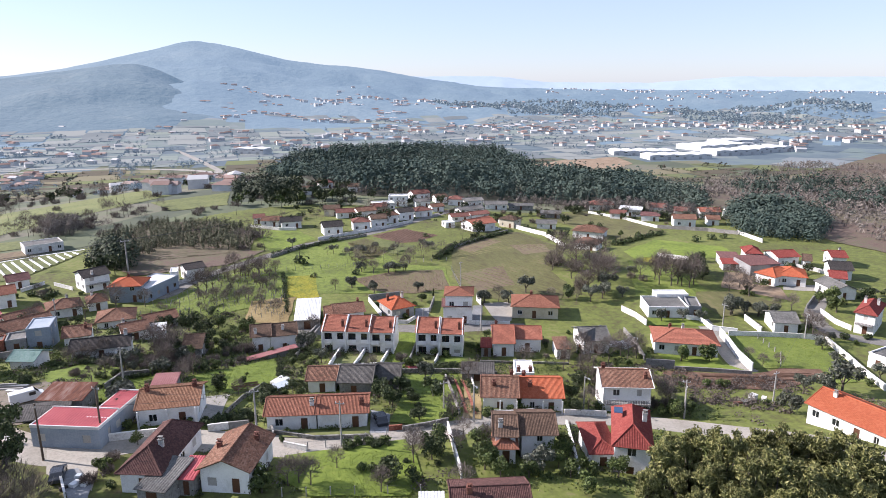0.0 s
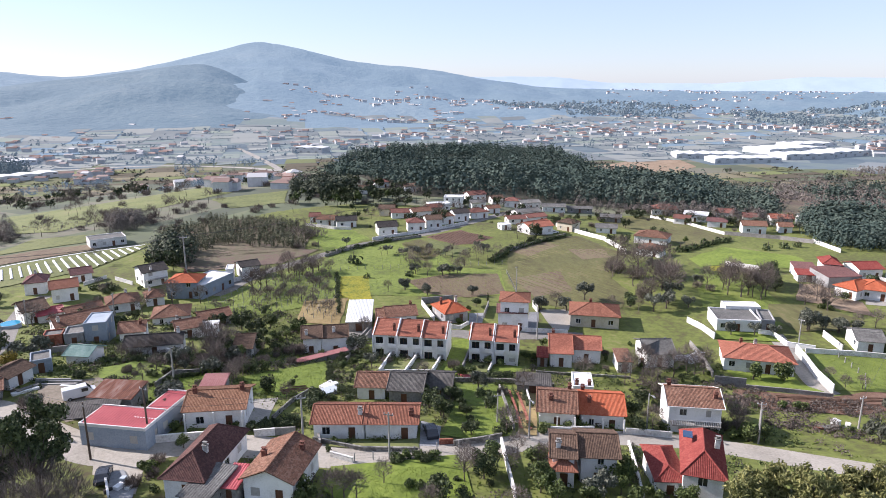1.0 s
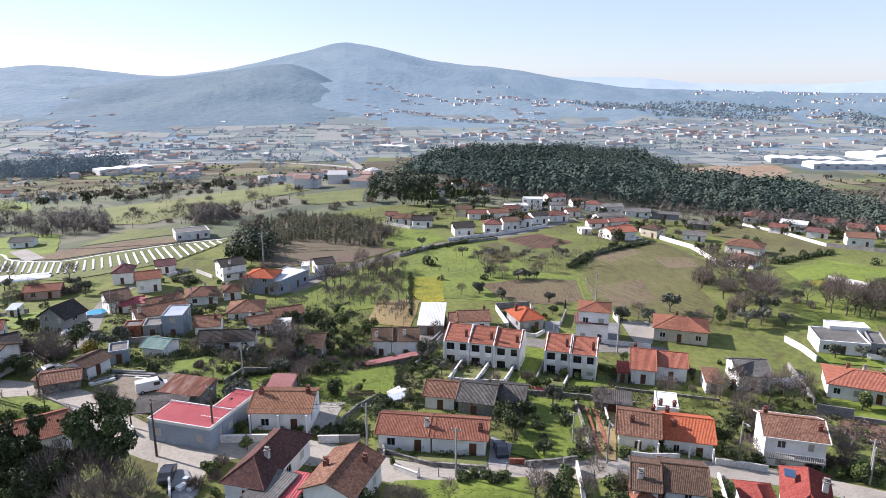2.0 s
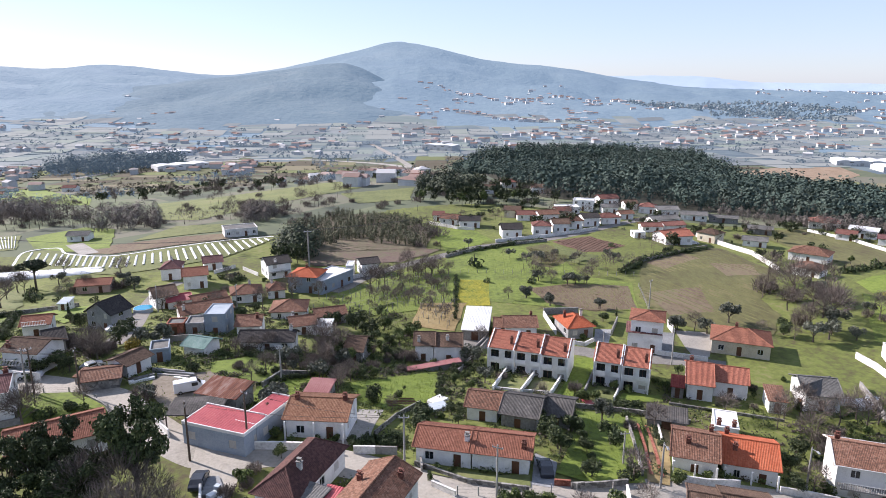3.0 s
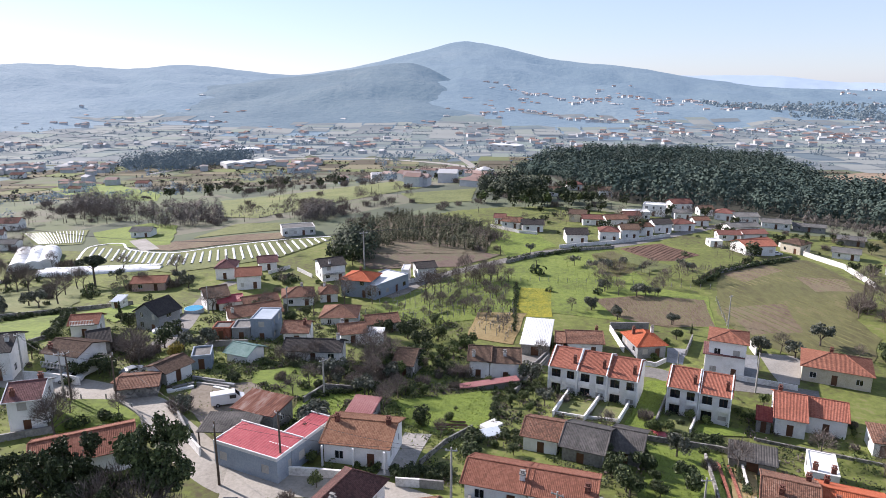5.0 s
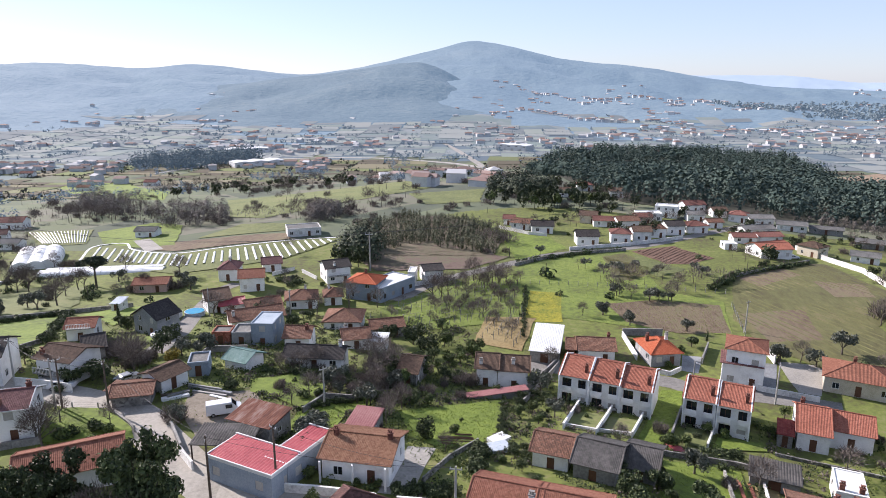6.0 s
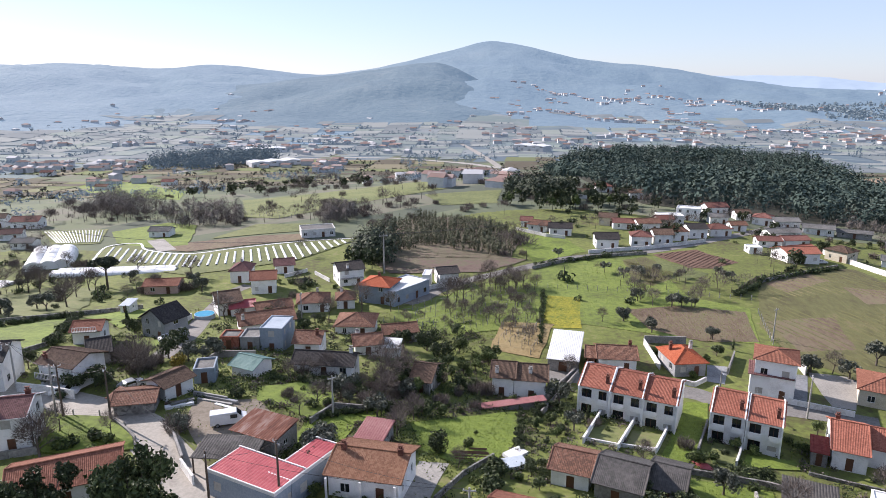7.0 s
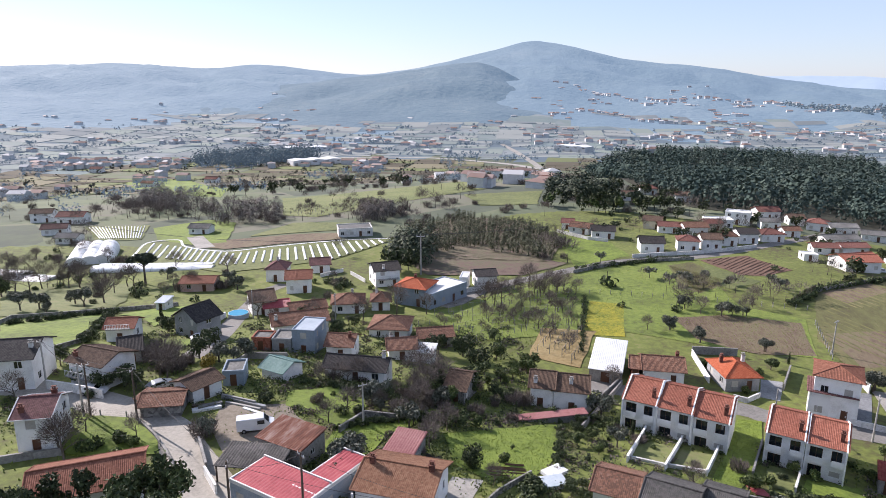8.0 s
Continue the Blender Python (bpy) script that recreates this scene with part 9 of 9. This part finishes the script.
row_of("bare", (6.7, 214.7), (41.8, 206.6), 9, 0.9, 6, 15)
row_of("dbush", (-15.1, 226.9), (19.9, 253.1), 26, 0.8, 0.5, 16)
scatter(['bare'], [(-42.2, 167.1), (-27.9, 199.5), (-14.5, 209.0), (-9.7, 173.1), (-10.8, 161.2), (-18.5, 167.5), (-26.8, 163.3)], 45, 0.5, 33)
scatter(['bare'], [(-29.0, 194.6), (-16.9, 218.8), (-11.1, 203.8), (-20.0, 186.5)], 9, 0.7, 34)
tree("bare", -52.7, 171.0, 1.30, 1.00)
tree("bare", -31.8, 184.9, 1.20, 1.00)
tree("bare", -30.1, 187.0, 1.20, 1.00)
tree("bare", -33.6, 182.9, 1.20, 1.00)
tree("bare", -57.7, 162.0, 1.00, 1.00)
tree("bare", -46.2, 174.4, 0.90, 1.00)
tree("dark", -35.4, 147.5, 0.96, 1.00)
tree("dark", -30.8, 149.1, 1.04, 1.00)
tree("dark", -25.4, 142.4, 0.45, 1.00)
tree("dark", -27.0, 162.2, 0.64, 1.00)
tree("dark", -44.2, 142.8, 0.56, 1.00)
tree("dark", -59.7, 154.5, 0.48, 1.00)
tree("broad", -19.8, 144.8, 0.60, 1.00)
tree("broad", -17.3, 148.8, 0.96, 1.00)
tree("broad", -24.4, 151.4, 0.88, 1.00)
tree("broad", -24.0, 128.8, 0.50, 1.00)
tree("broad", -26.2, 122.0, 0.80, 1.00)
tree("broad", -19.4, 131.7, 0.45, 1.00)
scatter(['dark', 'broad', 'bush', 'scrub'], [(-34.1, 129.2), (-18.1, 144.7), (-13.8, 131.9), (-15.7, 119.5), (-23.8, 113.0), (-30.8, 113.9)], 14, 0.8, 35)
scatter(['scrub', 'bare', 'dbush'], [(-39.3, 148.4), (-28.6, 130.2), (-27.5, 114.3), (-33.8, 112.1)], 10, 0.8, 36)
scatter(['bush', 'dbush', 'scrub', 'bare'], [(-90.4, 195.6), (-59.0, 196.0), (-52.7, 171.0), (-76.2, 160.2)], 14, 0.7, 37)
tree("pine", -130.9, 179.2, 1.25, 1.00)
tree("bare", -122.9, 155.2, 1.40, 1.00)
tree("bare", -133.4, 175.2, 1.10, 1.00)
tree("bare", -148.2, 169.6, 1.20, 1.00)
tree("bare", -145.2, 170.5, 1.20, 1.00)
tree("bare", -154.2, 166.7, 1.30, 1.00)
tree("bare", -151.9, 160.6, 1.20, 1.00)
tree("bare", -150.1, 155.0, 1.20, 1.00)
tree("bare", -155.6, 156.8, 1.20, 1.00)
tree("bare", -157.9, 176.2, 1.20, 1.00)
tree("olive", -130.5, 138.8, 1.50, 1.00)
tree("olive", -128.8, 142.2, 1.50, 1.00)
tree("olive", -127.8, 151.3, 1.30, 1.00)
tree("olive", -123.0, 149.1, 1.50, 1.00)
tree("olive", -128.1, 185.1, 1.30, 1.00)
tree("olive", -124.0, 139.6, 0.90, 1.00)
tree("olive", -152.3, 172.0, 1.20, 1.00)
tree("cypress", -95.8, 142.1, 0.80, 1.00)
tree("dark", -89.2, 135.7, 0.72, 1.00)
tree("dark", -150.7, 151.5, 1.20, 1.00)
tree("dark", -94.0, 139.6, 0.56, 1.00)
tree("dark", -74.1, 127.9, 0.88, 1.00)
tree("dbush", -124.3, 167.5, 1.40, 1.00)
tree("dbush", -129.3, 174.9, 1.20, 1.00)
tree("dbush", -104.3, 165.4, 1.00, 1.00)
row_of("dbush", (-96.3, 120.9), (-112.2, 146.0), 24, 0.9, 0.8, 17)
row_of("scrub", (-116.1, 175.6), (-105.5, 180.1), 18, 1.0, 3, 18)
row_of("dbush", (-120.3, 125.9), (-112.9, 145.6), 24, 0.8, 0.8, 19)
tree("dbush", -62.1, 91.8, 1.20, 1.00)
tree("dbush", -64.2, 90.0, 0.90, 1.00)
tree("bush", -65.6, 88.7, 1.20, 1.00)
tree("bush", -60.4, 91.7, 1.00, 1.00)
tree("bush", -60.5, 88.4, 1.00, 1.00)
tree("bare", -61.1, 93.4, 0.60, 1.00)
tree("bare", -68.7, 92.8, 0.70, 1.00)
tree("bare", -65.7, 86.3, 1.10, 1.00)
tree("bare", -85.4, 97.1, 0.80, 1.00)
tree("bare", -67.6, 87.2, 0.80, 1.00)
tree("dark", -75.5, 103.8, 0.72, 1.00)
tree("dark", -74.0, 106.6, 0.88, 1.00)
tree("dark", -76.5, 107.9, 0.80, 1.00)
tree("dark", -71.6, 105.9, 0.72, 1.00)
tree("dark", -80.7, 104.5, 0.72, 1.00)
tree("dark", -90.1, 110.1, 0.80, 1.00)
tree("dark", -71.6, 121.5, 0.96, 1.00)
scatter(['scrub', 'bare', 'scrub'], [(-81.4, 117.5), (-75.0, 123.5), (-67.8, 114.4), (-67.3, 105.0), (-71.3, 105.5)], 12, 1.0, 38)
tree("yellow", -66.2, 117.0, 1.20, 1.00)
tree("olive", -67.3, 121.0, 1.20, 1.00)
tree("olive", -64.0, 124.0, 1.30, 1.00)
tree("olive", -64.6, 121.3, 0.90, 1.00)
tree("scrub", -53.2, 96.6, 1.10, 1.00)
tree("olive", -52.4, 96.2, 0.90, 1.00)
tree("dbush", -50.3, 107.8, 1.10, 1.00)
tree("dbush", -75.7, 101.5, 0.90, 1.00)
tree("dbush", -68.0, 104.7, 0.90, 1.00)
tree("dark", -18.3, 130.6, 0.55, 1.00)
tree("dark", -24.4, 139.9, 0.69, 1.00)
tree("dark", -26.6, 143.7, 0.96, 1.00)
tree("dark", -22.2, 115.0, 0.55, 1.00)
tree("dark", -23.4, 113.0, 0.45, 1.00)
tree("dark", -18.0, 102.1, 0.64, 1.00)
tree("dark", -6.8, 124.6, 0.27, 1.00)
tree("dark", -6.7, 119.5, 0.27, 1.00)
tree("broad", -21.2, 139.3, 0.60, 1.00)
tree("broad", -19.4, 141.9, 0.60, 1.00)
tree("broad", -17.5, 146.4, 0.80, 1.00)
tree("broad", -7.2, 129.8, 0.40, 1.00)
tree("broad", -10.5, 126.8, 0.45, 1.00)
tree("cypress", -15.8, 123.9, 0.50, 1.00)
scatter(['scrub', 'bare', 'scrub', 'dark'], [(-33.1, 122.6), (-30.7, 132.1), (-26.4, 118.3), (-21.7, 117.5), (-24.1, 111.5), (-28.8, 113.1)], 9, 0.9, 39)
tree("olive", -35.9, 113.3, 1.20, 1.00)
tree("olive", -35.3, 114.7, 1.20, 1.00)
tree("olive", -31.9, 96.2, 1.20, 1.00)
tree("olive", -31.8, 94.0, 1.40, 1.00)
tree("olive", -28.4, 108.5, 1.20, 1.00)
scatter(['dark', 'dbush', 'broad', 'scrub'], [(-6.8, 124.6), (-3.1, 130.6), (-0.1, 126.7), (-1.2, 117.5), (-4.5, 111.6), (-6.0, 115.2)], 12, 0.5, 40)
scatter(['bush', 'dbush', 'bare', 'olive'], [(-45.0, 121.6), (-33.8, 124.7), (-28.6, 109.3), (-36.9, 103.7)], 10, 0.7, 41)
scatter(['scrub', 'dbush', 'bush'], [(-24.5, 126.1), (-16.4, 133.8), (-15.7, 120.0), (-21.3, 115.7)], 6, 0.7, 42)
scatter(['dark', 'broad', 'olive', 'bare'], [(-89.0, 155.3), (-88.3, 164.9), (-64.8, 162.3), (-57.6, 161.4), (-58.5, 148.8), (-70.6, 128.0)], 9, 0.8, 43)
scatter(['bare', 'dbush', 'olive'], [(-86.0, 197.5), (-75.2, 192.5), (-68.9, 188.6), (-76.0, 186.5)], 9, 0.8, 44)
tree("dark", -67.3, 208.7, 1.60, 1.00)
tree("dark", -64.7, 208.4, 1.60, 1.00)
tree("dark", -63.2, 211.2, 1.44, 1.00)
tree("bare", -91.3, 222.8, 1.00, 1.00)
tree("olive", -101.3, 179.2, 1.40, 1.00)
tree("olive", -106.6, 183.8, 1.20, 1.00)
tree("olive", -77.3, 191.9, 0.70, 1.00)
scatter(['dark', 'olive', 'bare', 'dbush'], [(-27.1, 273.6), (25.2, 266.4), (45.2, 281.6), (58.2, 301.7), (67.0, 278.9), (92.2, 327.9), (55.8, 348.2), (28.5, 360.0), (-11.2, 356.6)], 21, 1.0, 45)
scatter(['dark', 'pine', 'broad'], [(-43.5, 367.2), (-7.5, 366.7), (17.6, 341.0), (17.1, 330.2), (-15.8, 323.9), (-37.7, 332.4)], 18, 1.3, 46)
scatter(['dark', 'bare', 'dbush'], [(50.9, 248.0), (64.1, 257.6), (71.1, 237.4), (49.8, 223.1)], 8, 0.9, 47)
scatter(['scrub', 'bare'], [(-36.0, 292.7), (-23.1, 264.9), (-17.2, 233.5), (-25.6, 230.9)], 9, 1.2, 48)
scatter(['bare', 'scrub', 'scrub'], [(-184.9, 366.7), (-132.1, 288.9), (-88.1, 269.0), (-65.5, 288.0), (-39.7, 338.4), (-58.3, 351.8), (-110.5, 331.2)], 36, 1.2, 49)
scatter(['bare', 'bare', 'scrub'], [(-577.2, 518.9), (-313.3, 380.3), (-190.8, 278.5), (-198.0, 261.6), (-231.8, 259.9), (-236.4, 225.3)], 30, 1.1, 50)
scatter(['bare'], [(-155.8, 307.1), (-131.2, 338.0), (-112.7, 321.4), (-127.3, 279.2)], 36, 0.5, 51)
scatter(['scrub', 'bare', 'bare'], [(-286.0, 677.0), (-41.4, 380.7), (-29.8, 311.5), (-65.6, 313.5), (-127.5, 324.9), (-128.5, 291.3)], 26, 1.2, 52)
scatter(['scrub', 'dbush', 'bush', 'bare'], [(-57.4, 122.2), (-6.1, 140.7), (68.3, 109.4), (52.8, 80.8), (-6.6, 87.3), (-33.2, 95.2)], 32, 0.6, 53)
scatter(['bush', 'dbush', 'scrub'], [(21.3, 134.8), (71.5, 130.3), (64.8, 116.9), (20.9, 117.0)], 21, 0.6, 54)
scatter(['bare', 'olive', 'bush'], [(122.3, 173.7), (124.5, 106.7), (102.9, 84.8), (116.4, 131.4)], 24, 0.9, 55)
scatter(['dbush', 'olive', 'dark'], [(147.3, 202.1), (158.4, 141.5), (142.9, 125.6), (135.4, 177.9)], 14, 0.6, 56)
scatter(['bush', 'broad', 'dbush', 'bare'], [(-4.6, 75.4), (33.7, 70.5), (36.5, 58.4), (21.6, 59.1), (1.1, 64.6)], 10, 0.7, 57)
scatter(['scrub', 'bush'], [(-35.7, 81.8), (-29.4, 80.5), (-26.9, 70.4), (-31.5, 72.7)], 8, 0.8, 58)

scatter(['dark', 'scrub', 'bare', 'dbush', 'bush'], [(-22, 288), (5, 266), (40, 290), (66, 262), (95, 262), (108, 300), (88, 326), (55, 330), (20, 318), (-5, 308)], 95, .8, 91)
scatter(['dark', 'bare', 'dbush', 'scrub'], [(92, 300), (138, 312), (196, 290), (205, 262), (150, 255), (138, 285), (112, 270)], 60, .8, 92)
scatter(['dark', 'dark', 'scrub', 'bare'], [(-30, 330), (20, 322), (48, 346), (28, 362), (10, 400), (-42, 420)], 45, 1.2, 93)
woods("bare_wood", [[(92, 330), (112, 338), (152, 313), (192, 274), (186, 262), (150, 290), (118, 318)]], 150, 6.0, brush_far, "leafless brown thicket along a pine wood", 94, leaves=120, slim=.42, crown=.95, size=.22, broad=.06)

row_of("dbush", (19.5, 112.9), (35.0, 111.8), 20, .62, .3, 95)
row_of("dbush", (27.8, 106.2), (27.0, 97.5), 9, .5, .25, 96)
row_of("dark", (13.6, 108.5), (14.6, 81.5), 11, .42, .5, 97)
row_of("dbush", (-9.0, 126.0), (-7.2, 104.0), 24, .55, .4, 98)
row_of("dbush", (-37.5, 103.6), (-29.8, 111.4), 16, .55, .4, 99)
row_of("dbush", (-49.0, 116.8), (-31.0, 118.6), 26, .55, .6, 100)
row_of("dbush", (-15.5, 88.2), (-10.8, 86.8), 9, .55, .25, 101)
row_of("scrub", (-30, 105), (-20, 99), 8, .5, .8, 102)

scatter(['bare', 'scrub', 'bare', 'dbush'], [(-235, 262), (-200, 215), (-178, 172), (-120, 150), (-100, 185), (-112, 196), (-168, 206), (-200, 236)], 70, .9, 103)
scatter(['bare', 'scrub', 'bare'], [(-260, 330), (-235, 262), (-190, 282), (-140, 270), (-95, 285), (-80, 330), (-130, 292), (-165, 305)], 90, 1.1, 104)
scatter(['bare', 'scrub', 'dark'], [(-330, 470), (-240, 370), (-160, 410), (-105, 455), (-60, 400), (-40, 440), (-90, 560), (-260, 600)], 110, 1.3, 105)
scatter(['bush', 'dbush', 'scrub', 'bare'], [(-48, 121), (-30, 124), (-26, 112), (-36, 106), (-44, 110)], 26, .55, 106)
scatter(['dbush', 'bush', 'scrub'], [(60, 112), (72, 118), (70, 98), (60, 84), (48, 88), (48, 104)], 30, .7, 107)

# ---- undergrowth ----
undergrowth("weedy_shrubs", [[(-57.4, 115.0), (-6.1, 140.7), (72.0, 116.3), (71.5, 93.7), (75.7, 69.9), (58.1, 54.5), (-19.6, 67.5), (-45.0, 83.7)], [(-101.0, 108.4), (-99.1, 148.7), (-25.5, 171.2), (-8.9, 133.3), (-12.1, 96.7), (-41.1, 85.7), (-80.4, 90.3)]], 700, leaf_mid, "low green weeds and shrubs between gardens", 81)
undergrowth("dark_shrubs", [[(-57.4, 115.0), (-6.1, 140.7), (72.0, 116.3), (71.5, 93.7), (75.7, 69.9), (58.1, 54.5), (-19.6, 67.5), (-45.0, 83.7)], [(-101.0, 108.4), (-99.1, 148.7), (-25.5, 171.2), (-8.9, 133.3), (-12.1, 96.7), (-41.1, 85.7), (-80.4, 90.3)]], 520, leaf_dark, "low dark evergreen shrubs between gardens", 82)
undergrowth("dry_shrubs", [[(-57.4, 115.0), (-6.1, 140.7), (72.0, 116.3), (71.5, 93.7), (75.7, 69.9), (58.1, 54.5), (-19.6, 67.5), (-45.0, 83.7)], [(-101.0, 108.4), (-99.1, 148.7), (-25.5, 171.2), (-8.9, 133.3), (-12.1, 96.7), (-41.1, 85.7), (-80.4, 90.3)], [(51.8, 115.9), (87.3, 102.1), (99.1, 81.1), (89.0, 71.0), (73.0, 87.2), (51.8, 101.1)]], 420, twig, "dry brown stalks and bare shrubs between gardens", 83)

# ---- grass ----
tufts("grass_tufts", [[(-24.1, 110.1), (-8.1, 125.4), (-8.7, 106.8), (-10.4, 102.9), (-15.5, 99.9), (-19.8, 102.1)], [(14.9, 107.9), (26.8, 110.5), (21.1, 82.8), (14.8, 80.1), (10.0, 82.3), (12.9, 93.6)], [(-5.4, 74.3), (10.8, 75.6), (12.1, 71.7), (11.9, 65.0), (9.9, 61.5), (-2.4, 63.7), (-6.6, 68.9)], [(-37.4, 103.1), (-30.3, 118.7), (-25.8, 117.6), (-30.5, 105.3), (-31.1, 95.7), (-36.3, 97.7)]], 2600, .20, grass_blade, "long tufts of green grass in gardens and plots", 61)
tufts("grass_tufts", [[(19.1, 139.0), (22.8, 139.4), (21.9, 133.4), (18.1, 118.8), (15.7, 113.0), (12.1, 112.8)], [(-73.5, 95.2), (-70.1, 97.3), (-64.5, 97.5), (-59.1, 94.6), (-55.4, 90.7), (-62.5, 88.1), (-67.0, 87.4)], [(95.3, 122.0), (108.3, 118.2), (114.2, 114.3), (112.3, 106.5), (105.8, 91.8), (99.1, 92.3), (101.8, 101.0), (88.5, 104.7)], [(-46.3, 173.4), (-28.2, 202.2), (-14.7, 212.0), (-9.7, 173.1), (-10.0, 158.7), (-26.7, 162.3)]], 2600, .20, grass_blade, "long tufts of green grass in gardens and plots", 70)
tufts("weed_tufts", [[(-60.8, 123.3), (-6.2, 145.2), (72.8, 117.8), (75.0, 75.2), (65.0, 52.8), (-19.6, 67.5), (-52.7, 103.2)], [(-112.2, 118.1), (-107.8, 159.7), (-26.9, 178.9), (-8.0, 123.1), (-12.1, 96.7), (-66.8, 78.3)]], 5000, .24, grass_blade, "rough weeds and low plants between gardens", 62, .8)
tufts("meadow_tufts", [[(-13.8, 200.3), (-15.1, 219.8), (0.5, 243.2), (19.8, 251.3), (27.9, 203.1), (41.5, 196.8), (38.5, 171.2), (18.0, 172.2), (1.5, 175.8), (-8.6, 171.2)], [(104.8, 193.0), (117.8, 179.9), (110.6, 157.7), (97.1, 136.2), (88.0, 153.8)]], 4500, .26, grass_blade, "rough tufts over green meadows", 63, .6)
tufts("dry_tufts", [[(49.2, 220.4), (72.7, 248.1), (84.8, 251.7), (90.8, 214.9), (73.9, 184.0), (74.1, 170.6), (66.4, 156.4), (52.6, 155.3), (43.5, 165.7), (41.2, 183.1)], [(10.8, 189.0), (23.6, 194.7), (40.0, 193.4), (38.4, 172.4), (26.2, 170.3), (15.5, 175.6)], [(12.4, 240.4), (28.5, 227.5), (19.0, 211.9)]], 6500, .22, dry_grass, "dry stalks over fallow fields", 64, .6)
vineyard([(-46.3, 173.4), (-28.2, 202.2), (-14.7, 212.0), (-9.7, 173.1), (-10.0, 158.7), (-18.5, 167.5), (-26.7, 162.3), (-37.8, 162.7)], 38, 3.6, 3.4, 71)
vineyard([(-18.0, 172.4), (-8.6, 173.6), (-8.6, 153.8), (-18.2, 156.0)], 80, 2.6, 3.0, 72)
vineyard([(-160, 300), (-128, 345), (-96, 330), (-128, 286)], 15, 6, 5, 73)
furrows([(50.2, 219.4), (72.7, 246.1), (83.8, 249.7), (89.8, 214.9), (73.0, 185.0), (73.1, 170.6), (66.0, 158.4), (53.6, 157.3), (44.5, 166.7), (42.2, 183.1)], 118, 2.3, field_olive, "faint plough ridges over a fallow field", 74, .09)
furrows([(11.8, 188.0), (23.6, 193.7), (39.0, 192.4), (37.4, 173.4), (26.2, 171.3), (16.5, 176.6)], 100, 1.9, field_brown, "faint plough ridges over a brown plot", 75, .035)
furrows([(22.6, 250.6), (38.0, 261.7), (48.7, 246.6), (40.0, 236.0), (32.2, 234.9)], 60, 1.5, field_plough, "plough ridges over a bare plot", 76, .16)
furrows([(69.4, 106.1), (86.2, 100.5), (100.7, 99.7), (99.7, 96.9), (87.0, 94.0), (71.5, 98.0)], -12, .9, field_plough, "tilled ridges in a garden plot", 77, .22)
furrows([(-17.4, 103.2), (-11.0, 107.4), (-10.4, 103.2), (-15.2, 100.4)], 20, .8, field_plough, "tilled ridges in a garden plot", 78, .25)
join_far_plants()
